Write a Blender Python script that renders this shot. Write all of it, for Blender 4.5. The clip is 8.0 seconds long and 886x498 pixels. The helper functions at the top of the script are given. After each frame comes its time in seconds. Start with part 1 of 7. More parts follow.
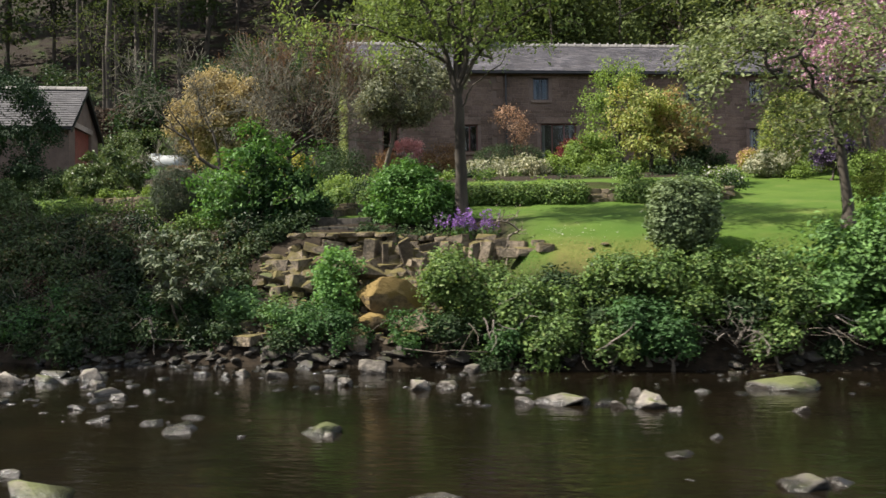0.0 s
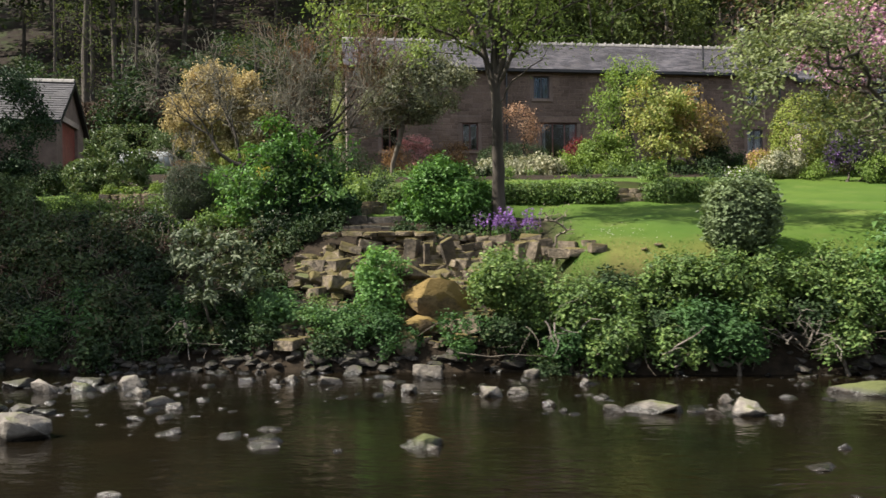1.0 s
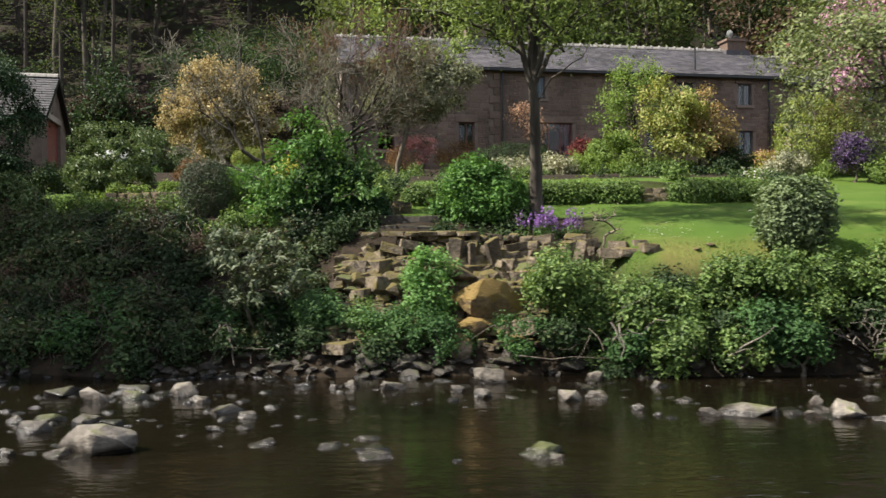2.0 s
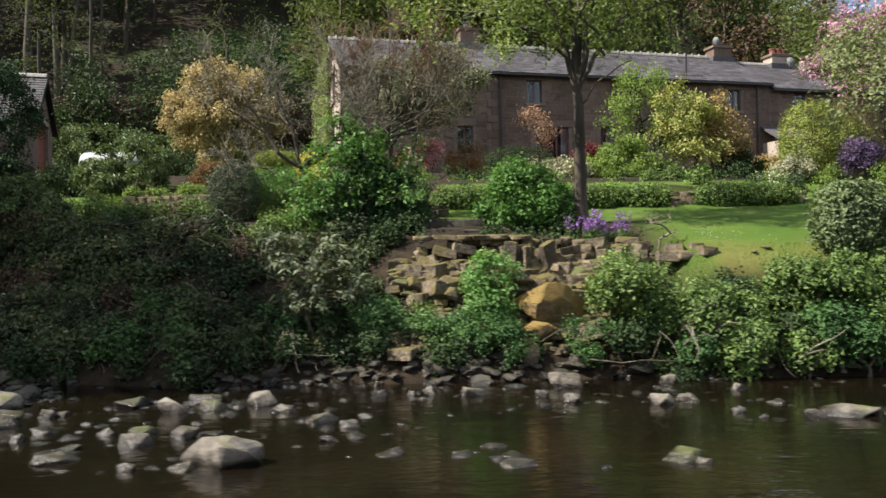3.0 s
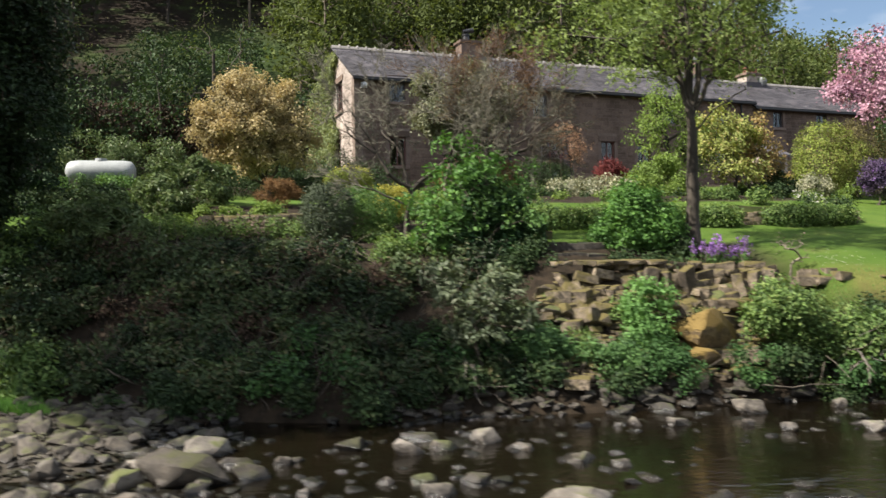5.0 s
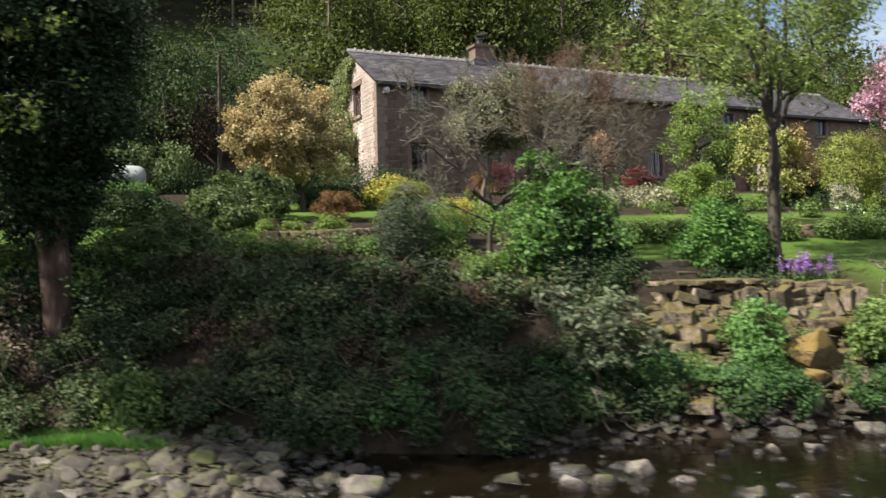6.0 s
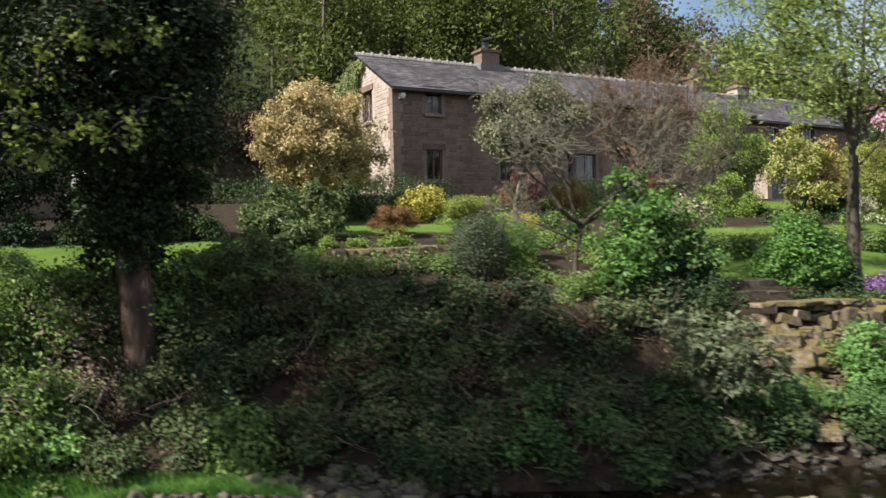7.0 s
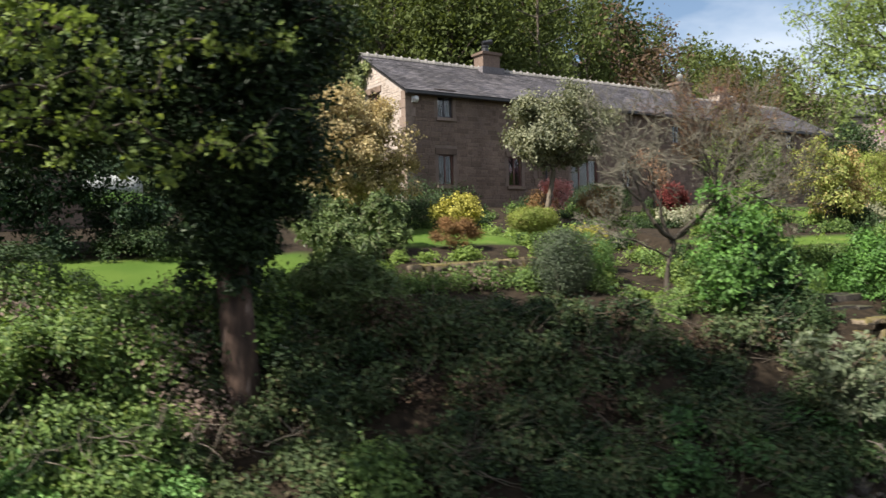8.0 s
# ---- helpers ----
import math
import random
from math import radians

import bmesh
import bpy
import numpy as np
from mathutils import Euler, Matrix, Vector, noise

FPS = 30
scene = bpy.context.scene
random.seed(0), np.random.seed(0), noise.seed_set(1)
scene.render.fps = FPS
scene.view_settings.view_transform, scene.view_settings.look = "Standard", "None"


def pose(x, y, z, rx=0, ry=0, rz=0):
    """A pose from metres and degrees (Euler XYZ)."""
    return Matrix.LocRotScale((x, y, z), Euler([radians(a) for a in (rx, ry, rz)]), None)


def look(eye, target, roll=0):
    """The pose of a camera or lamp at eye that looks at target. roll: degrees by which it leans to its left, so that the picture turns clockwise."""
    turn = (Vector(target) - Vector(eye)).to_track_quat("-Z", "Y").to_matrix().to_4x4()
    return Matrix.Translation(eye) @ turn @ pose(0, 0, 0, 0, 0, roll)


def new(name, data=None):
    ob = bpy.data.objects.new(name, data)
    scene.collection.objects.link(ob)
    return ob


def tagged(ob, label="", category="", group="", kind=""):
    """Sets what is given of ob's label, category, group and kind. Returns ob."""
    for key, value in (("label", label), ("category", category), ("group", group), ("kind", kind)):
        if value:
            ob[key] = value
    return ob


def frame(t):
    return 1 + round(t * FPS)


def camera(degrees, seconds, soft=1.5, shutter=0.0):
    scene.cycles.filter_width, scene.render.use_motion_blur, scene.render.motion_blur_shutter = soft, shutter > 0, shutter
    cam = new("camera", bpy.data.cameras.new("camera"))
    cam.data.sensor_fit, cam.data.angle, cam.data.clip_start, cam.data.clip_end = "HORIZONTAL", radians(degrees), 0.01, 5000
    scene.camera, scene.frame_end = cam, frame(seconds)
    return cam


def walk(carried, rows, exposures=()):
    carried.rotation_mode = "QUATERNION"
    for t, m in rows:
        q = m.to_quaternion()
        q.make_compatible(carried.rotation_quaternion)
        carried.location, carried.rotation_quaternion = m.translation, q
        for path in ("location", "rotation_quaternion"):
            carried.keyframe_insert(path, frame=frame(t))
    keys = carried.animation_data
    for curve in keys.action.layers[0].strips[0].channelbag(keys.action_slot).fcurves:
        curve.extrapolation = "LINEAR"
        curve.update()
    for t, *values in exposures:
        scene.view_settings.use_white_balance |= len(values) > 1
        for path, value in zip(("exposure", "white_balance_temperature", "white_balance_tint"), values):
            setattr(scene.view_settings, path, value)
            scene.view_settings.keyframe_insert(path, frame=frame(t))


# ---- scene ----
cam = camera(58.0, 8.0, soft=1.5, shutter=0.8)
EXPOSURE, SUN, SKY = 1.18, 5.0, 0.064
PATH = [
    (0, (1.699, 0.655, 2.293), (1.494, 2.644, 2.295), -0.9),
    (0.5, (0.786, 0.9, 2.299), (0.626, 2.893, 2.3), -0.8),
    (1, (-0.088, 1.13, 2.325), (-0.201, 3.127, 2.325), -0.7),
    (2.5, (-2.974, 1.63, 2.338), (-2.922, 3.63, 2.342), -0.9),
    (3, (-4.057, 1.735, 2.354), (-3.947, 3.732, 2.364), -1.0),
    (3.5, (-5.216, 1.84, 2.387), (-5.046, 3.833, 2.399), -1.0),
    (4, (-6.308, 1.976, 2.478), (-6.08, 3.963, 2.494), -1.1),
    (4.5, (-7.632, 2.165, 2.674), (-7.339, 4.143, 2.691), -1.1),
    (6, (-11.95, 3.348, 3.519), (-11.487, 5.294, 3.518), -1.3),
    (6.5, (-13.507, 4.025, 3.825), (-12.975, 5.953, 3.819), -1.3),
    (7, (-14.973, 4.845, 4.125), (-14.367, 6.751, 4.113), -1.5),
    (7.5, (-16.5, 5.816, 4.4), (-15.812, 7.694, 4.383), -1.5),
    (8, (-18.079, 6.8, 4.627), (-17.306, 8.644, 4.604), -1.6),
]
walk(cam, [(t, look(eye, target, roll)) for t, eye, target, roll in PATH], [(0, EXPOSURE), (8, EXPOSURE)])

# ---- world, sun ----
SUN_AZ, SUN_EL = -101.0, 49.0       # degrees clockwise from ahead (+y); above the horizon
world = bpy.data.worlds.new("sky")
scene.world = world
world.use_nodes = True
wt = world.node_tree
wt.nodes.clear()
w_out = wt.nodes.new("ShaderNodeOutputWorld")
w_bg = wt.nodes.new("ShaderNodeBackground")
w_sky = wt.nodes.new("ShaderNodeTexSky")
w_sky.sky_type = "NISHITA"
w_sky.sun_disc = False
w_sky.sun_elevation = radians(SUN_EL)
w_sky.sun_rotation = radians(SUN_AZ % 360)
w_sky.air_density, w_sky.dust_density, w_sky.ozone_density = 1.0, 1.2, 1.0
w_tc = wt.nodes.new("ShaderNodeTexCoord")
w_map = wt.nodes.new("ShaderNodeMapping")
w_map.inputs["Scale"].default_value = (1.0, 1.0, 2.4)
w_noise = wt.nodes.new("ShaderNodeTexNoise")
w_noise.inputs["Scale"].default_value = 2.6
w_noise.inputs["Detail"].default_value = 7.0
w_ramp = wt.nodes.new("ShaderNodeValToRGB")
w_ramp.color_ramp.elements[0].position, w_ramp.color_ramp.elements[1].position = 0.38, 0.6
w_mix = wt.nodes.new("ShaderNodeMix")
w_mix.data_type = "RGBA"
w_mix.inputs["B"].default_value = (7.5, 7.9, 8.6, 1)
wt.links.new(w_tc.outputs["Generated"], w_map.inputs["Vector"])
wt.links.new(w_map.outputs["Vector"], w_noise.inputs["Vector"])
wt.links.new(w_noise.outputs["Fac"], w_ramp.inputs["Fac"])
wt.links.new(w_ramp.outputs["Color"], w_mix.inputs["Factor"])
wt.links.new(w_sky.outputs["Color"], w_mix.inputs["A"])
wt.links.new(w_mix.outputs["Result"], w_bg.inputs["Color"])
w_bg.inputs["Strength"].default_value = SKY
wt.links.new(w_bg.outputs["Background"], w_out.inputs["Surface"])

sun = new("sun", bpy.data.lights.new("sun", "SUN"))
sun.data.energy, sun.data.angle, sun.data.color = SUN, radians(0.6), (1.0, 0.93, 0.82)
az, el = radians(SUN_AZ), radians(SUN_EL)
to_sun = Vector((math.sin(az) * math.cos(el), math.cos(az) * math.cos(el), math.sin(el)))
sun.matrix_world = look(to_sun * 200, (0, 0, 0))

# ---- materials ----


def nodes_of(name):
    m = bpy.data.materials.new(name)
    m.use_nodes = True
    t = m.node_tree
    return m, t, t.nodes["Principled BSDF"], t.nodes["Material Output"]


def ramp(t, fac, stops):
    n = t.nodes.new("ShaderNodeValToRGB")
    n.color_ramp.elements[0].position, n.color_ramp.elements[0].color = stops[0][0], (*stops[0][1], 1)
    n.color_ramp.elements[1].position, n.color_ramp.elements[1].color = stops[-1][0], (*stops[-1][1], 1)
    for p, c in stops[1:-1]:
        n.color_ramp.elements.new(p).color = (*c, 1)
    t.links.new(fac, n.inputs["Fac"])
    return n.outputs["Color"]


def tex(t, scale, detail=6.0, rough=0.6, stretch=None, space="Object", distort=0.0):
    tc = t.nodes.new("ShaderNodeTexCoord")
    n = t.nodes.new("ShaderNodeTexNoise")
    n.inputs["Scale"].default_value, n.inputs["Detail"].default_value, n.inputs["Roughness"].default_value = scale, detail, rough
    n.inputs["Distortion"].default_value = distort
    source = tc.outputs[space]
    if stretch:
        mp = t.nodes.new("ShaderNodeMapping")
        mp.inputs["Scale"].default_value = stretch
        t.links.new(source, mp.inputs["Vector"])
        source = mp.outputs["Vector"]
    t.links.new(source, n.inputs["Vector"])
    return n.outputs["Fac"]


def mixed(t, fac, a, b, blend="MIX"):
    n = t.nodes.new("ShaderNodeMix")
    n.data_type, n.blend_type = "RGBA", blend
    for key, v in (("Factor", fac), ("A", a), ("B", b)):
        if isinstance(v, (int, float)):
            n.inputs[key].default_value = v
        elif isinstance(v, tuple):
            n.inputs[key].default_value = (*v, 1)
        else:
            t.links.new(v, n.inputs[key])
    return n.outputs["Result"]


def bumped(t, bsdf, height, strength, distance=0.02):
    b = t.nodes.new("ShaderNodeBump")
    b.inputs["Strength"].default_value, b.inputs["Distance"].default_value = strength, distance
    t.links.new(height, b.inputs["Height"])
    t.links.new(b.outputs["Normal"], bsdf.inputs["Normal"])


def leaf_material(name, dark, light, gloss=0.45, through_light=0.35, tint=None, glow=(1.2, 1.2, 0.65)):
    """Leaves: each one has its own shade; light shines through them."""
    dark, light, tint = [None if c is None else (c[0], c[1] * 0.96, c[2] + 0.15 * c[1]) for c in (dark, light, tint)]
    m, t, b, out = nodes_of(name)
    geo = t.nodes.new("ShaderNodeNewGeometry")
    stops = [(0.0, dark), (0.75, light)] if tint is None else [(0.0, dark), (0.62, light), (0.8, light), (1.0, tint)]
    col = ramp(t, geo.outputs["Random Per Island"], stops)
    patch = ramp(t, tex(t, 1.3, 3.0), [(0.3, (0.75, 0.78, 0.75)), (0.7, (1.25, 1.2, 1.05))])
    col = mixed(t, 1.0, col, patch, "MULTIPLY")
    t.links.new(col, b.inputs["Base Color"])
    b.inputs["Roughness"].default_value = gloss + 0.15
    b.inputs["Specular IOR Level"].default_value = 0.22
    tr = t.nodes.new("ShaderNodeBsdfTranslucent")
    t.links.new(mixed(t, 1.0, col, glow, "MULTIPLY"), tr.inputs["Color"])
    mx = t.nodes.new("ShaderNodeMixShader")
    mx.inputs["Fac"].default_value = 0.72 * through_light
    t.links.new(b.outputs["BSDF"], mx.inputs[1])
    t.links.new(tr.outputs["BSDF"], mx.inputs[2])
    t.links.new(mx.outputs["Shader"], out.inputs["Surface"])
    return m


def plain(name, stops, scale=4.0, rough=0.8, bump=0.4, fine=30.0, metal=0.0, stretch=None, distance=0.02, vary=0.0):
    """A rough surface: colour at two scales, relief, and a shade of its own for each object."""
    m, t, b, out = nodes_of(name)
    big, small = tex(t, scale, 5.0, stretch=stretch), tex(t, fine, 8.0, stretch=stretch)
    col = ramp(t, big, stops)
    grain = ramp(t, small, [(0.25, (0.62, 0.62, 0.62)), (0.75, (1.25, 1.25, 1.25))])
    col = mixed(t, 0.8, col, grain, "MULTIPLY")
    if vary:
        info = t.nodes.new("ShaderNodeObjectInfo")
        shade = ramp(t, info.outputs["Random"], [(0.0, (1 - vary, 1 - vary, 1 - vary)), (1.0, (1 + vary, 1 + vary * 0.92, 1 + vary * 0.8))])
        col = mixed(t, 1.0, col, shade, "MULTIPLY")
    t.links.new(col, b.inputs["Base Color"])
    b.inputs["Roughness"].default_value, b.inputs["Metallic"].default_value = rough, metal
    add = t.nodes.new("ShaderNodeMath")
    add.operation = "MULTIPLY_ADD"
    add.inputs[1].default_value = 0.5
    t.links.new(small, add.inputs[0])
    t.links.new(big, add.inputs[2])
    if bump:
        bumped(t, b, add.outputs["Value"], bump, distance)
    return m


def island_stone(name, stops, rough=0.9):
    """Squared stones and slates, each with a shade of its own, streaked with dirt."""
    m, t, b, out = nodes_of(name)
    geo = t.nodes.new("ShaderNodeNewGeometry")
    info = t.nodes.new("ShaderNodeObjectInfo")
    add = t.nodes.new("ShaderNodeMath")
    add.operation = "ADD"
    t.links.new(geo.outputs["Random Per Island"], add.inputs[0])
    t.links.new(info.outputs["Random"], add.inputs[1])
    fr = t.nodes.new("ShaderNodeMath")
    fr.operation = "FRACT"
    t.links.new(add.outputs["Value"], fr.inputs[0])
    col = ramp(t, fr.outputs["Value"], stops)
    small = tex(t, 14.0, 8.0)
    col = mixed(t, 0.9, col, ramp(t, small, [(0.25, (0.6, 0.58, 0.55)), (0.75, (1.25, 1.22, 1.2))]), "MULTIPLY")
    col = mixed(t, 0.85, col, ramp(t, tex(t, 0.7, 5.0, stretch=(1, 1, 0.35)), [(0.35, (0.55, 0.53, 0.5)), (0.65, (1.15, 1.13, 1.1))]), "MULTIPLY")
    t.links.new(col, b.inputs["Base Color"])
    b.inputs["Roughness"].default_value = rough
    bumped(t, b, small, 0.5, 0.01)
    return m


def rock_material(name, stone_dark, stone_light, moss, moss_from, grit=0.5, world=False):
    """Weathered stone with moss or lichen on what faces up. world: one pattern runs on from stone to stone."""
    m, t, b, out = nodes_of(name)
    where = t.nodes.new("ShaderNodeNewGeometry").outputs["Position"]

    def grain(scale, detail=6.0, rough=0.6):
        fac = tex(t, scale, detail, rough)
        if world:
            t.links.new(where, fac.node.inputs["Vector"])
        return fac

    big, small = grain(3.0), grain(26.0, 8.0)
    col = ramp(t, big, [(0.3, stone_dark), (0.7, stone_light)])
    col = mixed(t, 0.6, col, ramp(t, small, [(0.25, (0.7, 0.7, 0.7)), (0.75, (1.2, 1.2, 1.2))]), "MULTIPLY")
    col = mixed(t, 0.85, col, ramp(t, grain(9.0, 9.0, 0.75), [(0.36, tuple((1 - grit) * c for c in (1.0, 0.95, 0.9))), (0.52, (1.0, 1.0, 1.0)), (0.7, (1.25, 1.22, 1.18))]), "MULTIPLY")
    info = t.nodes.new("ShaderNodeObjectInfo")
    col = mixed(t, 1.0, col, ramp(t, info.outputs["Random"], [(0.0, (0.55, 0.52, 0.48)), (0.5, (0.92, 0.9, 0.87)), (1.0, (1.3, 1.27, 1.24))]), "MULTIPLY")
    geo = t.nodes.new("ShaderNodeNewGeometry")
    sep = t.nodes.new("ShaderNodeSeparateXYZ")
    t.links.new(geo.outputs["Normal"], sep.inputs["Vector"])
    add = t.nodes.new("ShaderNodeMath")
    add.operation = "MULTIPLY_ADD"
    add.inputs[1].default_value = 0.45
    t.links.new(sep.outputs["Z"], add.inputs[0])
    t.links.new(grain(2.2), add.inputs[2])
    col = mixed(t, ramp(t, add.outputs["Value"], [(moss_from, (0, 0, 0)), (moss_from + 0.14, (0.95, 0.95, 0.95))]), col, mixed(t, small, tuple(0.6 * c for c in moss), moss), "MIX")
    wet = t.nodes.new("ShaderNodeSeparateXYZ")
    t.links.new(geo.outputs["Position"], wet.inputs["Vector"])
    line = t.nodes.new("ShaderNodeMath")
    line.operation = "MULTIPLY_ADD"
    line.inputs[1].default_value = 0.16
    t.links.new(big, line.inputs[0])
    t.links.new(wet.outputs["Z"], line.inputs[2])
    damp = ramp(t, line.outputs["Value"], [(0.12, (0.17, 0.16, 0.15)), (0.155, (0.4, 0.38, 0.36)), (0.21, (1.0, 1.0, 1.0))])
    col = mixed(t, 1.0, col, damp, "MULTIPLY")
    t.links.new(col, b.inputs["Base Color"])
    t.links.new(ramp(t, line.outputs["Value"], [(0.13, (0.25, 0.25, 0.25)), (0.22, (0.85, 0.85, 0.85))]), b.inputs["Roughness"])
    add2 = t.nodes.new("ShaderNodeMath")
    add2.operation = "ADD"
    t.links.new(small, add2.inputs[0])
    t.links.new(big, add2.inputs[1])
    bumped(t, b, add2.outputs["Value"], 0.35 + 0.55 * grit, 0.03 + 0.02 * grit)
    return m


def water_material():
    m, t, b, out = nodes_of("river_water")
    col = ramp(t, tex(t, 0.35, 4.0), [(0.3, (0.003, 0.0025, 0.0016)), (0.7, (0.009, 0.0065, 0.0034))])
    t.links.new(col, b.inputs["Base Color"])
    b.inputs["Roughness"].default_value = 0.045
    b.inputs["IOR"].default_value = 1.33
    w1 = tex(t, 1.5, 3.0, 0.5, stretch=(0.55, 1.5, 1.0), distort=0.6)
    w2 = tex(t, 7.0, 3.0, 0.5, stretch=(0.6, 1.4, 1.0), distort=0.4)
    add = t.nodes.new("ShaderNodeMath")
    add.operation = "MULTIPLY_ADD"
    add.inputs[1].default_value = 0.5
    t.links.new(w2, add.inputs[0])
    t.links.new(w1, add.inputs[2])
    bumped(t, b, add.outputs["Value"], 0.13, 0.12)
    return m


def glass_material():
    m, t, b, out = nodes_of("window_glass")
    b.inputs["Base Color"].default_value = (0.9, 0.95, 0.95, 1)
    b.inputs["Roughness"].default_value = 0.03
    b.inputs["Transmission Weight"].default_value = 1.0
    b.inputs["IOR"].default_value = 1.45
    return m


def ground_material():
    """One sheet: lawn, soil, gravel by the river and rough grass on the hill, told apart by painted masks."""
    m, t, b, out = nodes_of("ground_sheet")
    def mask(name):
        a = t.nodes.new("ShaderNodeVertexColor")
        a.layer_name = name
        return a.outputs["Color"]
    fine, mid, large = tex(t, 45.0, 6.0), tex(t, 5.0, 5.0), tex(t, 0.5, 4.0)
    soil = mixed(t, 0.8, ramp(t, mid, [(0.3, (0.013, 0.01, 0.007)), (0.7, (0.04, 0.029, 0.019))]), ramp(t, fine, [(0.3, (0.6, 0.6, 0.6)), (0.7, (1.3, 1.3, 1.3))]), "MULTIPLY")
    lawn = ramp(t, large, [(0.3, (0.05, 0.1, 0.014)), (0.7, (0.082, 0.133, 0.022))])
    lawn = mixed(t, 0.85, lawn, ramp(t, fine, [(0.25, (0.6, 0.65, 0.5)), (0.75, (1.3, 1.25, 1.3))]), "MULTIPLY")
    lawn = mixed(t, ramp(t, tex(t, 0.9, 4.0), [(0.56, (0, 0, 0)), (0.72, (0.5, 0.5, 0.5))]), lawn, (0.14, 0.165, 0.045))
    lawn = mixed(t, mask("worn"), lawn, mixed(t, mid, (0.1, 0.085, 0.03), (0.19, 0.2, 0.055)))
    rough_grass = mixed(t, mid, (0.02, 0.032, 0.009), (0.045, 0.062, 0.018))
    rough_grass = mixed(t, ramp(t, large, [(0.32, (0, 0, 0)), (0.5, (1, 1, 1))]), rough_grass, (0.018, 0.0125, 0.0085))
    rough_grass = mixed(t, mask("meadow"), rough_grass, mixed(t, mid, (0.02, 0.037, 0.009), (0.036, 0.06, 0.014)))
    gravel = mixed(t, fine, (0.02, 0.017, 0.013), (0.09, 0.078, 0.06))
    col = mixed(t, mask("lawn"), soil, lawn)
    col = mixed(t, mask("hill"), col, rough_grass)
    col = mixed(t, mask("gravel"), col, gravel)
    t.links.new(col, b.inputs["Base Color"])
    b.inputs["Roughness"].default_value = 0.95
    b.inputs["Specular IOR Level"].default_value = 0.15
    bumped(t, b, fine, 0.7, 0.03)
    return m


M_GROUND = ground_material()
M_WATER = water_material()
M_GLASS = glass_material()
M_ROCK = rock_material("river_stone", (0.066, 0.059, 0.051), (0.32, 0.292, 0.26), (0.1, 0.11, 0.03), 0.86, 0.45)
M_MOSSY = rock_material("mossy_stone", (0.11, 0.095, 0.08), (0.26, 0.235, 0.2), (0.1, 0.115, 0.028), 0.62)
M_DARKROCK = rock_material("dark_river_stone", (0.026, 0.022, 0.018), (0.085, 0.073, 0.059), (0.055, 0.055, 0.017), 0.8)
M_GOLDMOSS = rock_material("golden_moss_stone", (0.12, 0.085, 0.046), (0.25, 0.18, 0.095), (0.205, 0.135, 0.032), 0.42, 0.6, True)
M_WALLROCK = rock_material("garden_stone", (0.062, 0.05, 0.038), (0.275, 0.224, 0.163), (0.135, 0.108, 0.028), 0.6, 0.9, True)
M_GRAVEL = rock_material("gravel_stone", (0.036, 0.031, 0.026), (0.145, 0.127, 0.107), (0.085, 0.09, 0.03), 0.86)
M_WETROCK = rock_material("wet_bank_stone", (0.025, 0.022, 0.019), (0.085, 0.075, 0.064), (0.05, 0.055, 0.018), 0.85)
M_BARK = plain("bark", [(0.3, (0.026, 0.021, 0.016)), (0.7, (0.105, 0.087, 0.068))], 3.0, 0.95, 0.9, 22.0, stretch=(1, 1, 0.2))
M_BARK_PALE = plain("pale_bark", [(0.3, (0.06, 0.047, 0.034)), (0.7, (0.2, 0.165, 0.125))], 3.0, 0.95, 0.9, 22.0, stretch=(1, 1, 0.2))
M_BARK_RED = plain("flaking_bark", [(0.35, (0.024, 0.015, 0.012)), (0.6, (0.085, 0.052, 0.038)), (0.68, (0.27, 0.2, 0.165))], 5.0, 0.95, 1.0, 16.0, stretch=(1, 1, 0.25))
M_TWIG_RED = plain("reddish_twig", [(0.3, (0.085, 0.056, 0.043)), (0.7, (0.19, 0.13, 0.1))], 3.0, 0.9, 0.0)
M_LICHEN = plain("lichened_twig", [(0.3, (0.075, 0.07, 0.052)), (0.7, (0.2, 0.185, 0.14))], 3.0, 0.95, 0.0)
M_DEADWOOD = plain("bleached_dead_wood", [(0.3, (0.11, 0.09, 0.075)), (0.7, (0.28, 0.245, 0.21))], 3.0, 0.9, 0.3)
M_TWIG = plain("dead_twig", [(0.3, (0.075, 0.06, 0.046)), (0.7, (0.25, 0.21, 0.165))], 3.0, 0.9, 0.3)
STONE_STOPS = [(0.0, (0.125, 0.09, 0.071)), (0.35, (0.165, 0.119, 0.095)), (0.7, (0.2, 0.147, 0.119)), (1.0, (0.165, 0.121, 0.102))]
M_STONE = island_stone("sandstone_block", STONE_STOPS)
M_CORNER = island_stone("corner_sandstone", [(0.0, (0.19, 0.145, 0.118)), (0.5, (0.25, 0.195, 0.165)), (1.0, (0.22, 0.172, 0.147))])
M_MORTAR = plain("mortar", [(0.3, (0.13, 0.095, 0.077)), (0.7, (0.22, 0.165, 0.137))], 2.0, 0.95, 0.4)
# The gable's sunlight is put into paler copies of the wall stone and mortar
M_PALE_LITSTONE = island_stone("pale_and_sunlit_sandstone", [(0.0, (0.36, 0.312, 0.28)), (0.5, (0.47, 0.41, 0.372)), (1.0, (0.41, 0.357, 0.326))])
M_GABLE_MORTAR = plain("sunlit_gable_mortar", [(0.3, (0.31, 0.268, 0.24)), (0.7, (0.42, 0.365, 0.33))], 2.0, 0.95, 0.4)
M_SLATE = island_stone("roof_slate", [(0.0, (0.066, 0.064, 0.079)), (0.5, (0.104, 0.1, 0.118)), (1.0, (0.15, 0.143, 0.16))], 0.7)
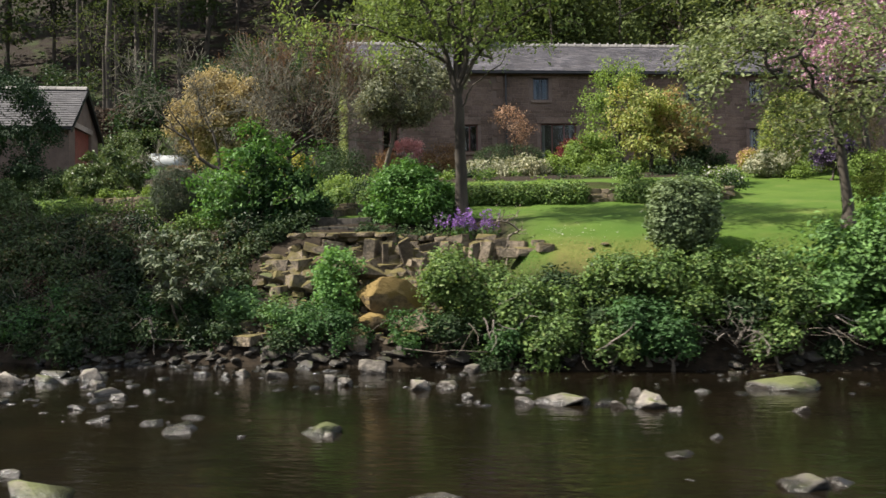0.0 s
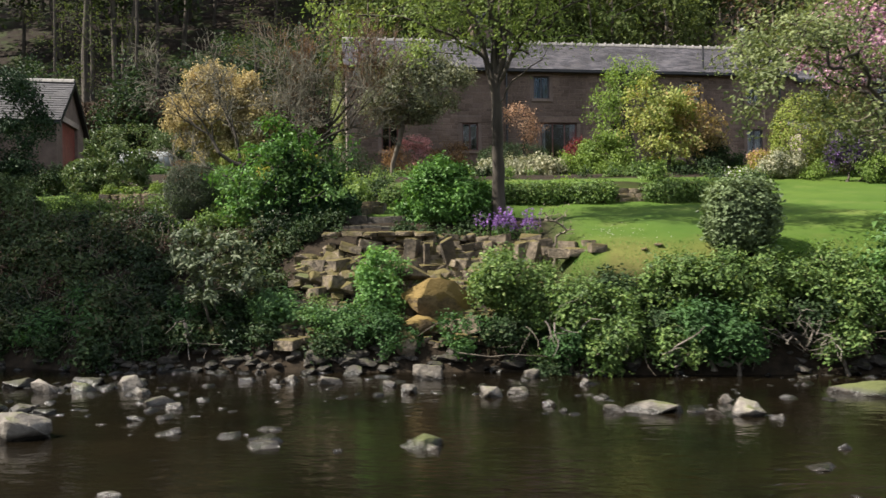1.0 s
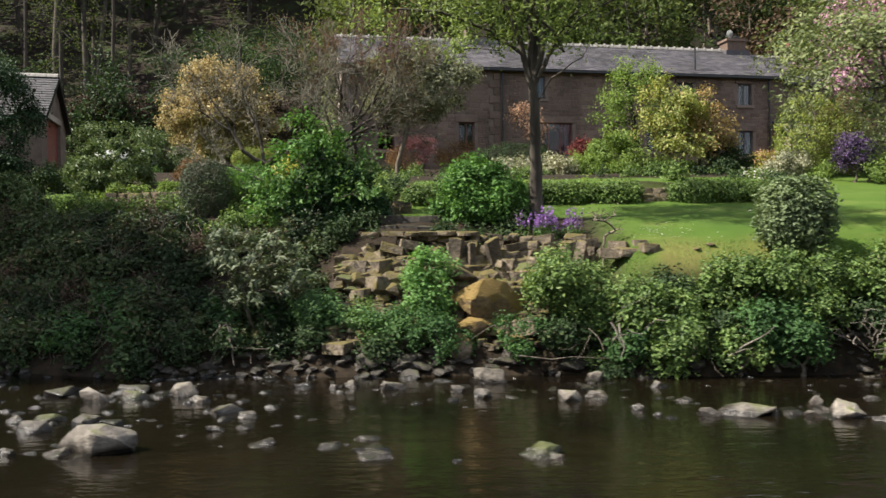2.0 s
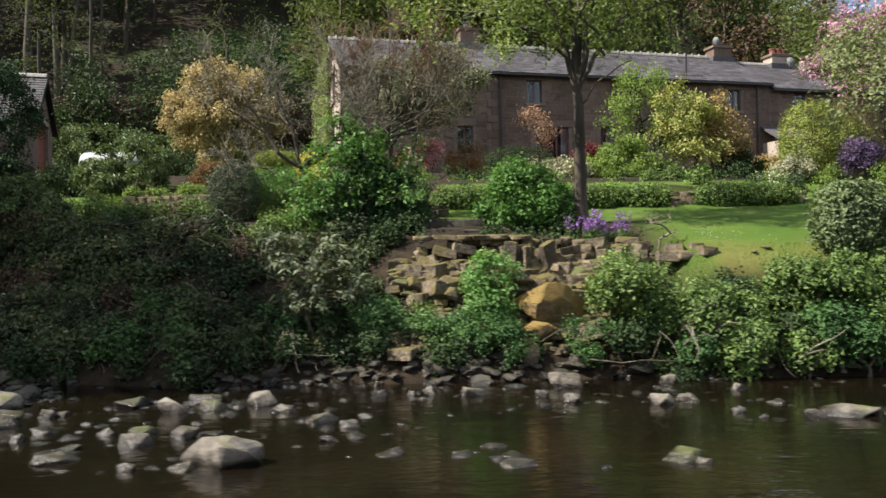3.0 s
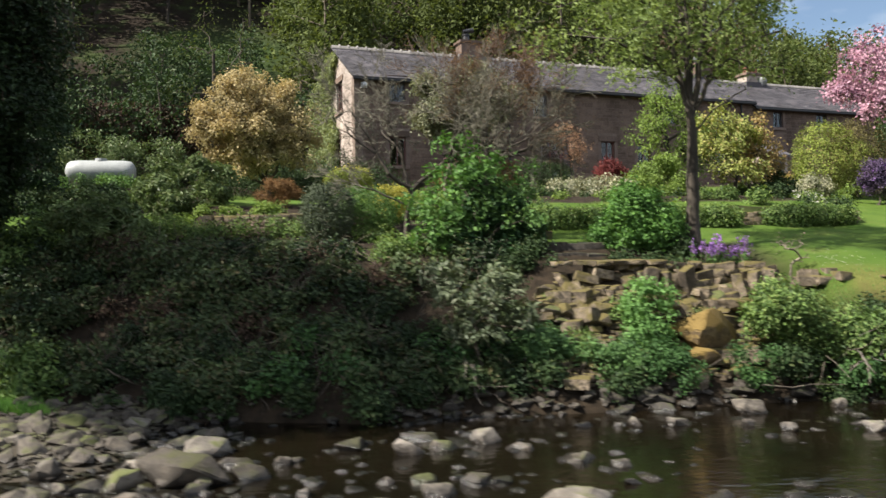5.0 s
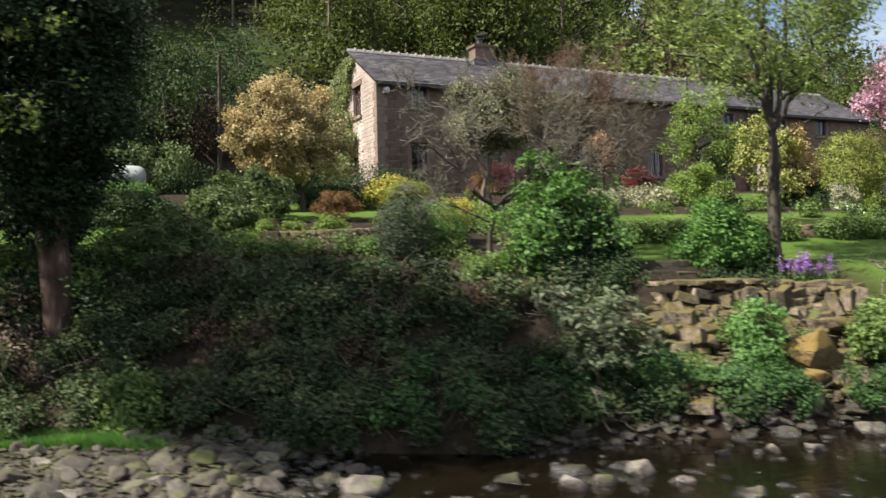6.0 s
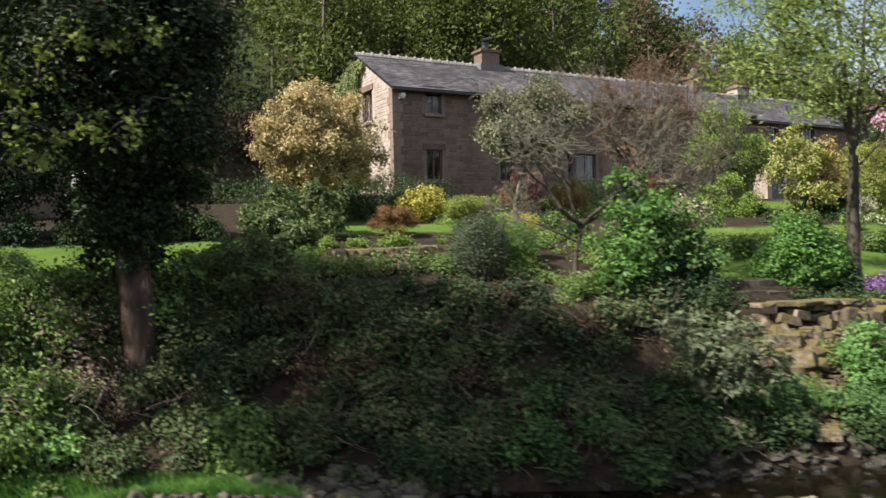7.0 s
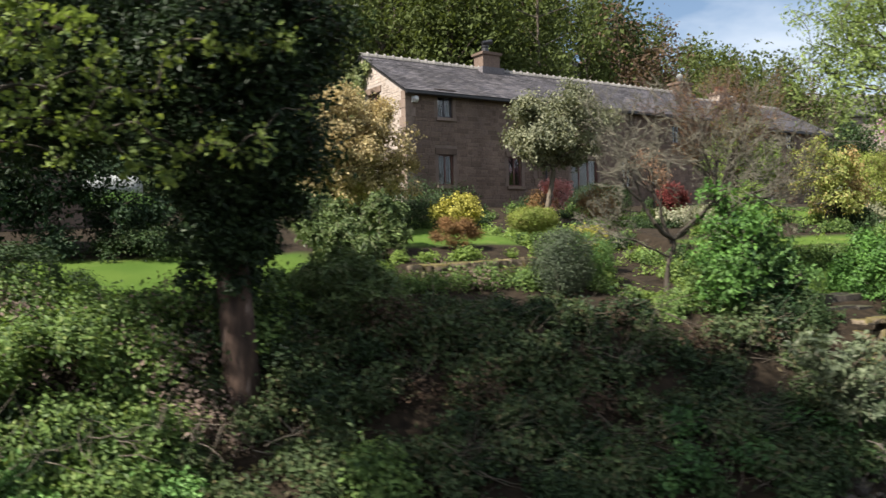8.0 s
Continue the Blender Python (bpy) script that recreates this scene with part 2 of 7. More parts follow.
M_SLATE_BLUE = island_stone("blue_slate", [(0.0, (0.035, 0.034, 0.042)), (0.5, (0.052, 0.051, 0.06)), (1.0, (0.075, 0.073, 0.082))], 0.7)
M_RIDGE = plain("ridge_tile_stone", [(0.3, (0.13, 0.125, 0.12)), (0.7, (0.27, 0.255, 0.24))], 4.0, vary=0.25)
M_DARKMETAL = plain("black_gutter", [(0.3, (0.012, 0.012, 0.014)), (0.7, (0.03, 0.03, 0.032))], 6.0, 0.4, 0.1)
M_FRAME = plain("dark_window_frame", [(0.3, (0.05, 0.045, 0.055)), (0.7, (0.1, 0.09, 0.1))], 6.0, 0.5, 0.1)
M_BROWNWOOD = plain("brown_painted_wood", [(0.3, (0.09, 0.035, 0.03)), (0.7, (0.17, 0.075, 0.06))], 3.0, 0.5, 0.2, stretch=(1, 1, 0.2))
M_REDDOOR = plain("red_painted_door", [(0.3, (0.16, 0.035, 0.028)), (0.7, (0.26, 0.06, 0.045))], 3.0, 0.55, 0.2)
M_CURTAIN = plain("pale_curtain", [(0.3, (0.16, 0.155, 0.17)), (0.7, (0.32, 0.31, 0.33))], 4.0, 0.9, 0.3, stretch=(6, 6, 0.2))
M_INSIDE = plain("dim_room", [(0.3, (0.03, 0.026, 0.023)), (0.7, (0.06, 0.052, 0.046))], 1.0)
M_POT = plain("terracotta", [(0.3, (0.15, 0.055, 0.036)), (0.7, (0.26, 0.1, 0.065))], 6.0)
M_WHITE = plain("white_enamel", [(0.3, (0.6, 0.6, 0.6)), (0.7, (0.8, 0.8, 0.8))], 3.0, 0.4, 0.05)
M_TANK = plain("white_tank_paint", [(0.3, (0.25, 0.265, 0.265)), (0.7, (0.37, 0.39, 0.385))], 1.5, 0.5, 0.1)

L_ASH = leaf_material("ash_leaf", (0.12, 0.18, 0.03), (0.25, 0.34, 0.07), 0.45, 0.45)
L_HORNBEAM = leaf_material("broad_green_leaf", (0.042, 0.095, 0.016), (0.14, 0.265, 0.045), 0.4, 0.38)
# The dense bush's shade is put into this dark leaf colour
L_HORNBEAM_SHADE = leaf_material("shaded_hornbeam_leaf", (0.013, 0.036, 0.009), (0.043, 0.105, 0.022), 0.4, 0.25)
L_LAUREL = leaf_material("laurel_leaf", (0.05, 0.125, 0.014), (0.135, 0.285, 0.03), 0.35, 0.4)
L_TOPIARY = leaf_material("clipped_leaf", (0.065, 0.1, 0.032), (0.17, 0.235, 0.085), 0.35, 0.25)
L_BRAMBLE = leaf_material("bramble_leaf", (0.03, 0.062, 0.011), (0.155, 0.255, 0.04), 0.4, 0.37, (0.23, 0.3, 0.06))
L_APPLE = leaf_material("apple_leaf", (0.1, 0.14, 0.04), (0.24, 0.29, 0.1), 0.45, 0.4)
L_NETTLE = leaf_material("nettle_leaf", (0.03, 0.075, 0.015), (0.075, 0.165, 0.03), 0.45, 0.33)
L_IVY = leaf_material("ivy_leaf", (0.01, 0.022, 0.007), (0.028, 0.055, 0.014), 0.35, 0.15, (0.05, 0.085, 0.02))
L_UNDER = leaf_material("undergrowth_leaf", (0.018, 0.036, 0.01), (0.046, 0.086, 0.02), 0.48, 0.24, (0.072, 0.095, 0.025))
L_RHODO = leaf_material("grey_rhododendron_leaf", (0.045, 0.066, 0.026), (0.12, 0.155, 0.068), 0.38, 0.2, (0.17, 0.19, 0.11))
L_RHODO_GREEN = leaf_material("rhododendron_leaf", (0.052, 0.088, 0.023), (0.145, 0.21, 0.058), 0.3, 0.22, (0.2, 0.23, 0.1))
L_FRESH = leaf_material("fresh_green_leaf", (0.1, 0.165, 0.018), (0.22, 0.325, 0.038), 0.45, 0.45)
L_GOLD = leaf_material("golden_maple_leaf", (0.25, 0.21, 0.08), (0.5, 0.435, 0.19), 0.55, 0.35, None, (1.1, 1.08, 0.8))
L_YELLOW = leaf_material("yellow_leaf", (0.24, 0.24, 0.02), (0.48, 0.46, 0.045), 0.5, 0.4)
L_YELLOWGREEN = leaf_material("yellow_green_leaf", (0.14, 0.185, 0.025), (0.32, 0.37, 0.065), 0.5, 0.4, (0.38, 0.3, 0.1))
L_AMBER = leaf_material("amber_maple_leaf", (0.2, 0.14, 0.045), (0.38, 0.29, 0.1), 0.5, 0.4, (0.24, 0.26, 0.06))
L_ORANGE = leaf_material("orange_leaf", (0.3, 0.18, 0.09), (0.48, 0.32, 0.17), 0.5, 0.4, None, (1.0, 1.0, 0.95))
L_RUSSET = leaf_material("russet_leaf", (0.14, 0.08, 0.025), (0.26, 0.16, 0.05), 0.6, 0.3, None, (1.0, 1.0, 0.95))
L_DARKRUSSET = leaf_material("brown_hedge_leaf", (0.035, 0.024, 0.014), (0.1, 0.066, 0.036), 0.6, 0.2, (0.05, 0.07, 0.02), (1.0, 1.0, 0.9))
L_RED = leaf_material("dark_red_leaf", (0.09, 0.018, 0.016), (0.2, 0.05, 0.04), 0.5, 0.35, None, (1.0, 1.0, 0.95))
L_PINK = leaf_material("coral_pink_leaf", (0.66, 0.31, 0.27), (0.84, 0.52, 0.46), 0.5, 0.35, None, (1.0, 1.0, 0.95))
L_BLOSSOM = leaf_material("cherry_blossom", (0.32, 0.165, 0.22), (0.54, 0.35, 0.4), 0.6, 0.35, None, (1.0, 1.0, 1.0))
L_PURPLE = leaf_material("purple_flower", (0.19, 0.09, 0.34), (0.4, 0.23, 0.6), 0.6, 0.35, None, (1.0, 1.0, 0.95))
L_PURPLELEAF = leaf_material("purple_leaf", (0.045, 0.03, 0.06), (0.12, 0.09, 0.17), 0.5, 0.25, None, (1.0, 1.0, 0.95))
L_WHITEFL = leaf_material("white_flower", (0.5, 0.5, 0.42), (0.75, 0.75, 0.68), 0.6, 0.3, None, (1.0, 1.0, 0.95))
L_VARIEG = leaf_material("cream_edged_leaf", (0.12, 0.15, 0.06), (0.42, 0.43, 0.27), 0.5, 0.3)
L_SILVER = leaf_material("silvery_leaf", (0.09, 0.11, 0.05), (0.25, 0.27, 0.15), 0.5, 0.3)
L_SYCAMORE = leaf_material("sycamore_leaf", (0.11, 0.17, 0.025), (0.25, 0.34, 0.055), 0.5, 0.5)
L_OLIVE = leaf_material("olive_leaf", (0.12, 0.165, 0.015), (0.25, 0.32, 0.03), 0.5, 0.35, (0.22, 0.18, 0.06))
L_BRONZE = leaf_material("bronze_olive_leaf", (0.09, 0.085, 0.025), (0.2, 0.185, 0.055), 0.55, 0.3)
L_FERN = leaf_material("fern_leaf", (0.042, 0.1, 0.022), (0.125, 0.24, 0.05), 0.42, 0.35)
L_SPRING = leaf_material("spring_green_leaf", (0.09, 0.2, 0.03), (0.2, 0.38, 0.07), 0.42, 0.42)
L_BOX = leaf_material("box_leaf", (0.035, 0.052, 0.024), (0.085, 0.115, 0.055), 0.4, 0.15)
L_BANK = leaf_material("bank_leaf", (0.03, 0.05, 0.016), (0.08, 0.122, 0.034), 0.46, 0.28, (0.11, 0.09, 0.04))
L_CONIFER = leaf_material("dark_conifer_leaf", (0.014, 0.032, 0.012), (0.035, 0.07, 0.022), 0.5, 0.15)
L_DRY = leaf_material("dry_leaf", (0.1, 0.076, 0.055), (0.23, 0.18, 0.132), 0.8, 0.2, None, (1.0, 1.0, 0.95))
L_GRASS = leaf_material("grass_blade", (0.07, 0.17, 0.015), (0.14, 0.3, 0.03), 0.5, 0.4)
L_WOOD = leaf_material("woodland_leaf", (0.062, 0.087, 0.016), (0.1, 0.135, 0.025), 0.7, 0.42)
L_WOODDARK = leaf_material("dark_woodland_leaf", (0.032, 0.05, 0.012), (0.054, 0.08, 0.019), 0.7, 0.38)
L_WOODBROWN = leaf_material("woodland_bud", (0.085, 0.06, 0.034), (0.135, 0.098, 0.056), 0.7, 0.35)

# ---- making meshes ----
rng = np.random.default_rng(7)


def part(name, bm, material, parent, label="", smooth=False):
    """One bmesh, linked as one mesh object under a thing or under a part."""
    me = bpy.data.meshes.new(name)
    bm.to_mesh(me)
    bm.free()
    me.materials.append(material)
    if smooth:
        me.polygons.foreach_set("use_smooth", np.ones(len(me.polygons), bool))
    ob = new(name, me)
    ob.parent = parent
    if label:
        ob["label"] = label
    return ob


def thing(name, label, category, where=(0, 0, 0), turn=0.0, group="", kind=""):
    ob = new(name)
    ob.matrix_world = pose(*where, 0, 0, turn)
    return tagged(ob, label, category, group, kind)


def box(bm, x0, x1, y0, y1, z0, z1, m=None):
    vs = [bm.verts.new((x, y, z)) for z in (z0, z1) for x, y in ((x0, y0), (x1, y0), (x1, y1), (x0, y1))]
    if m is not None:
        for v in vs:
            v.co = m @ v.co
    for f in ((3, 2, 1, 0), (4, 5, 6, 7), (0, 1, 5, 4), (1, 2, 6, 5), (2, 3, 7, 6), (3, 0, 4, 7)):
        bm.faces.new([vs[i] for i in f])
    return vs


def prism(bm, profile, x0, x1):
    """A closed outline in y, z, drawn out along x."""
    a = [bm.verts.new((x0, y, z)) for y, z in profile]
    b = [bm.verts.new((x1, y, z)) for y, z in profile]
    n = len(profile)
    bm.faces.new(a[::-1])
    bm.faces.new(b)
    for i in range(n):
        bm.faces.new((a[i], a[(i + 1) % n], b[(i + 1) % n], b[i]))


def tube(bm, a, b, r0, r1, sides=12):
    a, b = Vector(a), Vector(b)
    q = (b - a).to_track_quat("Z", "Y").to_matrix()
    rings = []
    for p, r in ((a, r0), (b, r1)):
        rings.append([bm.verts.new(p + q @ Vector((r * math.cos(2 * math.pi * i / sides), r * math.sin(2 * math.pi * i / sides), 0))) for i in range(sides)])
    for i in range(sides):
        j = (i + 1) % sides
        bm.faces.new((rings[0][i], rings[0][j], rings[1][j], rings[1][i]))
    bm.faces.new(rings[0][::-1])
    bm.faces.new(rings[1])


def raw_mesh(name, verts, faces, material, smooth=False):
    """A mesh from arrays: verts (n, 3), faces (m, k) of one size."""
    me = bpy.data.meshes.new(name)
    verts, faces = np.asarray(verts, np.float32), np.asarray(faces, np.int32)
    k = faces.shape[1]
    me.vertices.add(len(verts))
    me.vertices.foreach_set("co", verts.ravel())
    me.loops.add(faces.size)
    me.loops.foreach_set("vertex_index", faces.ravel())
    me.polygons.add(len(faces))
    me.polygons.foreach_set("loop_start", np.arange(0, faces.size, k, dtype=np.int32))
    me.polygons.foreach_set("use_smooth", np.full(len(faces), smooth))
    me.update(calc_edges=True)
    if material is not None:
        me.materials.append(material)
    return me


def unit(a):
    return a / np.maximum(np.linalg.norm(a, axis=-1, keepdims=True), 1e-9)


def leaves_mesh(name, P, N, size, material, shape=0.55, wild=0.8, rise=0.35, droop=0.0, radiate=0.0):
    """One folded four-cornered leaf at each point, facing roughly along N."""
    n = len(P)
    nn = unit(N * 0.7 + np.array([0, 0, rise]) + rng.normal(0, wild * 0.36, (n, 3)))
    a = unit(np.cross(nn, rng.normal(0, 1, (n, 3))) + np.array([0, 0, -droop]))
    b = unit(np.cross(nn, a))
    L = size * rng.uniform(0.6, 1.3, (n, 1))
    W = L * shape
    P = P + a * L * radiate
    fold = nn * L * 0.12
    V = np.empty((n, 4, 3))
    V[:, 0] = P - a * L / 2
    V[:, 1] = P + b * W / 2 + fold
    V[:, 2] = P + a * L / 2 - fold * 0.6
    V[:, 3] = P - b * W / 2 + fold
    return raw_mesh(name, V.reshape(-1, 3), np.arange(4 * n).reshape(n, 4), material)


def bumps(P, scale, seed=0.0):
    """Cheap smooth noise of places, about -1 to 1."""
    x, y, z = (P * scale + seed).T
    return (np.sin(1.7 * x + 1.3 * np.sin(1.1 * y + z)) + np.sin(2.1 * y + 1.7 * np.sin(0.9 * z + x)) + np.sin(1.9 * z + 1.5 * np.sin(1.3 * x + y)) + 0.6 * np.sin(4.3 * x + 3.1 * y + 3.7 * z)) / 3.2


def shell(blobs, n, power=2.0, inner=0.25, rough=0.16, scale=1.8, lump=0.34):
    """n points and outward ways on the joined surface of some blobs (x, y, z, rx, ry, rz): the masses are broken into lumps (lump: their size
    as a share of the blob; 0: smooth, clipped), and some points lie further in."""
    B = np.array(blobs, float)
    area = (B[:, 3] * B[:, 4] + B[:, 4] * B[:, 5] + B[:, 3] * B[:, 5])

    def on_blobs(m):
        k = rng.choice(len(B), size=m, p=area / area.sum())
        d = unit(rng.normal(0, 1, (m, 3)))
        if power != 2.0:
            d = d / (np.abs(d) ** power).sum(1, keepdims=True) ** (1 / power)
        return k, d, B[k, :3], B[k, 3:]

    def free(P, k):
        keep = P[:, 2] > land(P[:, 0], P[:, 1]) + 0.02
        for j in range(len(B)):
            q = (np.abs((P - B[j, :3]) / B[j, 3:]) ** power).sum(1) ** (1 / power)
            keep &= (q > 0.7) | (k == j)
        return keep

    out_p, out_n, have = [], [], 0
    if lump:
        k, d, c, s = on_blobs(int(26 * len(B) * (0.34 / lump) ** 2))
        C = c + d * s * (rng.uniform(0.62, 0.98, len(d)) * (1 + rough * bumps(c + d * s, scale)))[:, None]
        size = lump * s.mean(1) * rng.uniform(0.6, 1.25, len(d))
        ok = free(C, k)
        C, size, way = C[ok], size[ok], unit(d[ok] / s[ok])
        share = size ** 2 / (size ** 2).sum()
    while have < n:
        if lump:
            j = rng.choice(len(C), size=2 * n, p=share)
            e = unit(rng.normal(0, 1, (2 * n, 3)) + 0.75 * way[j] + np.array([0, 0, 0.25]))
            deep = rng.random(2 * n) < inner
            P = C[j] + e * (size[j] * np.where(deep, rng.uniform(0.1, 0.75, 2 * n), rng.uniform(0.75, 1.08, 2 * n)))[:, None] * np.array([1.1, 1.1, 0.85])
            N, keep = e, P[:, 2] > land(P[:, 0], P[:, 1]) + 0.02
        else:
            k, d, c, s = on_blobs(2 * n)
            r = np.where(rng.random(2 * n) < inner, rng.uniform(0.35, 0.9, 2 * n), rng.uniform(0.9, 1.04, 2 * n))
            P = c + d * s * (r * (1 + rough * bumps(c + d * s, scale)))[:, None]
            N, keep = unit(d / s), free(P, k)
        out_p.append(P[keep])
        out_n.append(N[keep])
        have += int(keep.sum())
        if not keep.any():
            break
    return np.concatenate(out_p)[:n], np.concatenate(out_n)[:n]


def sprays(P, N, each, spread):
    """Several leaves round each shoot."""
    Q = np.repeat(P, each, 0)
    M = np.repeat(unit(N + rng.normal(0, 0.38, N.shape)), each, 0)
    return Q + rng.normal(0, spread, Q.shape) + M * rng.uniform(-spread, spread, (len(Q), 1)), M


def sticks_mesh(name, A, B, ra, rb, material, sides=5):
    """Tapered sticks from A to B, all at once."""
    n = len(A)
    d = unit(B - A)
    u = unit(np.cross(d, np.where(np.abs(d[:, 2:3]) > 0.9, np.array([[1.0, 0, 0]]), np.array([[0, 0, 1.0]]))))
    v = np.cross(d, u)
    ang = 2 * np.pi * np.arange(sides) / sides
    ring = u[:, None] * np.cos(ang)[None, :, None] + v[:, None] * np.sin(ang)[None, :, None]
    V = np.concatenate([A[:, None] + ring * np.reshape(ra, (-1, 1, 1)), B[:, None] + ring * np.reshape(rb, (-1, 1, 1))], 1).reshape(-1, 3)
    i = np.arange(sides)
    j = (i + 1) % sides
    quad = np.stack([i, j, j + sides, i + sides], 1)
    F = (quad[None] + (np.arange(n) * 2 * sides)[:, None, None]).reshape(-1, 4)
    return raw_mesh(name, V, F, material, True)


class Skeleton:
    """The limbs of a tree or shrub: nodes that each hang on another."""

    def __init__(self, trunk):
        self.p, self.up = [Vector(trunk[0])], [-1]
        self.trunk = 1
        for q in trunk[1:]:
            a = self.p[-1]
            for k in range(1, 4):
                w = Vector(a).lerp(Vector(q), k / 3)
                self.p.append(w + Vector(rng.normal(0, 0.012, 3)))
                self.up.append(len(self.p) - 2)
        self.trunk = len(self.p)
        self.least = {}

    def limb(self, points, r0, r1):
        """A main limb along some points, from the node nearest to the first; its thickness goes from r0 to r1."""
        P = np.array(self.p)
        last = int(np.argmin(np.linalg.norm(P - np.array(points[0]), axis=1)))
        marks = [Vector(self.p[last])] + [Vector(q) for q in points[1:]]
        total = 3 * (len(marks) - 1)
        k = 0
        for a, b in zip(marks[:-1], marks[1:]):
            for i in (1, 2, 3):
                k += 1
                self.p.append(a.lerp(b, i / 3) + Vector(rng.normal(0, 0.02, 3)))
                self.up.append(last)
                last = len(self.p) - 1
                self.least[last] = r0 + (r1 - r0) * k / total

    def reach(self, goal, wobble=0.12, bits=4, first=0, down=0.7, arch=0.1):
        P = np.array(self.p)
        g = np.array(goal)
        d = np.linalg.norm(P - g, axis=1) + down * np.maximum(0, P[:, 2] - g[2] + 0.15 * np.linalg.norm(P[:, :2] - g[:2], axis=1))
        d[:first] += 1e3
        k = int(np.argmin(d))
        a, last = P[k], k
        span = np.linalg.norm(g - a)
        for i in range(1, bits + 1):
            f = i / bits
            q = a + (g - a) * f + np.array([0, 0, arch * span * math.sin(math.pi * f)]) + (rng.normal(0, wobble * span / bits, 3) if i < bits else 0)
            self.p.append(Vector(q))
            self.up.append(last)
            last = len(self.p) - 1

    def meshes(self, thick, thin, material, trunk_material=None):
        P, up = np.array(self.p), np.array(self.up)
        w = np.zeros(len(P))
        w[np.setdiff1d(np.arange(len(P)), up)] = 1
        for i in range(len(P) - 1, 0, -1):
            w[up[i]] += w[i]
        r = np.clip(thin * w ** 0.42, thin, thick)
        r[: self.trunk] = np.maximum(r[: self.trunk], np.linspace(thick, thick * 0.62, self.trunk))
        for i, least in self.least.items():
            r[i] = max(r[i], least)
        idx = np.arange(1, len(P))
        par = up[idx]
        ra = np.minimum(r[par], r[idx] * 1.25)
        t = idx < self.trunk
        trunk = trunk_mesh(P[: self.trunk], r[: self.trunk], trunk_material or material)
        limbs = sticks_mesh("limbs", P[par[~t]], P[idx[~t]], ra[~t], r[idx[~t]], material, 4) if (~t).any() else None
        return trunk, limbs


def ramify(starts, levels, seed, spread=0.5, shrink=0.7, lift=0.3, curl=0.16, side=0.45, segs=4, thin=0.004):
    """Bare limbs that fork again and again: starts are (point, way, length, thickness). Gives the sticks and the tips."""
    q = np.random.default_rng(seed)
    todo = [(np.array(p, float), unit(np.array(d, float)), L, r, 0) for p, d, L, r in starts]
    A, B, ra, rb, tips = [], [], [], [], []
    while todo:
        p, d, L, r, k = todo.pop()
        for i in range(segs):
            d = unit(d + q.normal(0, curl, 3) + np.array([0, 0, lift * 0.18]))
            e = p + d * L / segs * q.uniform(0.8, 1.2)
            r2 = max(r * 0.9, thin)
            A.append(p), B.append(e), ra.append(r), rb.append(r2)
            p, r = e, r2
            if k < levels and i > 0 and q.random() < side:
                todo.append((p, unit(d + q.normal(0, spread * 1.3, 3)), L * shrink * q.uniform(0.5, 0.9), max(r * 0.55, thin), k + 1))
        if k < levels:
            for _ in range(int(q.integers(2, 4))):
                todo.append((p, unit(d + q.normal(0, spread, 3)), L * shrink * q.uniform(0.75, 1.2), max(r * 0.68, thin), k + 1))
        else:
            tips.append(p)
    return np.array(A), np.array(B), np.array(ra), np.array(rb), np.array(tips)


def bare_tree(name, label, trunk, thick, starts, levels, seed, bark, twigs, buds=None, bud_size=0.05, **ways):
    """A leafless tree: a trunk, forking limbs, fine twigs of another shade, and perhaps some buds."""
    foot = Vector(trunk[0])
    ob = thing(name, label, "tree", tuple(foot))
    sk = Skeleton(trunk)
    trunk_me = trunk_mesh(np.array(sk.p), np.linspace(thick, thick * 0.6, len(sk.p)), bark)
    A, B, ra, rb, tips = ramify(starts, levels, seed, **ways)
    stout = ra > 0.011
    trunk_me.transform(Matrix.Translation(-foot))
    child("trunk", trunk_me, ob)
    off = np.array(foot)
    child("branching", sticks_mesh("branching", A[stout] - off, B[stout] - off, ra[stout], rb[stout], bark), ob)["kind"] = "stuff"
    child("fine_branching", sticks_mesh("fine_branching", A[~stout] - off, B[~stout] - off, ra[~stout], rb[~stout], twigs, 3), ob)["kind"] = "stuff"
    if buds is not None:
        Q, M = sprays(tips - off, np.tile([0, 0, 1.0], (len(tips), 1)), 3, 0.05)
        child("budding", leaves_mesh("budding", Q, M, bud_size, buds, 0.5), ob)["kind"] = "stuff"
    return ob


def trunk_mesh(P, r, material, sides=14):
    """A trunk with ribs and a flared foot."""
    ang = 2 * np.pi * np.arange(sides) / sides
    V = []
    for i, (p, q) in enumerate(zip(P, r)):
        flare = 1 + 0.55 * math.exp(-2.2 * i)
        rib = 1 + 0.1 * np.sin(3 * ang + i * 0.35) + 0.06 * np.sin(7 * ang + i)
        V.append(np.stack([p[0] + q * flare * rib * np.cos(ang), p[1] + q * flare * rib * np.sin(ang), np.full(sides, p[2])], 1))
    n = len(V)
    i = np.arange(sides)
    quad = np.stack([i, (i + 1) % sides, (i + 1) % sides + sides, i + sides], 1)
    F = (quad[None] + (np.arange(n - 1) * sides)[:, None, None]).reshape(-1, 4)
    return raw_mesh("trunk", np.concatenate(V), F, material, True)


def child(name, me, parent, label=""):
    ob = new(name, me)
    ob.parent = parent
    if label:
        ob["label"] = label
    return ob


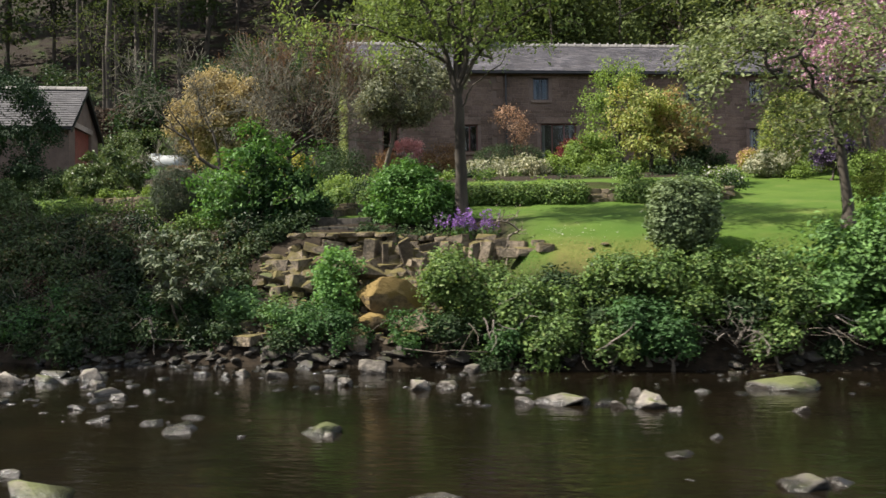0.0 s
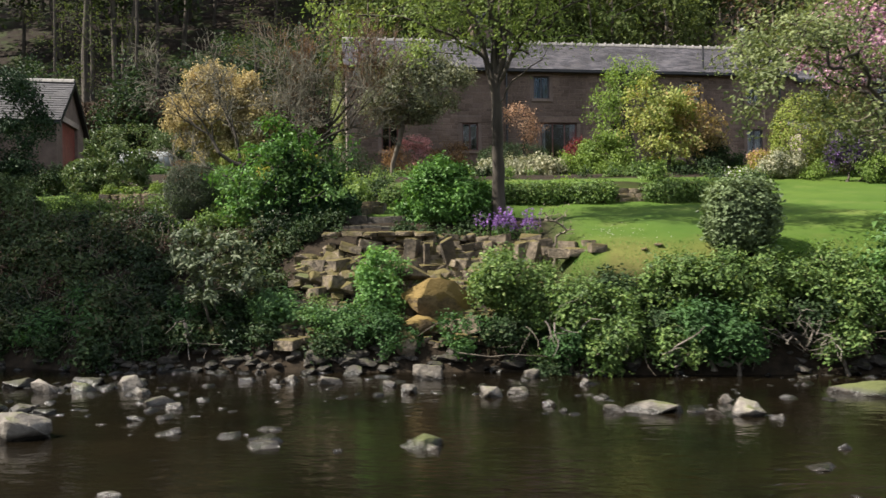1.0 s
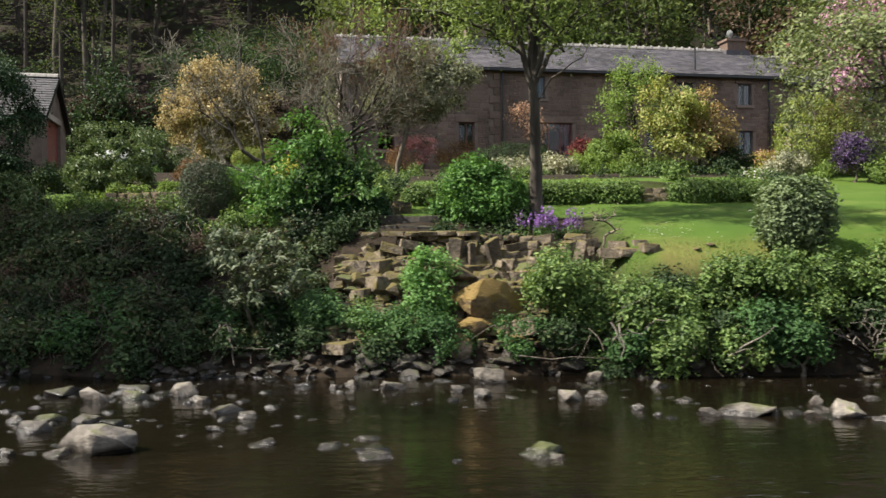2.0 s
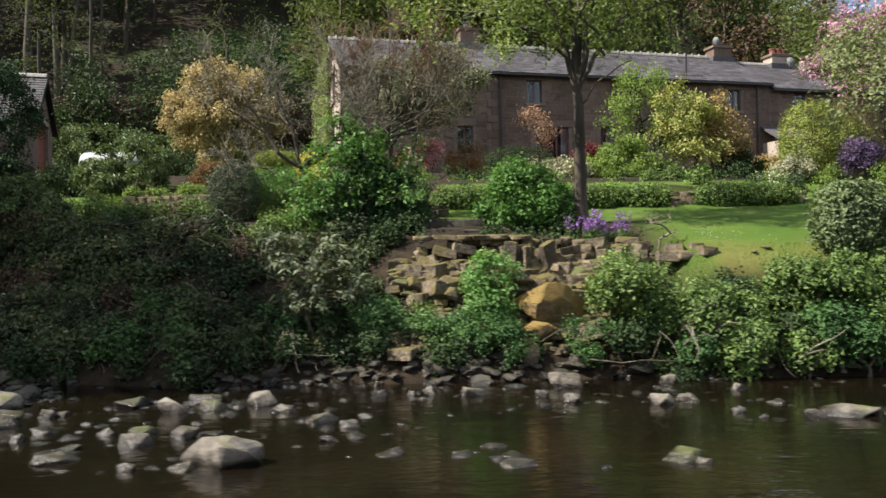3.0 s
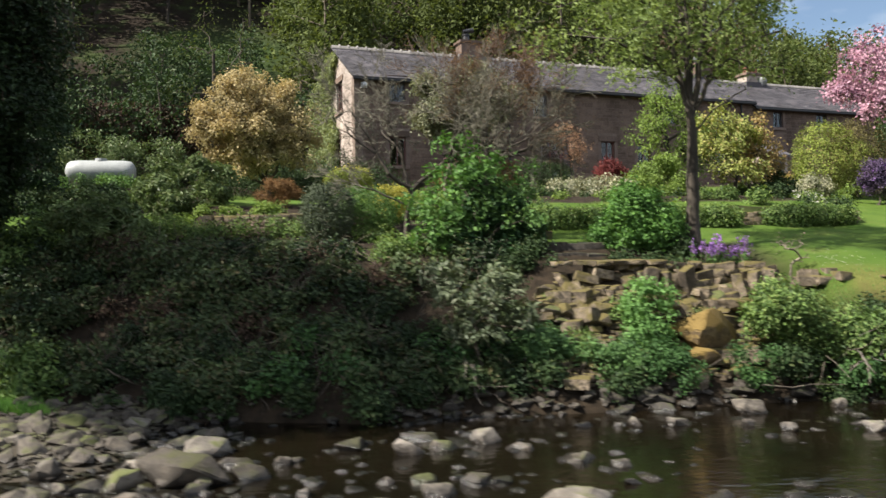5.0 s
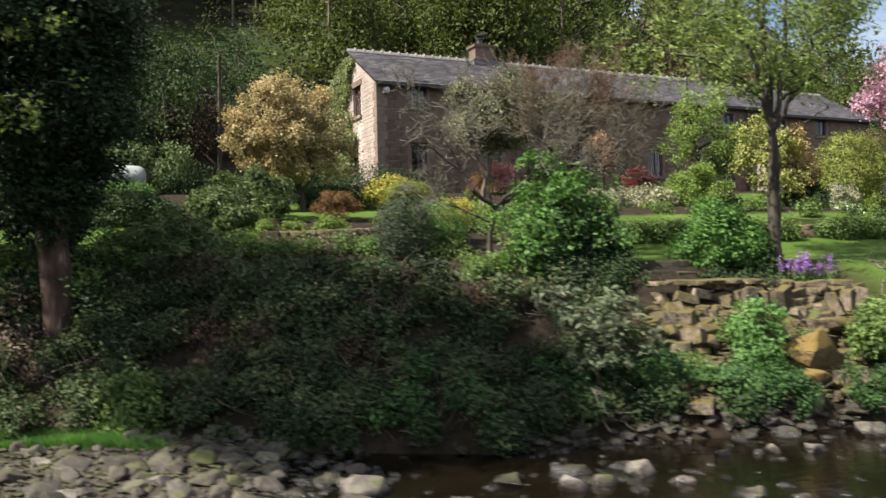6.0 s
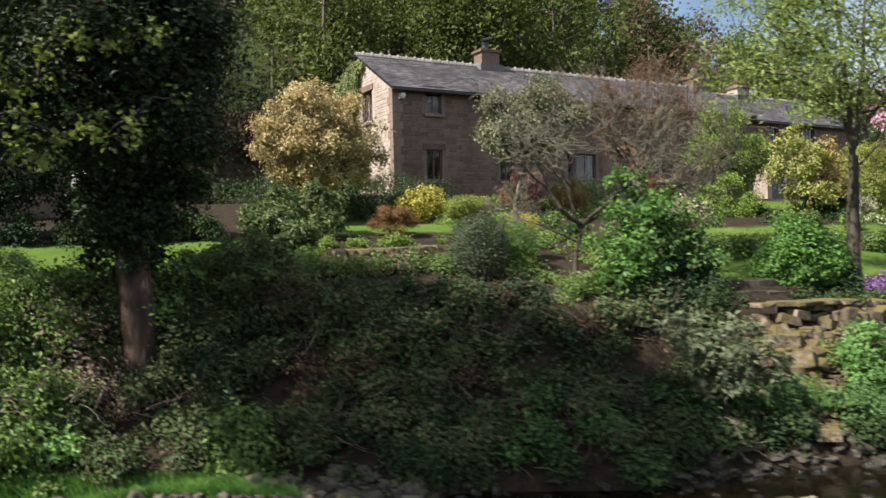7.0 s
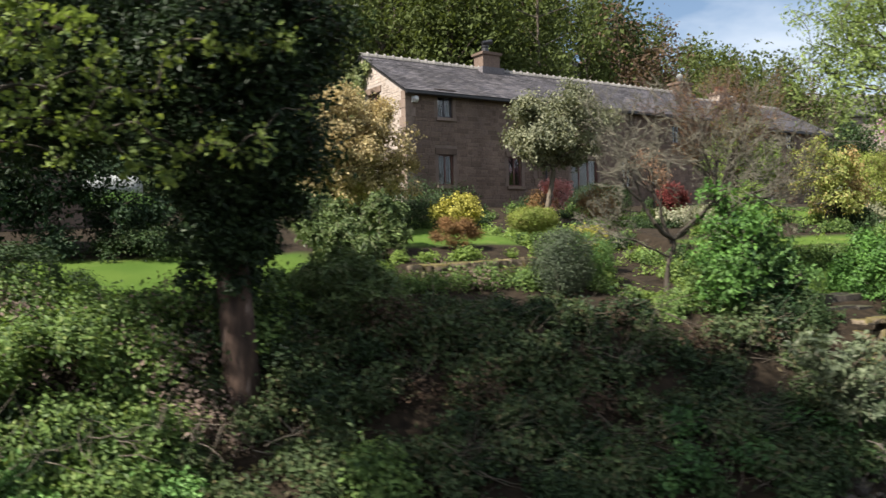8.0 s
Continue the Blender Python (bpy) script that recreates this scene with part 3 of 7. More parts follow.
def bush(name, label, category, blobs, count, size, material, each=7, spread=0.09, power=2.0, inner=0.22, rough=0.16, stems=14, shape=0.55, wild=0.8,
         bark=None, group="", flowers=None, flower_share=0.08, flower_size=0.06, droop=0.0, scale=1.8, lump=0.34, radiate=0.0):
    """A shrub: bare stems from the foot, and leaves in small sprays over its rounded masses."""
    B = np.array(blobs, float)
    foot = np.array([B[:, 0].mean(), B[:, 1].mean(), 0.0])
    foot[2] = land(foot[0], foot[1])
    ob = thing(name, label, category, tuple(foot), group=group)
    P, N = shell(blobs, count, power, inner, rough, scale, lump if power == 2.0 else 0)
    tips = P[rng.choice(len(P), min(stems, len(P)), replace=False)]
    sk = Skeleton([foot, foot * 0.7 + np.array([*tips.mean(0)[:2], foot[2] + 0.45 * (tips[:, 2].mean() - foot[2])]) * 0.3 + np.array([0, 0, 0.05])])
    for q in tips[np.argsort(np.linalg.norm(tips - foot, axis=1))]:
        sk.reach(foot + (q - foot) * 0.93, 0.2, 3)
    trunk, limbs = sk.meshes(0.05, 0.008, bark or M_BARK)
    off = np.array([*foot])
    for me in (trunk, limbs):
        if me is not None:
            me.transform(Matrix.Translation(-Vector(off)))
    child("stem", trunk, ob)
    if limbs is not None:
        child("branching", limbs, ob)["kind"] = "stuff"
    Q, M = sprays(P - off, N, each, spread)
    child("foliage", leaves_mesh("foliage", Q, M, size, material, shape, wild, 0.35, droop, radiate), ob)
    if flowers is not None:
        pick = (N[:, 2] > -0.1) & (rng.random(len(P)) < flower_share)
        Q, M = sprays(P[pick] - off + N[pick] * 0.05, N[pick], 6, flower_size * 0.7)
        child("flowers", leaves_mesh("flowers", Q, M, flower_size, flowers, 0.8, 0.9), ob)["kind"] = "stuff"
    return ob


def tree(name, label, category, trunk, blobs, clumps, each, size, material, thick, thin=0.008, bark=None, spread=0.2, inner=0.45, shape=0.5, wild=0.9, group="",
         wobble=0.16, arch=0.1, rough=0.25, extra=0, droop=0.0, first=4, down=0.7, lump=0.4, limbs=()):
    """A tree: a ribbed trunk, limbs that fork towards its clumps, and leaves round the tips."""
    foot = Vector(trunk[0])
    ob = thing(name, label, category, tuple(foot), group=group)
    P, N = shell(blobs, clumps + extra, 2.0, inner, rough, 0.9, lump)
    sk = Skeleton(trunk)
    for points, r0, r1 in limbs:
        sk.limb(points, r0, r1)
    order = np.argsort(np.linalg.norm(P - np.array(trunk[-1]), axis=1))
    for q in P[order]:
        sk.reach(q, wobble, 4, first, down, arch)
    trunk_me, limb_me = sk.meshes(thick, thin, bark or M_BARK)
    for me in (trunk_me, limb_me):
        me.transform(Matrix.Translation(-foot))
    child("trunk", trunk_me, ob)
    child("branching", limb_me, ob)["kind"] = "stuff"
    if material is not None:
        Q, M = sprays(P[:clumps] - np.array(foot), N[:clumps], each, spread)
        child("crown", leaves_mesh("crown", Q, M, size, material, shape, wild, 0.3, droop), ob)
    return ob


def cover(name, label, category, xy, count, size, material, lift=0.25, each=6, spread=0.1, kind="stuff", shape=0.55, wild=0.9, scale=1.2, droop=0.0, mound=None):
    """Low growth that follows the land: xy gives count places."""
    lumps = xy(max(12, count // 55))
    radius = lift * rng.uniform(0.4, 1.7, len(lumps)) ** 1.25
    C = np.c_[lumps, land(lumps[:, 0], lumps[:, 1]) + radius * rng.uniform(0.0, 0.7, len(lumps))]
    j = rng.choice(len(C), size=count, p=radius ** 2 / (radius ** 2).sum())
    N = unit(rng.normal(0, 1, (count, 3)) + np.array([0, -0.25, 0.8]))
    P = C[j] + N * (radius[j] * rng.uniform(0.55, 1.08, count))[:, None] * np.array([1.25, 1.25, 0.85])
    P[:, 2] = np.maximum(P[:, 2], land(P[:, 0], P[:, 1]) + 0.03)
    Q, M = sprays(P, N, each, spread)
    ob = new(name, leaves_mesh(name, Q, M, size, material, shape, wild, 0.3, droop))
    return tagged(ob, label, category, kind=kind)


def blades(name, label, xy, count, height, width, material, lean=0.35):
    """Grass: single bent blades."""
    X = xy(count)
    base = np.c_[X, land(X[:, 0], X[:, 1]) - 0.01]
    a = rng.uniform(0, 2 * np.pi, len(X))
    side = np.c_[np.cos(a), np.sin(a), 0 * a]
    h = height * rng.uniform(0.5, 1.3, (len(X), 1))
    tip = base + np.c_[rng.normal(0, lean, (len(X), 2)), np.ones(len(X))] * h
    mid = base * 0.45 + tip * 0.55 + np.array([0, 0, 0.08]) * h
    w = width * rng.uniform(0.7, 1.3, (len(X), 1)) * side
    V = np.stack([base - w, base + w, mid + w * 0.8, tip, mid - w * 0.8], 1)
    ob = new(name, raw_mesh(name, V.reshape(-1, 3), np.arange(5 * len(X)).reshape(-1, 5), material))
    return tagged(ob, label, "grass", kind="stuff")


def rock_mesh(name, w, d, h, material, seed, cuts=12, sub=3, angle=24):
    """A worn stone: a ball with flat breaks, low relief, set on its foot."""
    r = np.random.default_rng(seed)
    bm = bmesh.new()
    bmesh.ops.create_icosphere(bm, subdivisions=sub, radius=1.0)
    co = np.array([v.co[:] for v in bm.verts])
    co = co * (1 + 0.22 * bumps(co, 1.3, seed % 31))[:, None]
    for _ in range(cuts):
        n = unit(r.normal(0, 1, 3))
        lim = r.uniform(0.3, 0.72)
        over = co @ n - lim
        co -= np.outer(np.maximum(over, 0) * 0.95, n)
    co *= (1 + 0.05 * bumps(co, 3.1, seed % 37) + 0.03 * bumps(co, 7.0, seed % 23) + (0.014 * bumps(co, 15.0, seed % 19) if sub > 3 else 0))[:, None]
    co -= (co.max(0) + co.min(0)) / 2
    co /= np.abs(co).max(0)
    co *= np.array([w / 2, d / 2, h / 2])
    for v, c in zip(bm.verts, co):
        v.co = c
    me = bpy.data.meshes.new(name)
    bm.to_mesh(me)
    bm.free()
    me.polygons.foreach_set("use_smooth", np.ones(len(me.polygons), bool))
    me.set_sharp_from_angle(angle=radians(angle))
    me.materials.append(material)
    return me


def finish_stone(name, bm, material, seed, size, soft, cuts, uneven, angle):
    """Wear the edges of a hull, roughen its faces, and give it its size."""
    hull = bmesh.ops.convex_hull(bm, input=bm.verts)
    bmesh.ops.delete(bm, geom=list({*hull["geom_interior"], *hull["geom_unused"]}), context="VERTS")
    bmesh.ops.dissolve_limit(bm, angle_limit=0.14, verts=bm.verts, edges=bm.edges)
    bmesh.ops.bevel(bm, geom=bm.edges, offset=soft, segments=1, affect="EDGES", clamp_overlap=True)
    bmesh.ops.triangulate(bm, faces=bm.faces)
    for _ in range(cuts):
        bmesh.ops.subdivide_edges(bm, edges=[e for e in bm.edges if e.calc_length() > 0.3], cuts=1)
        bmesh.ops.triangulate(bm, faces=bm.faces)
    co = np.array([v.co[:] for v in bm.verts])
    co *= (1 + uneven * bumps(co, 2.3, seed % 37) + 0.6 * uneven * bumps(co, 6.0, seed % 23))[:, None]
    co *= np.array(size) / 2
    for v, c in zip(bm.verts, co):
        v.co = c
    me = bpy.data.meshes.new(name)
    bm.to_mesh(me)
    bm.free()
    me.polygons.foreach_set("use_smooth", np.ones(len(me.polygons), bool))
    me.set_sharp_from_angle(angle=radians(angle))
    me.materials.append(material)
    return me


def peaked_stone(name, w, d, h, material, seed, cuts=2, peak=0.5):
    """An angular worn block, squat and a little tilted, as the river leaves them."""
    r = np.random.default_rng(seed)
    n = int(r.integers(11, 16))
    k = np.arange(n) + r.uniform(-0.3, 0.3, n)
    z = 1 - 2 * (k + 0.5) / n
    a = 2.4 * k + r.uniform(0, 6.28)
    ring = np.sqrt(np.clip(1 - z * z, 0, 1))
    D = np.c_[ring * np.cos(a), ring * np.sin(a), z]
    D /= (np.abs(D) ** (1.9 + 1.6 * peak)).sum(1, keepdims=True) ** (1 / (1.9 + 1.6 * peak))
    D *= r.uniform(0.78, 1.12, (n, 1))
    D[:, 2] += r.uniform(-0.38, 0.38) * D[:, 0] + r.uniform(-0.25, 0.15) * D[:, 1]
    bm = bmesh.new()
    for co in D:
        bm.verts.new(tuple(co))
    return finish_stone(name, bm, material, seed, (w, d, h), 0.05, cuts, 0.07, 19)


def cut_stone(name, w, d, h, material, seed, cuts=1, least=0.67, uneven=0.05, angle=16):
    """A roughly squared walling stone."""
    r = np.random.default_rng(seed)
    bm = bmesh.new()
    for x in (-1, 1):
        for y in (-1, 1):
            for z in (-1, 1):
                bm.verts.new((x * r.uniform(least, 1.0), y * r.uniform(least, 1.0), z * r.uniform(least, 1.0)))
    for _ in range(3):
        bm.verts.new(tuple(r.uniform(-0.8, 0.8, 2)) + (r.choice((-1, 1)) * r.uniform(0.85, 1.0),))
    return finish_stone(name, bm, material, seed, (w, d, h), 0.05, cuts, uneven, angle)


def joined(name, label, category, meshes, places, z_of, material):
    """Many small stones as one mesh: places are (x, y, size)."""
    V, F, n = [], [], 0
    shapes = [(np.array([v.co[:] for v in me.vertices]), np.array([p.vertices[:] for p in me.polygons])) for me in meshes]
    for x, y, s in places:
        pv, pf = shapes[int(rng.integers(len(shapes)))]
        a = rng.uniform(0, 6.28)
        R = np.array([[math.cos(a), -math.sin(a), 0], [math.sin(a), math.cos(a), 0], [0, 0, rng.uniform(0.6, 1.1)]])
        V.append(pv @ R.T * s + np.array([x, y, z_of(x, y, s)]))
        F.append(pf + n)
        n += len(pv)
    return tagged(new(name, raw_mesh(name, np.concatenate(V), np.concatenate(F), material, False)), label, category, kind="stuff")


# ---- the land ----
PROFILE_Y = np.array([-900, -60, -8, -3, 0, 4, 9, 14, 15.4, 15.9, 16.3, 16.8, 17.6, 18.6, 20.0, 23.0, 28.0, 34.0, 37.0, 46.0, 60.0, 90.0, 130.0, 220.0, 900.0])
RIGHT_Z = np.array([3.0, 2.0, 1.2, 0.3, -0.5, -0.6, -0.55, -0.45, -0.3, 0.1, 0.85, 1.72, 2.45, 2.75, 3.0, 3.45, 4.3, 5.4, 5.9, 6.3, 13.0, 32.0, 52.0, 80.0, 120.0])
ROCKY_Z = np.array([3.0, 2.0, 1.2, 0.3, -0.5, -0.6, -0.55, -0.45, -0.35, -0.3, 0.1, 0.62, 1.15, 2.25, 2.95, 3.45, 4.3, 5.4, 5.9, 6.3, 13.0, 32.0, 52.0, 80.0, 120.0])
LEFT_Z = np.array([3.0, 2.0, 1.2, 0.3, -0.5, -0.6, -0.55, -0.45, -0.35, -0.3, -0.1, 0.42, 0.9, 1.65, 2.75, 3.35, 4.3, 5.2, 5.9, 6.3, 13.0, 32.0, 52.0, 80.0, 120.0])


def ease(x, a, b):
    f = np.clip((x - a) / (b - a), 0, 1)
    return f * f * (3 - 2 * f)


def land(x, y):
    """The height of the ground."""
    x, y = np.asarray(x, float), np.asarray(y, float)
    back = 0.36 * np.clip(-8.0 - x, 0, 14) * (1 - ease(y, 19.5, 27.0))
    s = y - back
    left = 1 - ease(x, -5.2, -4.0)
    rocky = (1 - left) * (1 - ease(x, 0.9, 1.9))
    right = 1 - left - rocky
    zr, zk, zl = np.interp(s, PROFILE_Y, RIGHT_Z), np.interp(s, PROFILE_Y, ROCKY_Z), np.interp(s, PROFILE_Y, LEFT_Z)
    z = right * zr + rocky * zk + left * zl
    # a gravel bar by the left shore
    bar = (1 - ease(x + 0.08 * (y - 14), -12.0, -10.2)) * ease(y, 7.0, 10.0) * (1 - ease(y, 18.0, 19.5))
    z = np.maximum(z, z * (1 - bar) + bar * (0.0 + 0.07 * (y - 14).clip(-2, 5)))
    # the garden terraces step up behind low stone walls
    z = z + 0.5 * ease(y, 24.05, 24.2) * (1 - ease(y, 27, 32)) * ease(x, -3.4, -3.0) * (1 - ease(x, 7.0, 8.2))
    z = z + 0.45 * ease(y, 24.35, 24.5) * (1 - ease(y, 27, 32)) * ease(x, -12.2, -11.6) * (1 - ease(x, -7.6, -6.6))
    # the wooded hill falls away towards the right
    bearing = np.degrees(np.arctan2(x + 18, np.maximum(y - 7, 1)))
    k = np.clip(1 - (bearing - 25) / 22, 0.14, 1)
    z = np.where(y > 46, 6.3 + (z - 6.3) * k, z)
    return z


def spaced(core0, core1, step, far):
    core = np.arange(core0, core1 + step / 2, step)
    out, d = [], step
    while (out[-1] if out else 0) < far:
        d *= 1.22
        out.append((out[-1] if out else 0) + d)
    out = np.array(out)
    return np.concatenate([core0 - out[::-1], core, core1 + out])


gx, gy = spaced(-24, 15, 0.3, 800), spaced(9, 46, 0.25, 800)
GX, GY = np.meshgrid(gx, gy)
flat = np.c_[GX.ravel(), GY.ravel()]
gz = land(flat[:, 0], flat[:, 1])
near = np.abs(flat[:, 0]) < 40
gz = gz + np.where(near, 0.035 * bumps(np.c_[flat, flat[:, 0] * 0], 2.2), 0) * ease(gz, -0.1, 0.3)
nx = len(gx)
q0 = (np.arange(len(gy) - 1)[:, None] * nx + np.arange(nx - 1)[None]).ravel()
ground_me = raw_mesh("ground", np.c_[flat, gz], np.stack([q0, q0 + 1, q0 + nx + 1, q0 + nx], 1), M_GROUND, True)
X, Y = flat.T
lawn_mask = np.maximum.reduce([
    ease(X, 1.0, 2.2) * ease(Y, 16.6, 17.3) * (1 - ease(Y, 24.0, 24.1)) * (1 - ease(X, 14, 16)),
    ease(X, -3.6, -3.2) * ease(Y, 20.4, 20.9) * (1 - ease(Y, 24.0, 24.1)) * (1 - ease(X, 2, 3)),
    ease(X, 7.4, 8.2) * ease(Y, 20, 22) * (1 - ease(Y, 35.5, 36.5)) * (1 - ease(X, 13, 14.5)),
    (1 - ease(X, -13.6, -12.6)) * ease(Y, 23.6, 24.4) * (1 - ease(Y, 28.2, 28.8)) * ease(X, -32, -29),
    ease(X, -3.0, -2.6) * ease(Y, 24.2, 24.4) * (1 - ease(Y, 25.5, 26.0)) * (1 - ease(X, 7.0, 7.6)),
    ease(X, -12.5, -12) * (1 - ease(X, -7, -6.6)) * ease(Y, 26.2, 26.8) * (1 - ease(Y, 34.0, 35.5)),
])
meadow_mask = np.clip(1.25 - ((X + 15) / 8) ** 2 - ((Y - 71) / 7) ** 2, 0, 1)
hill_mask = np.maximum.reduce([ease(Y, 43, 47), ease(np.abs(X + 4), 30, 40), ease(-Y, 2.0, 3.5)])
gravel_mask = (1 - ease(X + 0.08 * (Y - 14), -11.6, -9.8)) * (1 - ease(Y, 17.2, 18.0)) * ease(Y, 4, 8)
worn_mask = np.clip(0.85 * (1 - ease(Y, 17.2, 18.0)) * ease(X, 1.8, 2.4) * (1 - ease(X, 4.6, 6.0)) + 0.5 * bumps(np.c_[flat, flat[:, 0] * 0], 1.9) * (1 - ease(Y, 17.4, 18.2)), 0, 1)
for key, value in (("worn", worn_mask), ("lawn", lawn_mask), ("hill", hill_mask), ("gravel", gravel_mask), ("meadow", meadow_mask)):
    layer = ground_me.color_attributes.new(key, "FLOAT_COLOR", "POINT")
    layer.data.foreach_set("color", np.repeat(value, 4).astype(np.float32))
ground = tagged(new("ground", ground_me), "sloping garden of mown lawn, soil and river bank", "ground", kind="structure")

river_me = raw_mesh("river", np.array([(-400, -40, 0), (400, -40, 0), (400, 24, 0), (-400, 24, 0)], float), np.array([[0, 1, 2, 3]]), M_WATER)
tagged(new("water", river_me), "shallow dark brown river with slow ripples", "river", kind="structure")

# ---- the house ----
HOUSE_Z, HOUSE_TURN = 5.85, 11.5
HOUSE_AT = (-6.54, 37.91, HOUSE_Z)
EAVE, RIDGE, DEPTH, LONG = 5.09, 7.12, 7.2, 22.4     # above the foot; to the step in the roof
RISE = (RIDGE - EAVE) / (DEPTH / 2)


def wall_cells(bm, us, zs, top, holes, v0, v1, swap=False):
    """A thick wall of cells between the lines us and zs, up to top(u), with the holes (u0, u1, z0, z1) left open."""
    for a, b in zip(us[:-1], us[1:]):
        marks = [z for z in zs if z < min(top(a), top(b)) - 1e-6]
        for i, z in enumerate(marks):
            last = i == len(marks) - 1
            z1a, z1b = (top(a), top(b)) if last else (marks[i + 1], marks[i + 1])
            mid = ((a + b) / 2, (z + (z1a + z1b) / 2) / 2)
            if any(h[0] < mid[0] < h[1] and h[2] < mid[1] < h[3] for h in holes):
                continue
            vs = [(a, v0, z), (b, v0, z), (b, v1, z), (a, v1, z), (a, v0, z1a), (b, v0, z1b), (b, v1, z1b), (a, v1, z1a)]
            vs = [bm.verts.new((y, x, h) if swap else (x, y, h)) for x, y, h in vs]
            for f in ((3, 2, 1, 0), (4, 5, 6, 7), (0, 1, 5, 4), (1, 2, 6, 5), (2, 3, 7, 6), (3, 0, 4, 7)):
                bm.faces.new([vs[k] for k in f])
    bmesh.ops.remove_doubles(bm, verts=bm.verts, dist=1e-4)
    bmesh.ops.recalc_face_normals(bm, faces=bm.faces)


def lines(lo, hi, holes, k):
    return sorted({lo, hi, *(h[k] for h in holes), *(h[k + 1] for h in holes)})


def block(w, h, d=0.014, soft=0.012):
    """One dressed stone, rounded at its face, lying in x and z, its face towards -y."""
    bm = bmesh.new()
    lo = [bm.verts.new(p) for p in ((0, 0, 0), (w, 0, 0), (w, 0, h), (0, 0, h))]
    hi = [bm.verts.new(p) for p in ((soft, -d, soft), (w - soft, -d, soft), (w - soft, -d, h - soft), (soft, -d, h - soft))]
    for i in range(4):
        j = (i + 1) % 4
        bm.faces.new((lo[i], lo[j], hi[j], hi[i]))
    bm.faces.new(hi)
    return bm


def courses(length, height_at, holes, seed, tall=(0.11, 0.24), wide=(0.16, 0.6), gap=0.012):
    """Places and sizes of the stones of a wall, course by course."""
    r = random.Random(seed)
    z, out = 0.02, []
    while z < 12:
        h = r.uniform(*tall)
        u = -r.uniform(0, 0.3)
        while u < length:
            w = r.uniform(*wide)
            a, b = max(u, 0.0), min(u + w, length)
            u += w
            pieces = [(a, b)]
            for h0, h1, z0, z1 in holes:
                if z + h > z0 and z < z1:
                    cut = []
                    for p, q in pieces:
                        if q <= h0 or p >= h1:
                            cut.append((p, q))
                        else:
                            cut += [(p, h0)] if p < h0 else []
                            cut += [(h1, q)] if q > h1 else []
                    pieces = cut
            for p, q in pieces:
                if q - p > 0.09 and z + h < min(height_at(p), height_at(q)):
                    if q - p < 0.5 and h > 0.2 and r.random() < 0.4:
                        f = r.uniform(0.35, 0.65)
                        out += [(p + gap / 2, z, q - p - gap, h * f - gap), (p + gap / 2, z + h * f, q - p - gap, h * (1 - f) - gap)]
                    else:
                        out.append((p + gap / 2, z, q - p - gap, h - gap))
        z += h
        if z > max(height_at(length * k / 20) for k in range(21)):
            break
    return out


def lay(stones, parent, m, material, single):
    """Stones on a wall: those for which single(u, z) holds as objects of their own, the rest in one mesh."""
    cache, V, F, r = {}, [], [], random.Random(len(stones))
    for u, z, w, h in stones:
        if single(u, z):
            key = (round(w * 12), round(h * 30))
            if key not in cache:
                me = bpy.data.meshes.new("stone")
                bm = block(key[0] / 12, key[1] / 30)
                bm.to_mesh(me)
                bm.free()
                me.materials.append(material)
                cache[key] = me
            ob = new("stone", cache[key])
            ob.parent = parent
            ob.matrix_local = m @ Matrix.Translation((u, 0, z)) @ Matrix.Diagonal((w / (key[0] / 12), 1, h / (key[1] / 30), 1))
        else:
            k, s, d = len(V), 0.012, r.uniform(0.006, 0.016)
            for p in ((0, 0, 0), (w, 0, 0), (w, 0, h), (0, 0, h), (s, -d, s), (w - s, -d, s), (w - s, -d, h - s), (s, -d, h - s)):
                V.append(m @ Vector((u + p[0] + r.uniform(-0.012, 0.012), p[1], z + p[2] + r.uniform(-0.012, 0.012))))
            F += [(k + a, k + b, k + c, k + e) for a, b, c, e in ((0, 1, 5, 4), (1, 2, 6, 5), (2, 3, 7, 6), (3, 0, 4, 7), (4, 5, 6, 7))]
    if V:
        ob = child("stonework", raw_mesh("stonework", np.array([tuple(v) for v in V]), np.array(F), material), parent)
        ob["kind"] = "stuff"


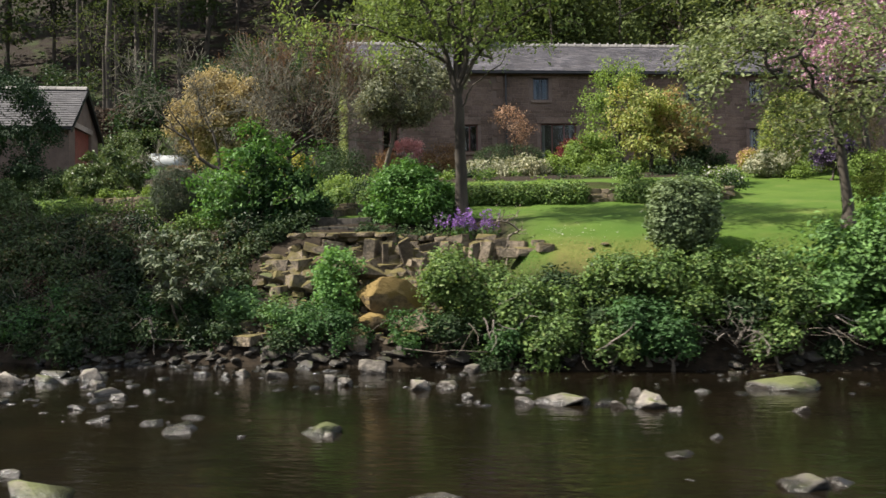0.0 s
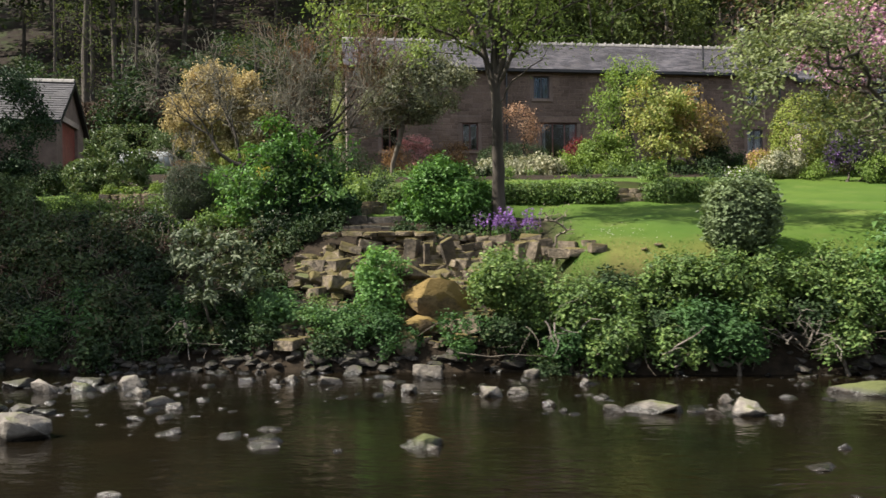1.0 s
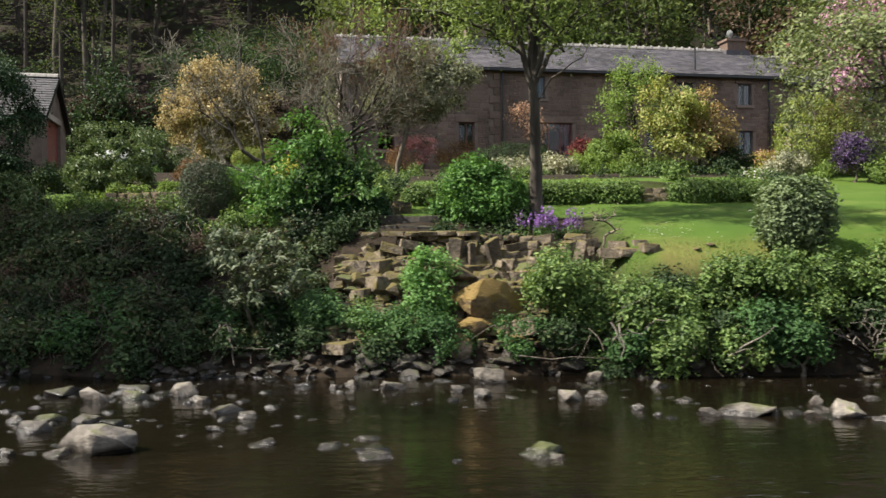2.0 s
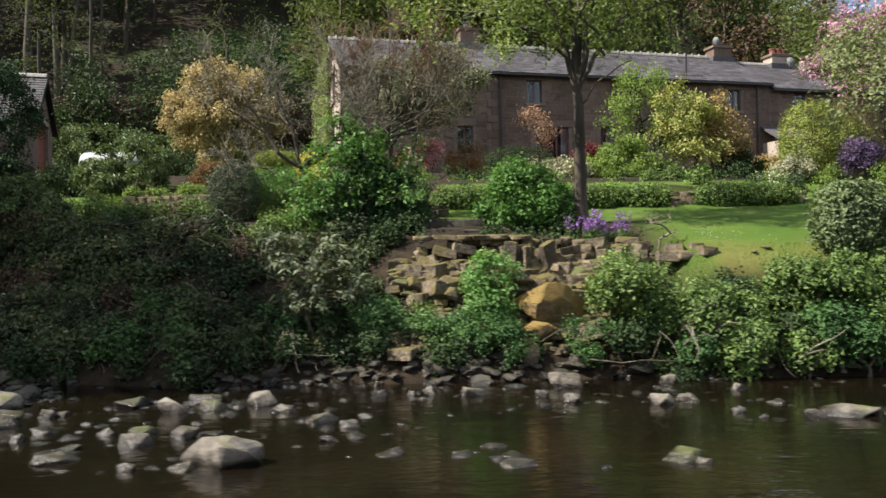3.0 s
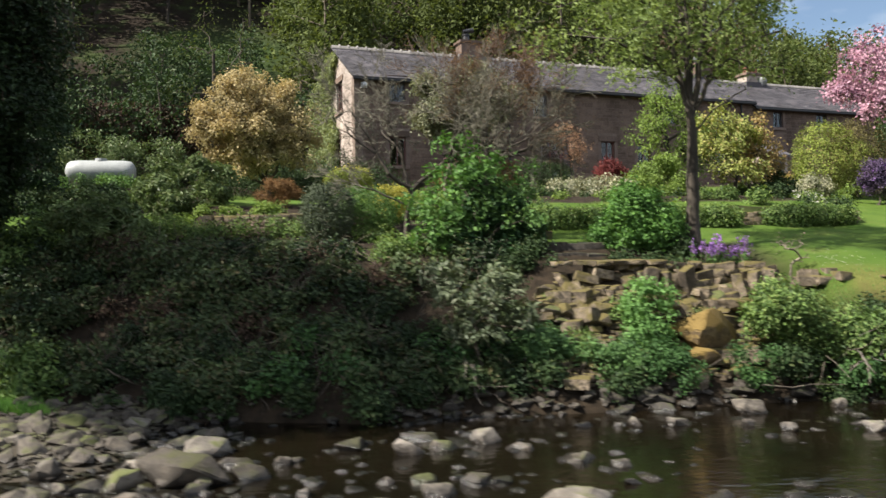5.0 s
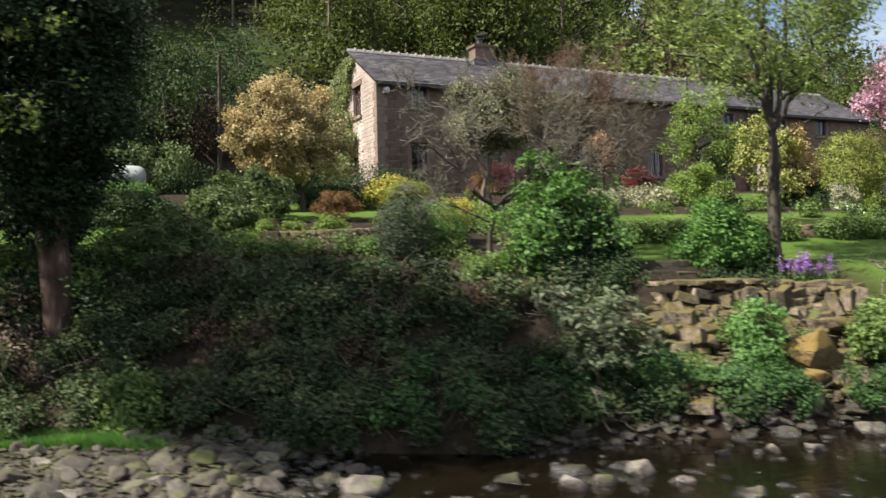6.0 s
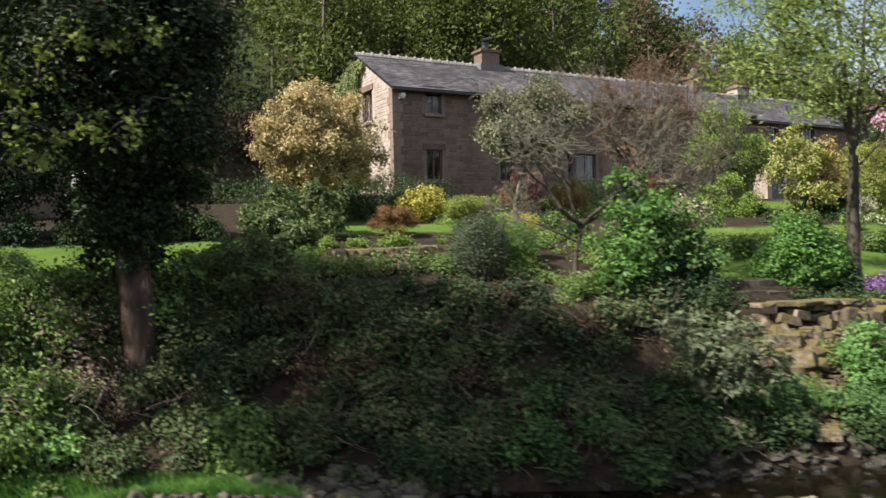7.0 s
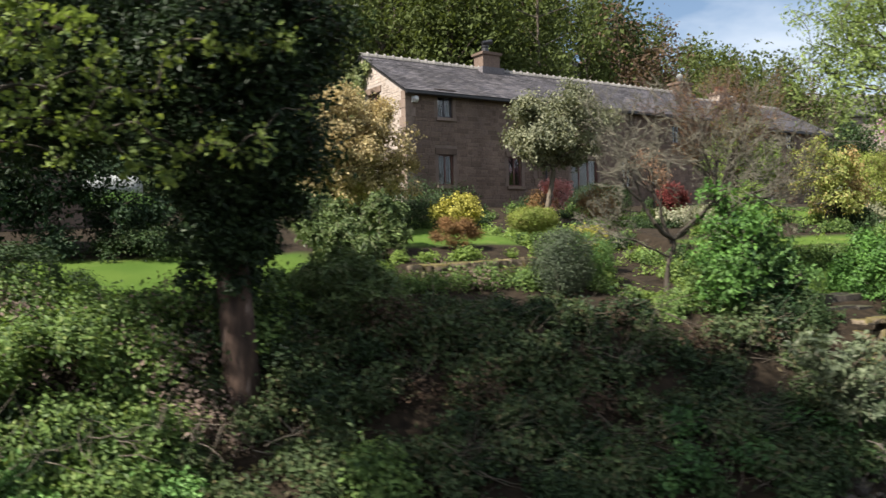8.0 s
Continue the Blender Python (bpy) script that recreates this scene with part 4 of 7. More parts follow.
def window(parent, u0, u1, z0, z1, m, mullions=1, bars=(0.5,), frame_material=None, curtain=0.0, sill=True, lintel=True):
    """A window set back in the wall: frame, mullions, panes, a stone sill and lintel. m lays x along the wall, -y outwards."""
    w = new("window")
    w.parent = parent
    w.matrix_local = m @ Matrix.Translation((u0, 0.0, z0))
    W, H, fm = u1 - u0, z1 - z0, frame_material or M_FRAME
    bm = bmesh.new()
    for a, b, c, e in ((0, 0.06, 0, H), (W - 0.06, W, 0, H), (0.06, W - 0.06, 0, 0.06), (0.06, W - 0.06, H - 0.06, H)):
        box(bm, a, b, 0.1, 0.17, c, e)
    for k in range(mullions):
        c = W * (k + 1) / (mullions + 1)
        box(bm, c - 0.03, c + 0.03, 0.105, 0.165, 0.06, H - 0.06)
    part("window_frame", bm, fm, w)
    n = mullions + 1
    for k in range(n):
        bm = bmesh.new()
        a, b = W * k / n, W * (k + 1) / n
        box(bm, a + 0.035, b - 0.035, 0.13, 0.138, 0.06, H - 0.06)
        pane = part("pane", bm, M_GLASS, w)
        pane.visible_shadow = False
    if curtain:
        for side in (0, 1):
            bm = bmesh.new()
            steps = 14
            cols = []
            for i in range(steps + 1):
                x = W * curtain * i / steps
                x = x if side == 0 else W - x
                y = 0.3 + 0.03 * math.sin(i * 1.9)
                cols.append((bm.verts.new((x, y, 0.02)), bm.verts.new((x, y, H - 0.02))))
            for p, q in zip(cols[:-1], cols[1:]):
                bm.faces.new((p[0], q[0], q[1], p[1]))
            part("curtain", bm, M_CURTAIN, w, "pale gathered curtain")
    if sill:
        bm = bmesh.new()
        box(bm, -0.12, W + 0.12, -0.1, 0.1, -0.13, 0.0)
        bmesh.ops.bevel(bm, geom=bm.edges, offset=0.012, segments=1)
        part("window_sill", bm, M_CORNER, w)
    if lintel:
        bm = bmesh.new()
        box(bm, -0.16, W + 0.16, -0.045, 0.1, H, H + 0.26)
        bmesh.ops.bevel(bm, geom=bm.edges, offset=0.012, segments=1)
        part("lintel", bm, M_STONE, w)
    return w


def slates(u0, u1, run, rise, seed, step=0.2, wide=0.32):
    """Overlapping slates on a slope that climbs run along y and rise along z, as arrays."""
    r = np.random.default_rng(seed)
    n = Vector((0, -rise, run)).normalized()
    slope = math.hypot(run, rise)
    V, F = [], []
    rows = int(slope / step)
    for j in range(rows + 1):
        f0, f1 = j * step / slope, min((j * step + step * 1.25) / slope, 1.0)
        u = u0 - (wide / 2 if j % 2 else 0)
        while u < u1:
            w = wide * r.uniform(0.75, 1.2)
            a, b = max(u, u0) + 0.004, min(u + w, u1) - 0.004
            u += w
            if b - a < 0.05 or f1 - f0 < 0.02:
                continue
            k, lift = len(V), 0.035 + r.uniform(0, 0.012)
            tail = r.uniform(-0.012, 0.012) / slope
            for x, f, up in ((a, f0 + tail, lift), (b, f0 + tail, lift), (b, f1, 0.012), (a, f1, 0.012), (a, f0 + tail, lift - 0.018), (b, f0 + tail, lift - 0.018)):
                V.append((x, run * f + n.y * up, rise * f + n.z * up))
            F += [(k, k + 1, k + 2, k + 3), (k + 4, k + 5, k + 1, k)]
    return np.array(V), np.array(F)


def roof(parent, u0, u1, eave, ridge, depth, over=0.25, seed=1, finials=True, ridge_step=0.45, slate=None):
    """A slated roof of two slopes with its ridge tiles and gutter. The front eave lies at y = -over."""
    half, rise = depth / 2, ridge - eave
    drop = rise / half * over
    r = new("roof")
    r.parent = parent
    bm = bmesh.new()
    prism(bm, [(-over, eave - drop - 0.02), (half, ridge - 0.02), (depth + over, eave - drop - 0.02), (depth + over, eave - drop + 0.05), (half, ridge + 0.06), (-over, eave - drop + 0.05)], u0, u1)
    bmesh.ops.recalc_face_normals(bm, faces=bm.faces)
    part("roof_deck", bm, M_DARKMETAL, r)
    V, F = slates(u0 - 0.04, u1 + 0.04, half + over, rise + drop, seed)
    front = V + np.array([0, -over, eave - drop + 0.05])
    back = front * np.array([1, -1, 1]) + np.array([0, depth, 0])
    ob = child("slate_covering", raw_mesh("slate_covering", np.concatenate([front, back]), np.concatenate([F, F[:, ::-1] + len(V)]), slate or M_SLATE), r)
    ob["kind"] = "stuff"
    me = None
    k = int((u1 - u0) / ridge_step)
    for i in range(k):
        if me is None:
            bm = bmesh.new()
            s = (u1 - u0) / k
            prof = [(-0.17, -0.1), (-0.09, 0.03), (0.0, 0.075), (0.09, 0.03), (0.17, -0.1), (0.13, -0.1), (0.0, 0.03), (-0.13, -0.1)]
            prism(bm, prof, 0.006, s - 0.006)
            if finials:
                prism(bm, [(-0.13, -0.02), (-0.08, 0.075), (0.0, 0.14), (0.08, 0.075), (0.13, -0.02)], s - 0.09, s - 0.012)
            bmesh.ops.recalc_face_normals(bm, faces=bm.faces)
            me = bpy.data.meshes.new("ridge_tile")
            bm.to_mesh(me)
            bm.free()
            me.materials.append(M_RIDGE)
        t = child("ridge_tile", me, r)
        t.location = (u0 + i * s, half, ridge + 0.12)
    bm = bmesh.new()
    prism(bm, [(-over - 0.1, eave - drop - 0.07), (-over - 0.02, eave - drop - 0.11), (-over + 0.02, eave - drop - 0.09), (-over + 0.02, eave - drop + 0.03), (-over - 0.02, eave - drop - 0.05), (-over - 0.08, eave - drop - 0.03), (-over - 0.1, eave - drop + 0.01)], u0, u1)
    bmesh.ops.recalc_face_normals(bm, faces=bm.faces)
    part("gutter", bm, M_DARKMETAL, r)
    return r


def chimney(parent, u, v, foot, top, w=1.1, d=0.7, pots=((0.0, 0.25, 0.4),), dish=None, cowl=False, material=None, pot=None):
    c = new("chimney")
    c.parent = parent
    c.location = (u, v, 0)
    bm = bmesh.new()
    box(bm, -w / 2, w / 2, -d / 2, d / 2, foot, top)
    bmesh.ops.bevel(bm, geom=bm.edges, offset=0.02, segments=1)
    part("chimney_shaft", bm, material or M_PALE_LITSTONE, c)
    bm = bmesh.new()
    box(bm, -w / 2 - 0.09, w / 2 + 0.09, -d / 2 - 0.09, d / 2 + 0.09, top - 0.16, top - 0.04)
    bmesh.ops.bevel(bm, geom=bm.edges, offset=0.015, segments=1)
    part("cap_stone", bm, M_STONE, c)
    bm = bmesh.new()
    box(bm, -w / 2 - 0.16, w / 2 + 0.16, -d / 2 - 0.16, d / 2 + 0.16, foot - 0.05, foot + 0.55)
    part("flashing", bm, M_SLATE, c)
    for x, h, r in pots:
        bm = bmesh.new()
        tube(bm, (x, 0, top - 0.03), (x, 0, top + h), r * 0.55, r * 0.45, 14)
        tube(bm, (x, 0, top + h - 0.07), (x, 0, top + h), r * 0.58, r * 0.58, 14)
        part("chimney_pot", bm, pot or M_POT, c, smooth=False)
    if cowl:
        bm = bmesh.new()
        tube(bm, (0.0, 0, top + 0.3), (0.0, 0, top + 0.5), 0.05, 0.05, 8)
        tube(bm, (-0.25, 0, top + 0.48), (0.3, 0, top + 0.6), 0.09, 0.13, 10)
        part("cowl", bm, M_DARKMETAL, c)
    if dish:
        satellite(c, *dish)
    return c


def satellite(parent, x, y, z, r=0.3, turn=-30):
    """A white dish on a short arm."""
    bm = bmesh.new()
    rings = []
    for i in range(5):
        q = r * i / 4
        rings.append([bm.verts.new((q * math.cos(a * math.pi / 8), -0.45 * q * q / r * -1 - 0.0, q * math.sin(a * math.pi / 8))) for a in range(16)] if i else [bm.verts.new((0, 0, 0))])
    for a in range(16):
        b = (a + 1) % 16
        bm.faces.new((rings[0][0], rings[1][a], rings[1][b]))
        for i in range(1, 4):
            bm.faces.new((rings[i][a], rings[i + 1][a], rings[i + 1][b], rings[i][b]))
    bmesh.ops.solidify(bm, geom=bm.faces, thickness=0.02)
    tube(bm, (0, 0.02, -r * 0.3), (0.0, 0.12, -r - 0.3), 0.025, 0.025, 8)
    tube(bm, (0, 0.0, -r * 0.9), (0.0, -0.3, -r * 0.2), 0.012, 0.012, 6)
    ob = part("satellite_dish", bm, M_TANK, parent, "round white satellite dish")
    ob.matrix_local = pose(x, y, z, 15, 0, turn)


house = thing("house", "long two-storey sandstone cottage with a slate roof", "house", HOUSE_AT, HOUSE_TURN)
FRONT = [(1.6, 2.38, 3.99, 4.93), (1.58, 2.36, 1.1, 2.42), (5.4, 6.17, 1.12, 2.45), (8.9, 9.68, 3.63, 4.72), (9.25, 11.03, 0.12, 2.5), (12.72, 13.5, 1.15, 2.58),
         (16.6, 17.4, 3.6, 4.6), (19.87, 20.62, 3.55, 4.64), (19.85, 20.68, 1.0, 2.26), (14.9, 15.7, 1.15, 2.5)]
bm = bmesh.new()
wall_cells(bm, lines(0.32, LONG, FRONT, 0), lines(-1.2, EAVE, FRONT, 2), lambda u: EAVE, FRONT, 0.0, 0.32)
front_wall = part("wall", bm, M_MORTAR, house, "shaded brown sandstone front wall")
GABLE = [(2.1, 3.2, 3.9, 5.3), (2.6, 3.5, 1.3, 2.6)]


def gable_top(v):
    return EAVE + RISE * min(v, DEPTH - v)


bm = bmesh.new()
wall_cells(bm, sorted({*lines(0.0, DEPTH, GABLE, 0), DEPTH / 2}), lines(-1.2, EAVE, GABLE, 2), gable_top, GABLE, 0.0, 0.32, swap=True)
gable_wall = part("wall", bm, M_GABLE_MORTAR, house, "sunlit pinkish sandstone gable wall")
bm = bmesh.new()
wall_cells(bm, [0.32, LONG], [-1.2], lambda u: EAVE, [], DEPTH - 0.32, DEPTH)
part("wall", bm, M_MORTAR, house)
bm = bmesh.new()
wall_cells(bm, [0.32, DEPTH / 2, DEPTH - 0.32], [-1.2], gable_top, [], LONG - 0.32, LONG, swap=True)
part("wall", bm, M_MORTAR, house)
bm = bmesh.new()
box(bm, 0.33, LONG - 0.33, 0.33, DEPTH - 0.33, 2.72, 2.86)
box(bm, 0.33, LONG - 0.33, 0.33, DEPTH - 0.33, -0.1, 0.0)
box(bm, 0.33, LONG - 0.33, 2.9, 3.0, 0.0, 2.72)
box(bm, 0.33, LONG - 0.33, 2.9, 3.0, 2.86, EAVE)
part("floors", bm, M_INSIDE, house)
ID = Matrix.Identity(4)
window(house, *FRONT[0], ID, curtain=0.3)
window(house, *FRONT[1], ID, frame_material=M_BROWNWOOD)
window(house, *FRONT[2], ID, frame_material=M_BROWNWOOD)
window(house, *FRONT[3], ID, curtain=0.3)
window(house, *FRONT[5], ID, frame_material=M_BROWNWOOD)
window(house, *FRONT[6], ID, curtain=0.3)
window(house, *FRONT[7], ID, curtain=0.4)
window(house, *FRONT[8], ID, curtain=0.4)
window(house, *FRONT[9], ID, frame_material=M_BROWNWOOD)
window(house, *FRONT[4], ID, mullions=2, frame_material=M_BROWNWOOD, curtain=0.16, sill=False)
ON_GABLE = Matrix(((0, 1, 0, 0), (-1, 0, 0, DEPTH), (0, 0, 1, 0), (0, 0, 0, 1)))
for v0, v1, z0, z1 in GABLE:
    window(house, DEPTH - v1, DEPTH - v0, z0, z1, ON_GABLE, frame_material=M_BROWNWOOD, curtain=0.2)
roof(house, -0.12, LONG, EAVE, RIDGE, DEPTH, seed=3)
chimney(house, 7.1, 3.6, 6.7, 8.05, 1.05, 0.75, ((-0.1, 0.35, 0.36),), cowl=True, material=M_STONE, pot=M_DARKMETAL)
chimney(house, 21.8, 3.6, 6.6, 7.85, 1.1, 0.8, ((0.2, 0.2, 0.3),), dish=(-0.35, -0.2, 8.1, 0.22, -70), material=M_STONE, pot=M_DARKMETAL)
# toothed quoins and a downpipe where an older part of the house ends
for i in range(13):
    bm = bmesh.new()
    w = 0.52 if i % 2 else 0.3
    box(bm, 7.42 - w, 7.42, -0.05, 0.0, 0.05 + 0.37 * i, 0.05 + 0.37 * i + 0.35)
    bmesh.ops.bevel(bm, geom=bm.edges, offset=0.012, segments=1)
    part("quoin", bm, M_STONE, house)
for i in range(14):
    bm = bmesh.new()
    w, d = (0.46, 0.3) if i % 2 else (0.3, 0.46)
    box(bm, -0.034, w, -0.034, d, 0.0 + 0.36 * i, 0.36 * i + 0.35)
    bmesh.ops.bevel(bm, geom=bm.edges, offset=0.012, segments=1)
    part("quoin", bm, M_CORNER, house)
for u, z0, z1 in ((7.55, 0.0, EAVE - 0.2), (21.55, 0.0, EAVE - 0.2)):
    bm = bmesh.new()
    tube(bm, (u, -0.11, z0), (u, -0.11, z1), 0.045, 0.045, 10)
    for z in (0.6, 2.2, 3.8):
        tube(bm, (u, -0.11, z), (u, -0.11, z + 0.06), 0.06, 0.06, 10)
    part("downpipe", bm, M_DARKMETAL, house)
bm = bmesh.new()
tube(bm, (17.7, 0.3, EAVE + 0.1), (17.7, 0.3, EAVE + 1.35), 0.045, 0.045, 10)
part("vent_pipe", bm, M_DARKMETAL, house)
bm = bmesh.new()
bmesh.ops.create_uvsphere(bm, u_segments=12, v_segments=8, radius=0.13, matrix=Matrix.Translation((0.42, -0.16, EAVE - 0.42)))
box(bm, 0.28, 0.56, -0.08, 0.0, EAVE - 0.55, EAVE - 0.3)
part("alarm_lamp", bm, M_WHITE, house, "small white lamp under the eaves")
# the lower range beyond the step in the roof
W2 = [(23.85, 24.55, 3.7, 4.6), (23.9, 24.7, 1.0, 2.2), (27.0, 27.8, 3.7, 4.6)]
bm = bmesh.new()
wall_cells(bm, lines(LONG, 31.5, W2, 0), lines(-1.2, EAVE - 0.25, W2, 2), lambda u: EAVE - 0.25, W2, 0.0, 0.32)
wall_cells(bm, [LONG, 31.5], [-1.2], lambda u: EAVE - 0.25, [], DEPTH - 0.32, DEPTH)
far_wall = part("wall", bm, M_MORTAR, house)
bm = bmesh.new()
wall_cells(bm, [0.32, DEPTH / 2, DEPTH - 0.32], [-1.2], lambda v: gable_top(v) - 0.25, [], 31.18, 31.5, swap=True)
part("wall", bm, M_MORTAR, house)
for w in W2:
    window(house, *w, ID, curtain=0.3)
roof(house, LONG + 0.02, 31.7, EAVE - 0.25, RIDGE - 0.25, DEPTH, seed=4, finials=False)
chimney(house, 25.6, 3.6, 6.4, 7.55, 1.2, 0.8, ((-0.3, 0.35, 0.32), (0.05, 0.35, 0.32), (0.35, 0.3, 0.3)), dish=(0.35, -0.62, 7.0, 0.27, -50), material=M_PALE_LITSTONE)
# a lean-to porch
bm = bmesh.new()
box(bm, 21.9, 23.5, -1.3, -0.005, -0.9, 1.9)
porch_wall = part("porch_wall", bm, M_PALE_LITSTONE, house)
bm = bmesh.new()
prism(bm, [(-1.5, 1.9), (-0.005, 2.7), (-0.005, 2.8), (-1.5, 2.0)], 21.75, 23.65)
part("porch_roof", bm, M_SLATE, house)
bm = bmesh.new()
box(bm, 22.2, 23.2, -1.34, -1.29, -0.2, 1.8)
part("porch_door", bm, M_FRAME, house)

# ---- garage ----
garage = thing("garage", "small stone garage with a slate roof and a red door", "garage", (-18.75, 34.85, 5.75), 14.0)
GE, GR, GD, GL = 2.5, 4.45, 4.6, 4.3
for x0, x1, y0, y1 in ((-GL, -0.3, 0.0, 0.28), (-GL, -0.3, GD - 0.28, GD), (-GL, -GL + 0.28, 0.285, GD - 0.285)):
    bm = bmesh.new()
    box(bm, x0, x1, y0, y1, -1.0, GE)
    part("wall", bm, M_MORTAR, garage)
DOOR = [(0.9, 3.5, -1.0, 2.49)]
bm = bmesh.new()
wall_cells(bm, sorted({*lines(0.0, GD, DOOR, 0), GD / 2}), lines(-1.0, GE, DOOR, 2), lambda v: GE + (GR - GE) * (1 - abs(v - GD / 2) / (GD / 2)), DOOR, -0.3, 0.0, swap=True)
part("wall", bm, M_MORTAR, garage, "pale brown stone gable wall")
bm = bmesh.new()
box(bm, -0.215, -0.2, 0.9, 3.5, -0.1, 2.49)
garage_door = part("garage_door", bm, M_REDDOOR, garage, "red boarded garage door")
for i in range(10):
    bm = bmesh.new()
    box(bm, -0.196, -0.14, 0.9 + 0.26 * i + 0.006, 0.9 + 0.26 * (i + 1) - 0.006, -0.1, 2.49)
    part("board", bm, M_REDDOOR, garage_door)
bm = bmesh.new()
box(bm, -0.02, 0.03, 0.7, 3.7, 2.49, 2.74)
part("lintel", bm, M_PALE_LITSTONE, garage)
roof(garage, -GL - 0.1, 0.2, GE, GR, GD, seed=9, finials=False, slate=M_SLATE_BLUE)
bm = bmesh.new()
for s in (-1, 1):
    a, b = (0.2, GD / 2, GR + 0.02), (0.2, GD / 2 + s * (GD / 2 + 0.3), GE - 0.25)
    for k in range(1):
        vs = [bm.verts.new(p) for p in (a, b, (b[0], b[1], b[2] - 0.18), (a[0], a[1], a[2] - 0.2))]
        vt = [bm.verts.new((p[0] + 0.04, p[1], p[2])) for p in (a, b, (b[0], b[1], b[2] - 0.18), (a[0], a[1], a[2] - 0.2))]
        bm.faces.new(vs)
        bm.faces.new(vt[::-1])
        for i in range(4):
            j = (i + 1) % 4
            bm.faces.new((vs[i], vs[j], vt[j], vt[i]))
bmesh.ops.recalc_face_normals(bm, faces=bm.faces)
part("bargeboard", bm, M_DARKMETAL, garage)

# ---- fuel tank ----
tank = thing("fuel_tank", "white-topped horizontal cylinder fuel tank on brick feet", "tank", (-18.2, 42.3, 5.95), 4.0)
bm = bmesh.new()
prof = [(-1.55, 0.0), (-1.53, 0.25), (-1.45, 0.42), (-1.3, 0.52), (-1.0, 0.56), (1.0, 0.56), (1.3, 0.52), (1.45, 0.42), (1.53, 0.25), (1.55, 0.0)]
rings = [[bm.verts.new((x, r * math.cos(a * math.pi / 12), 1.15 + r * math.sin(a * math.pi / 12))) for a in range(24)] for x, r in prof[1:-1]]
for p, q in zip(rings[:-1], rings[1:]):
    for a in range(24):
        bm.faces.new((p[a], p[(a + 1) % 24], q[(a + 1) % 24], q[a]))
bm.faces.new(rings[0])
bm.faces.new(rings[-1][::-1])
bmesh.ops.recalc_face_normals(bm, faces=bm.faces)
part("shell", bm, M_TANK, tank, smooth=True)
bm = bmesh.new()
tube(bm, (0, 0, 1.66), (0, 0, 1.8), 0.28, 0.26, 18)
part("hatch", bm, M_TANK, tank)
for x in (-0.9, 0.9):
    bm = bmesh.new()
    box(bm, x - 0.12, x + 0.12, -0.45, 0.45, -0.6, 0.68)
    part("foot", bm, M_MORTAR, tank)

# ---- garden walls ----
tagged_wall = thing("back_wall", "long old stone wall topped with ivy along the wood", "wall", (0, 0, 0), kind="structure")
bm = bmesh.new()
for i in range(28):
    x0 = -40 + i * 1.25
    y0 = 48.2 + 0.02 * (x0 + 20)
    z0 = float(land(x0, y0))
    box(bm, x0, x0 + 1.25, y0, y0 + 0.45, z0 - 0.6, 11.3 + 0.08 * math.sin(i * 1.7) + 0.005 * i)
part("masonry", bm, M_WALLROCK, tagged_wall)

# ---- stones in the river ----
ROCKS_A = [(-6.1, 10.85, 0.8, 0.6), (-6.5, 10.75, 0.4, 0.16), (-6.27, 14.51, 0.43, 0.36), (-4.92, 11.97, 0.39, 0.15), (-4.26, 11.1, 0.43, 0.08), (-2.79, 10.47, 0.44, 0.21), (-1.86, 10.28, 0.13, 0.08),
           (-0.9, 10.45, 0.41, 0.2), (-0.71, 10.33, 0.17, 0.13), (-4.5, 16.11, 0.16, 0.13), (-3.89, 15.02, 0.17, 0.16), (-3.55, 15.06, 0.3, 0.22), (-2.84, 14.86, 0.46, 0.24),
           (-1.79, 14.56, 0.24, 0.23), (-1.37, 14.03, 0.25, 0.29), (-1.2, 15.52, 0.57, 0.45), (-0.93, 13.95, 0.3, 0.13), (-0.04, 13.72, 0.4, 0.26), (0.37, 13.96, 0.39, 0.24), (0.61, 15.55, 0.38, 0.3), (0.76, 12.96, 0.25, 0.18), (1.51, 14.77, 0.19, 0.19)]
ROCKS_B = [(1.64, 13.54, 0.3, 0.15), (1.66, 12.5, 0.32, 0.23), (2.16, 12.6, 0.78, 0.32), (2.77, 12.48, 0.27, 0.16), (3.02, 12.3, 0.27, 0.25), (3.32, 12.94, 0.23, 0.3), (3.37, 12.31, 0.46, 0.37),
           (3.76, 12.04, 0.26, 0.13), (4.95, 16.4, 0.43, 0.19), (5.6, 16.2, 0.48, 0.26), (3.92, 10.44, 0.16, 0.14), (-3.7, 8.47, 0.29, 0.18), (0.93, 12.53, 0.16, 0.12),
           (2.54, 12.46, 0.2, 0.24), (0.76, 7.79, 0.57, 0.2), (4.26, 8.48, 0.47, 0.23), (4.71, 8.63, 0.33, 0.12), (5.43, 12.05, 0.28, 0.14)]
ROCKS_C = [(-8.11, 11.27, 0.63, 0.28), (-7.38, 11.99, 0.42, 0.33), (-8.02, 12.64, 0.26, 0.16), (-5.83, 13.96, 0.42, 0.23), (-5.22, 13.12, 0.57, 0.23), (-4.75, 12.74, 0.38, 0.2),
           (-9.34, 13.91, 0.29, 0.25), (-9.91, 14.09, 0.58, 0.26), (-11.37, 17.28, 0.57, 0.26), (-7.11, 10.78, 0.24, 0.2), (-7.52, 14.1, 0.45, 0.34),
           (-9.05, 12.36, 0.21, 0.17), (-10.45, 14.85, 0.9, 0.5), (-14.75, 16.43, 0.44, 0.4), (-11.83, 16.68, 0.54, 0.32), (-13.71, 15.73, 0.41, 0.29), (-7.8, 16.69, 0.68, 0.29)]
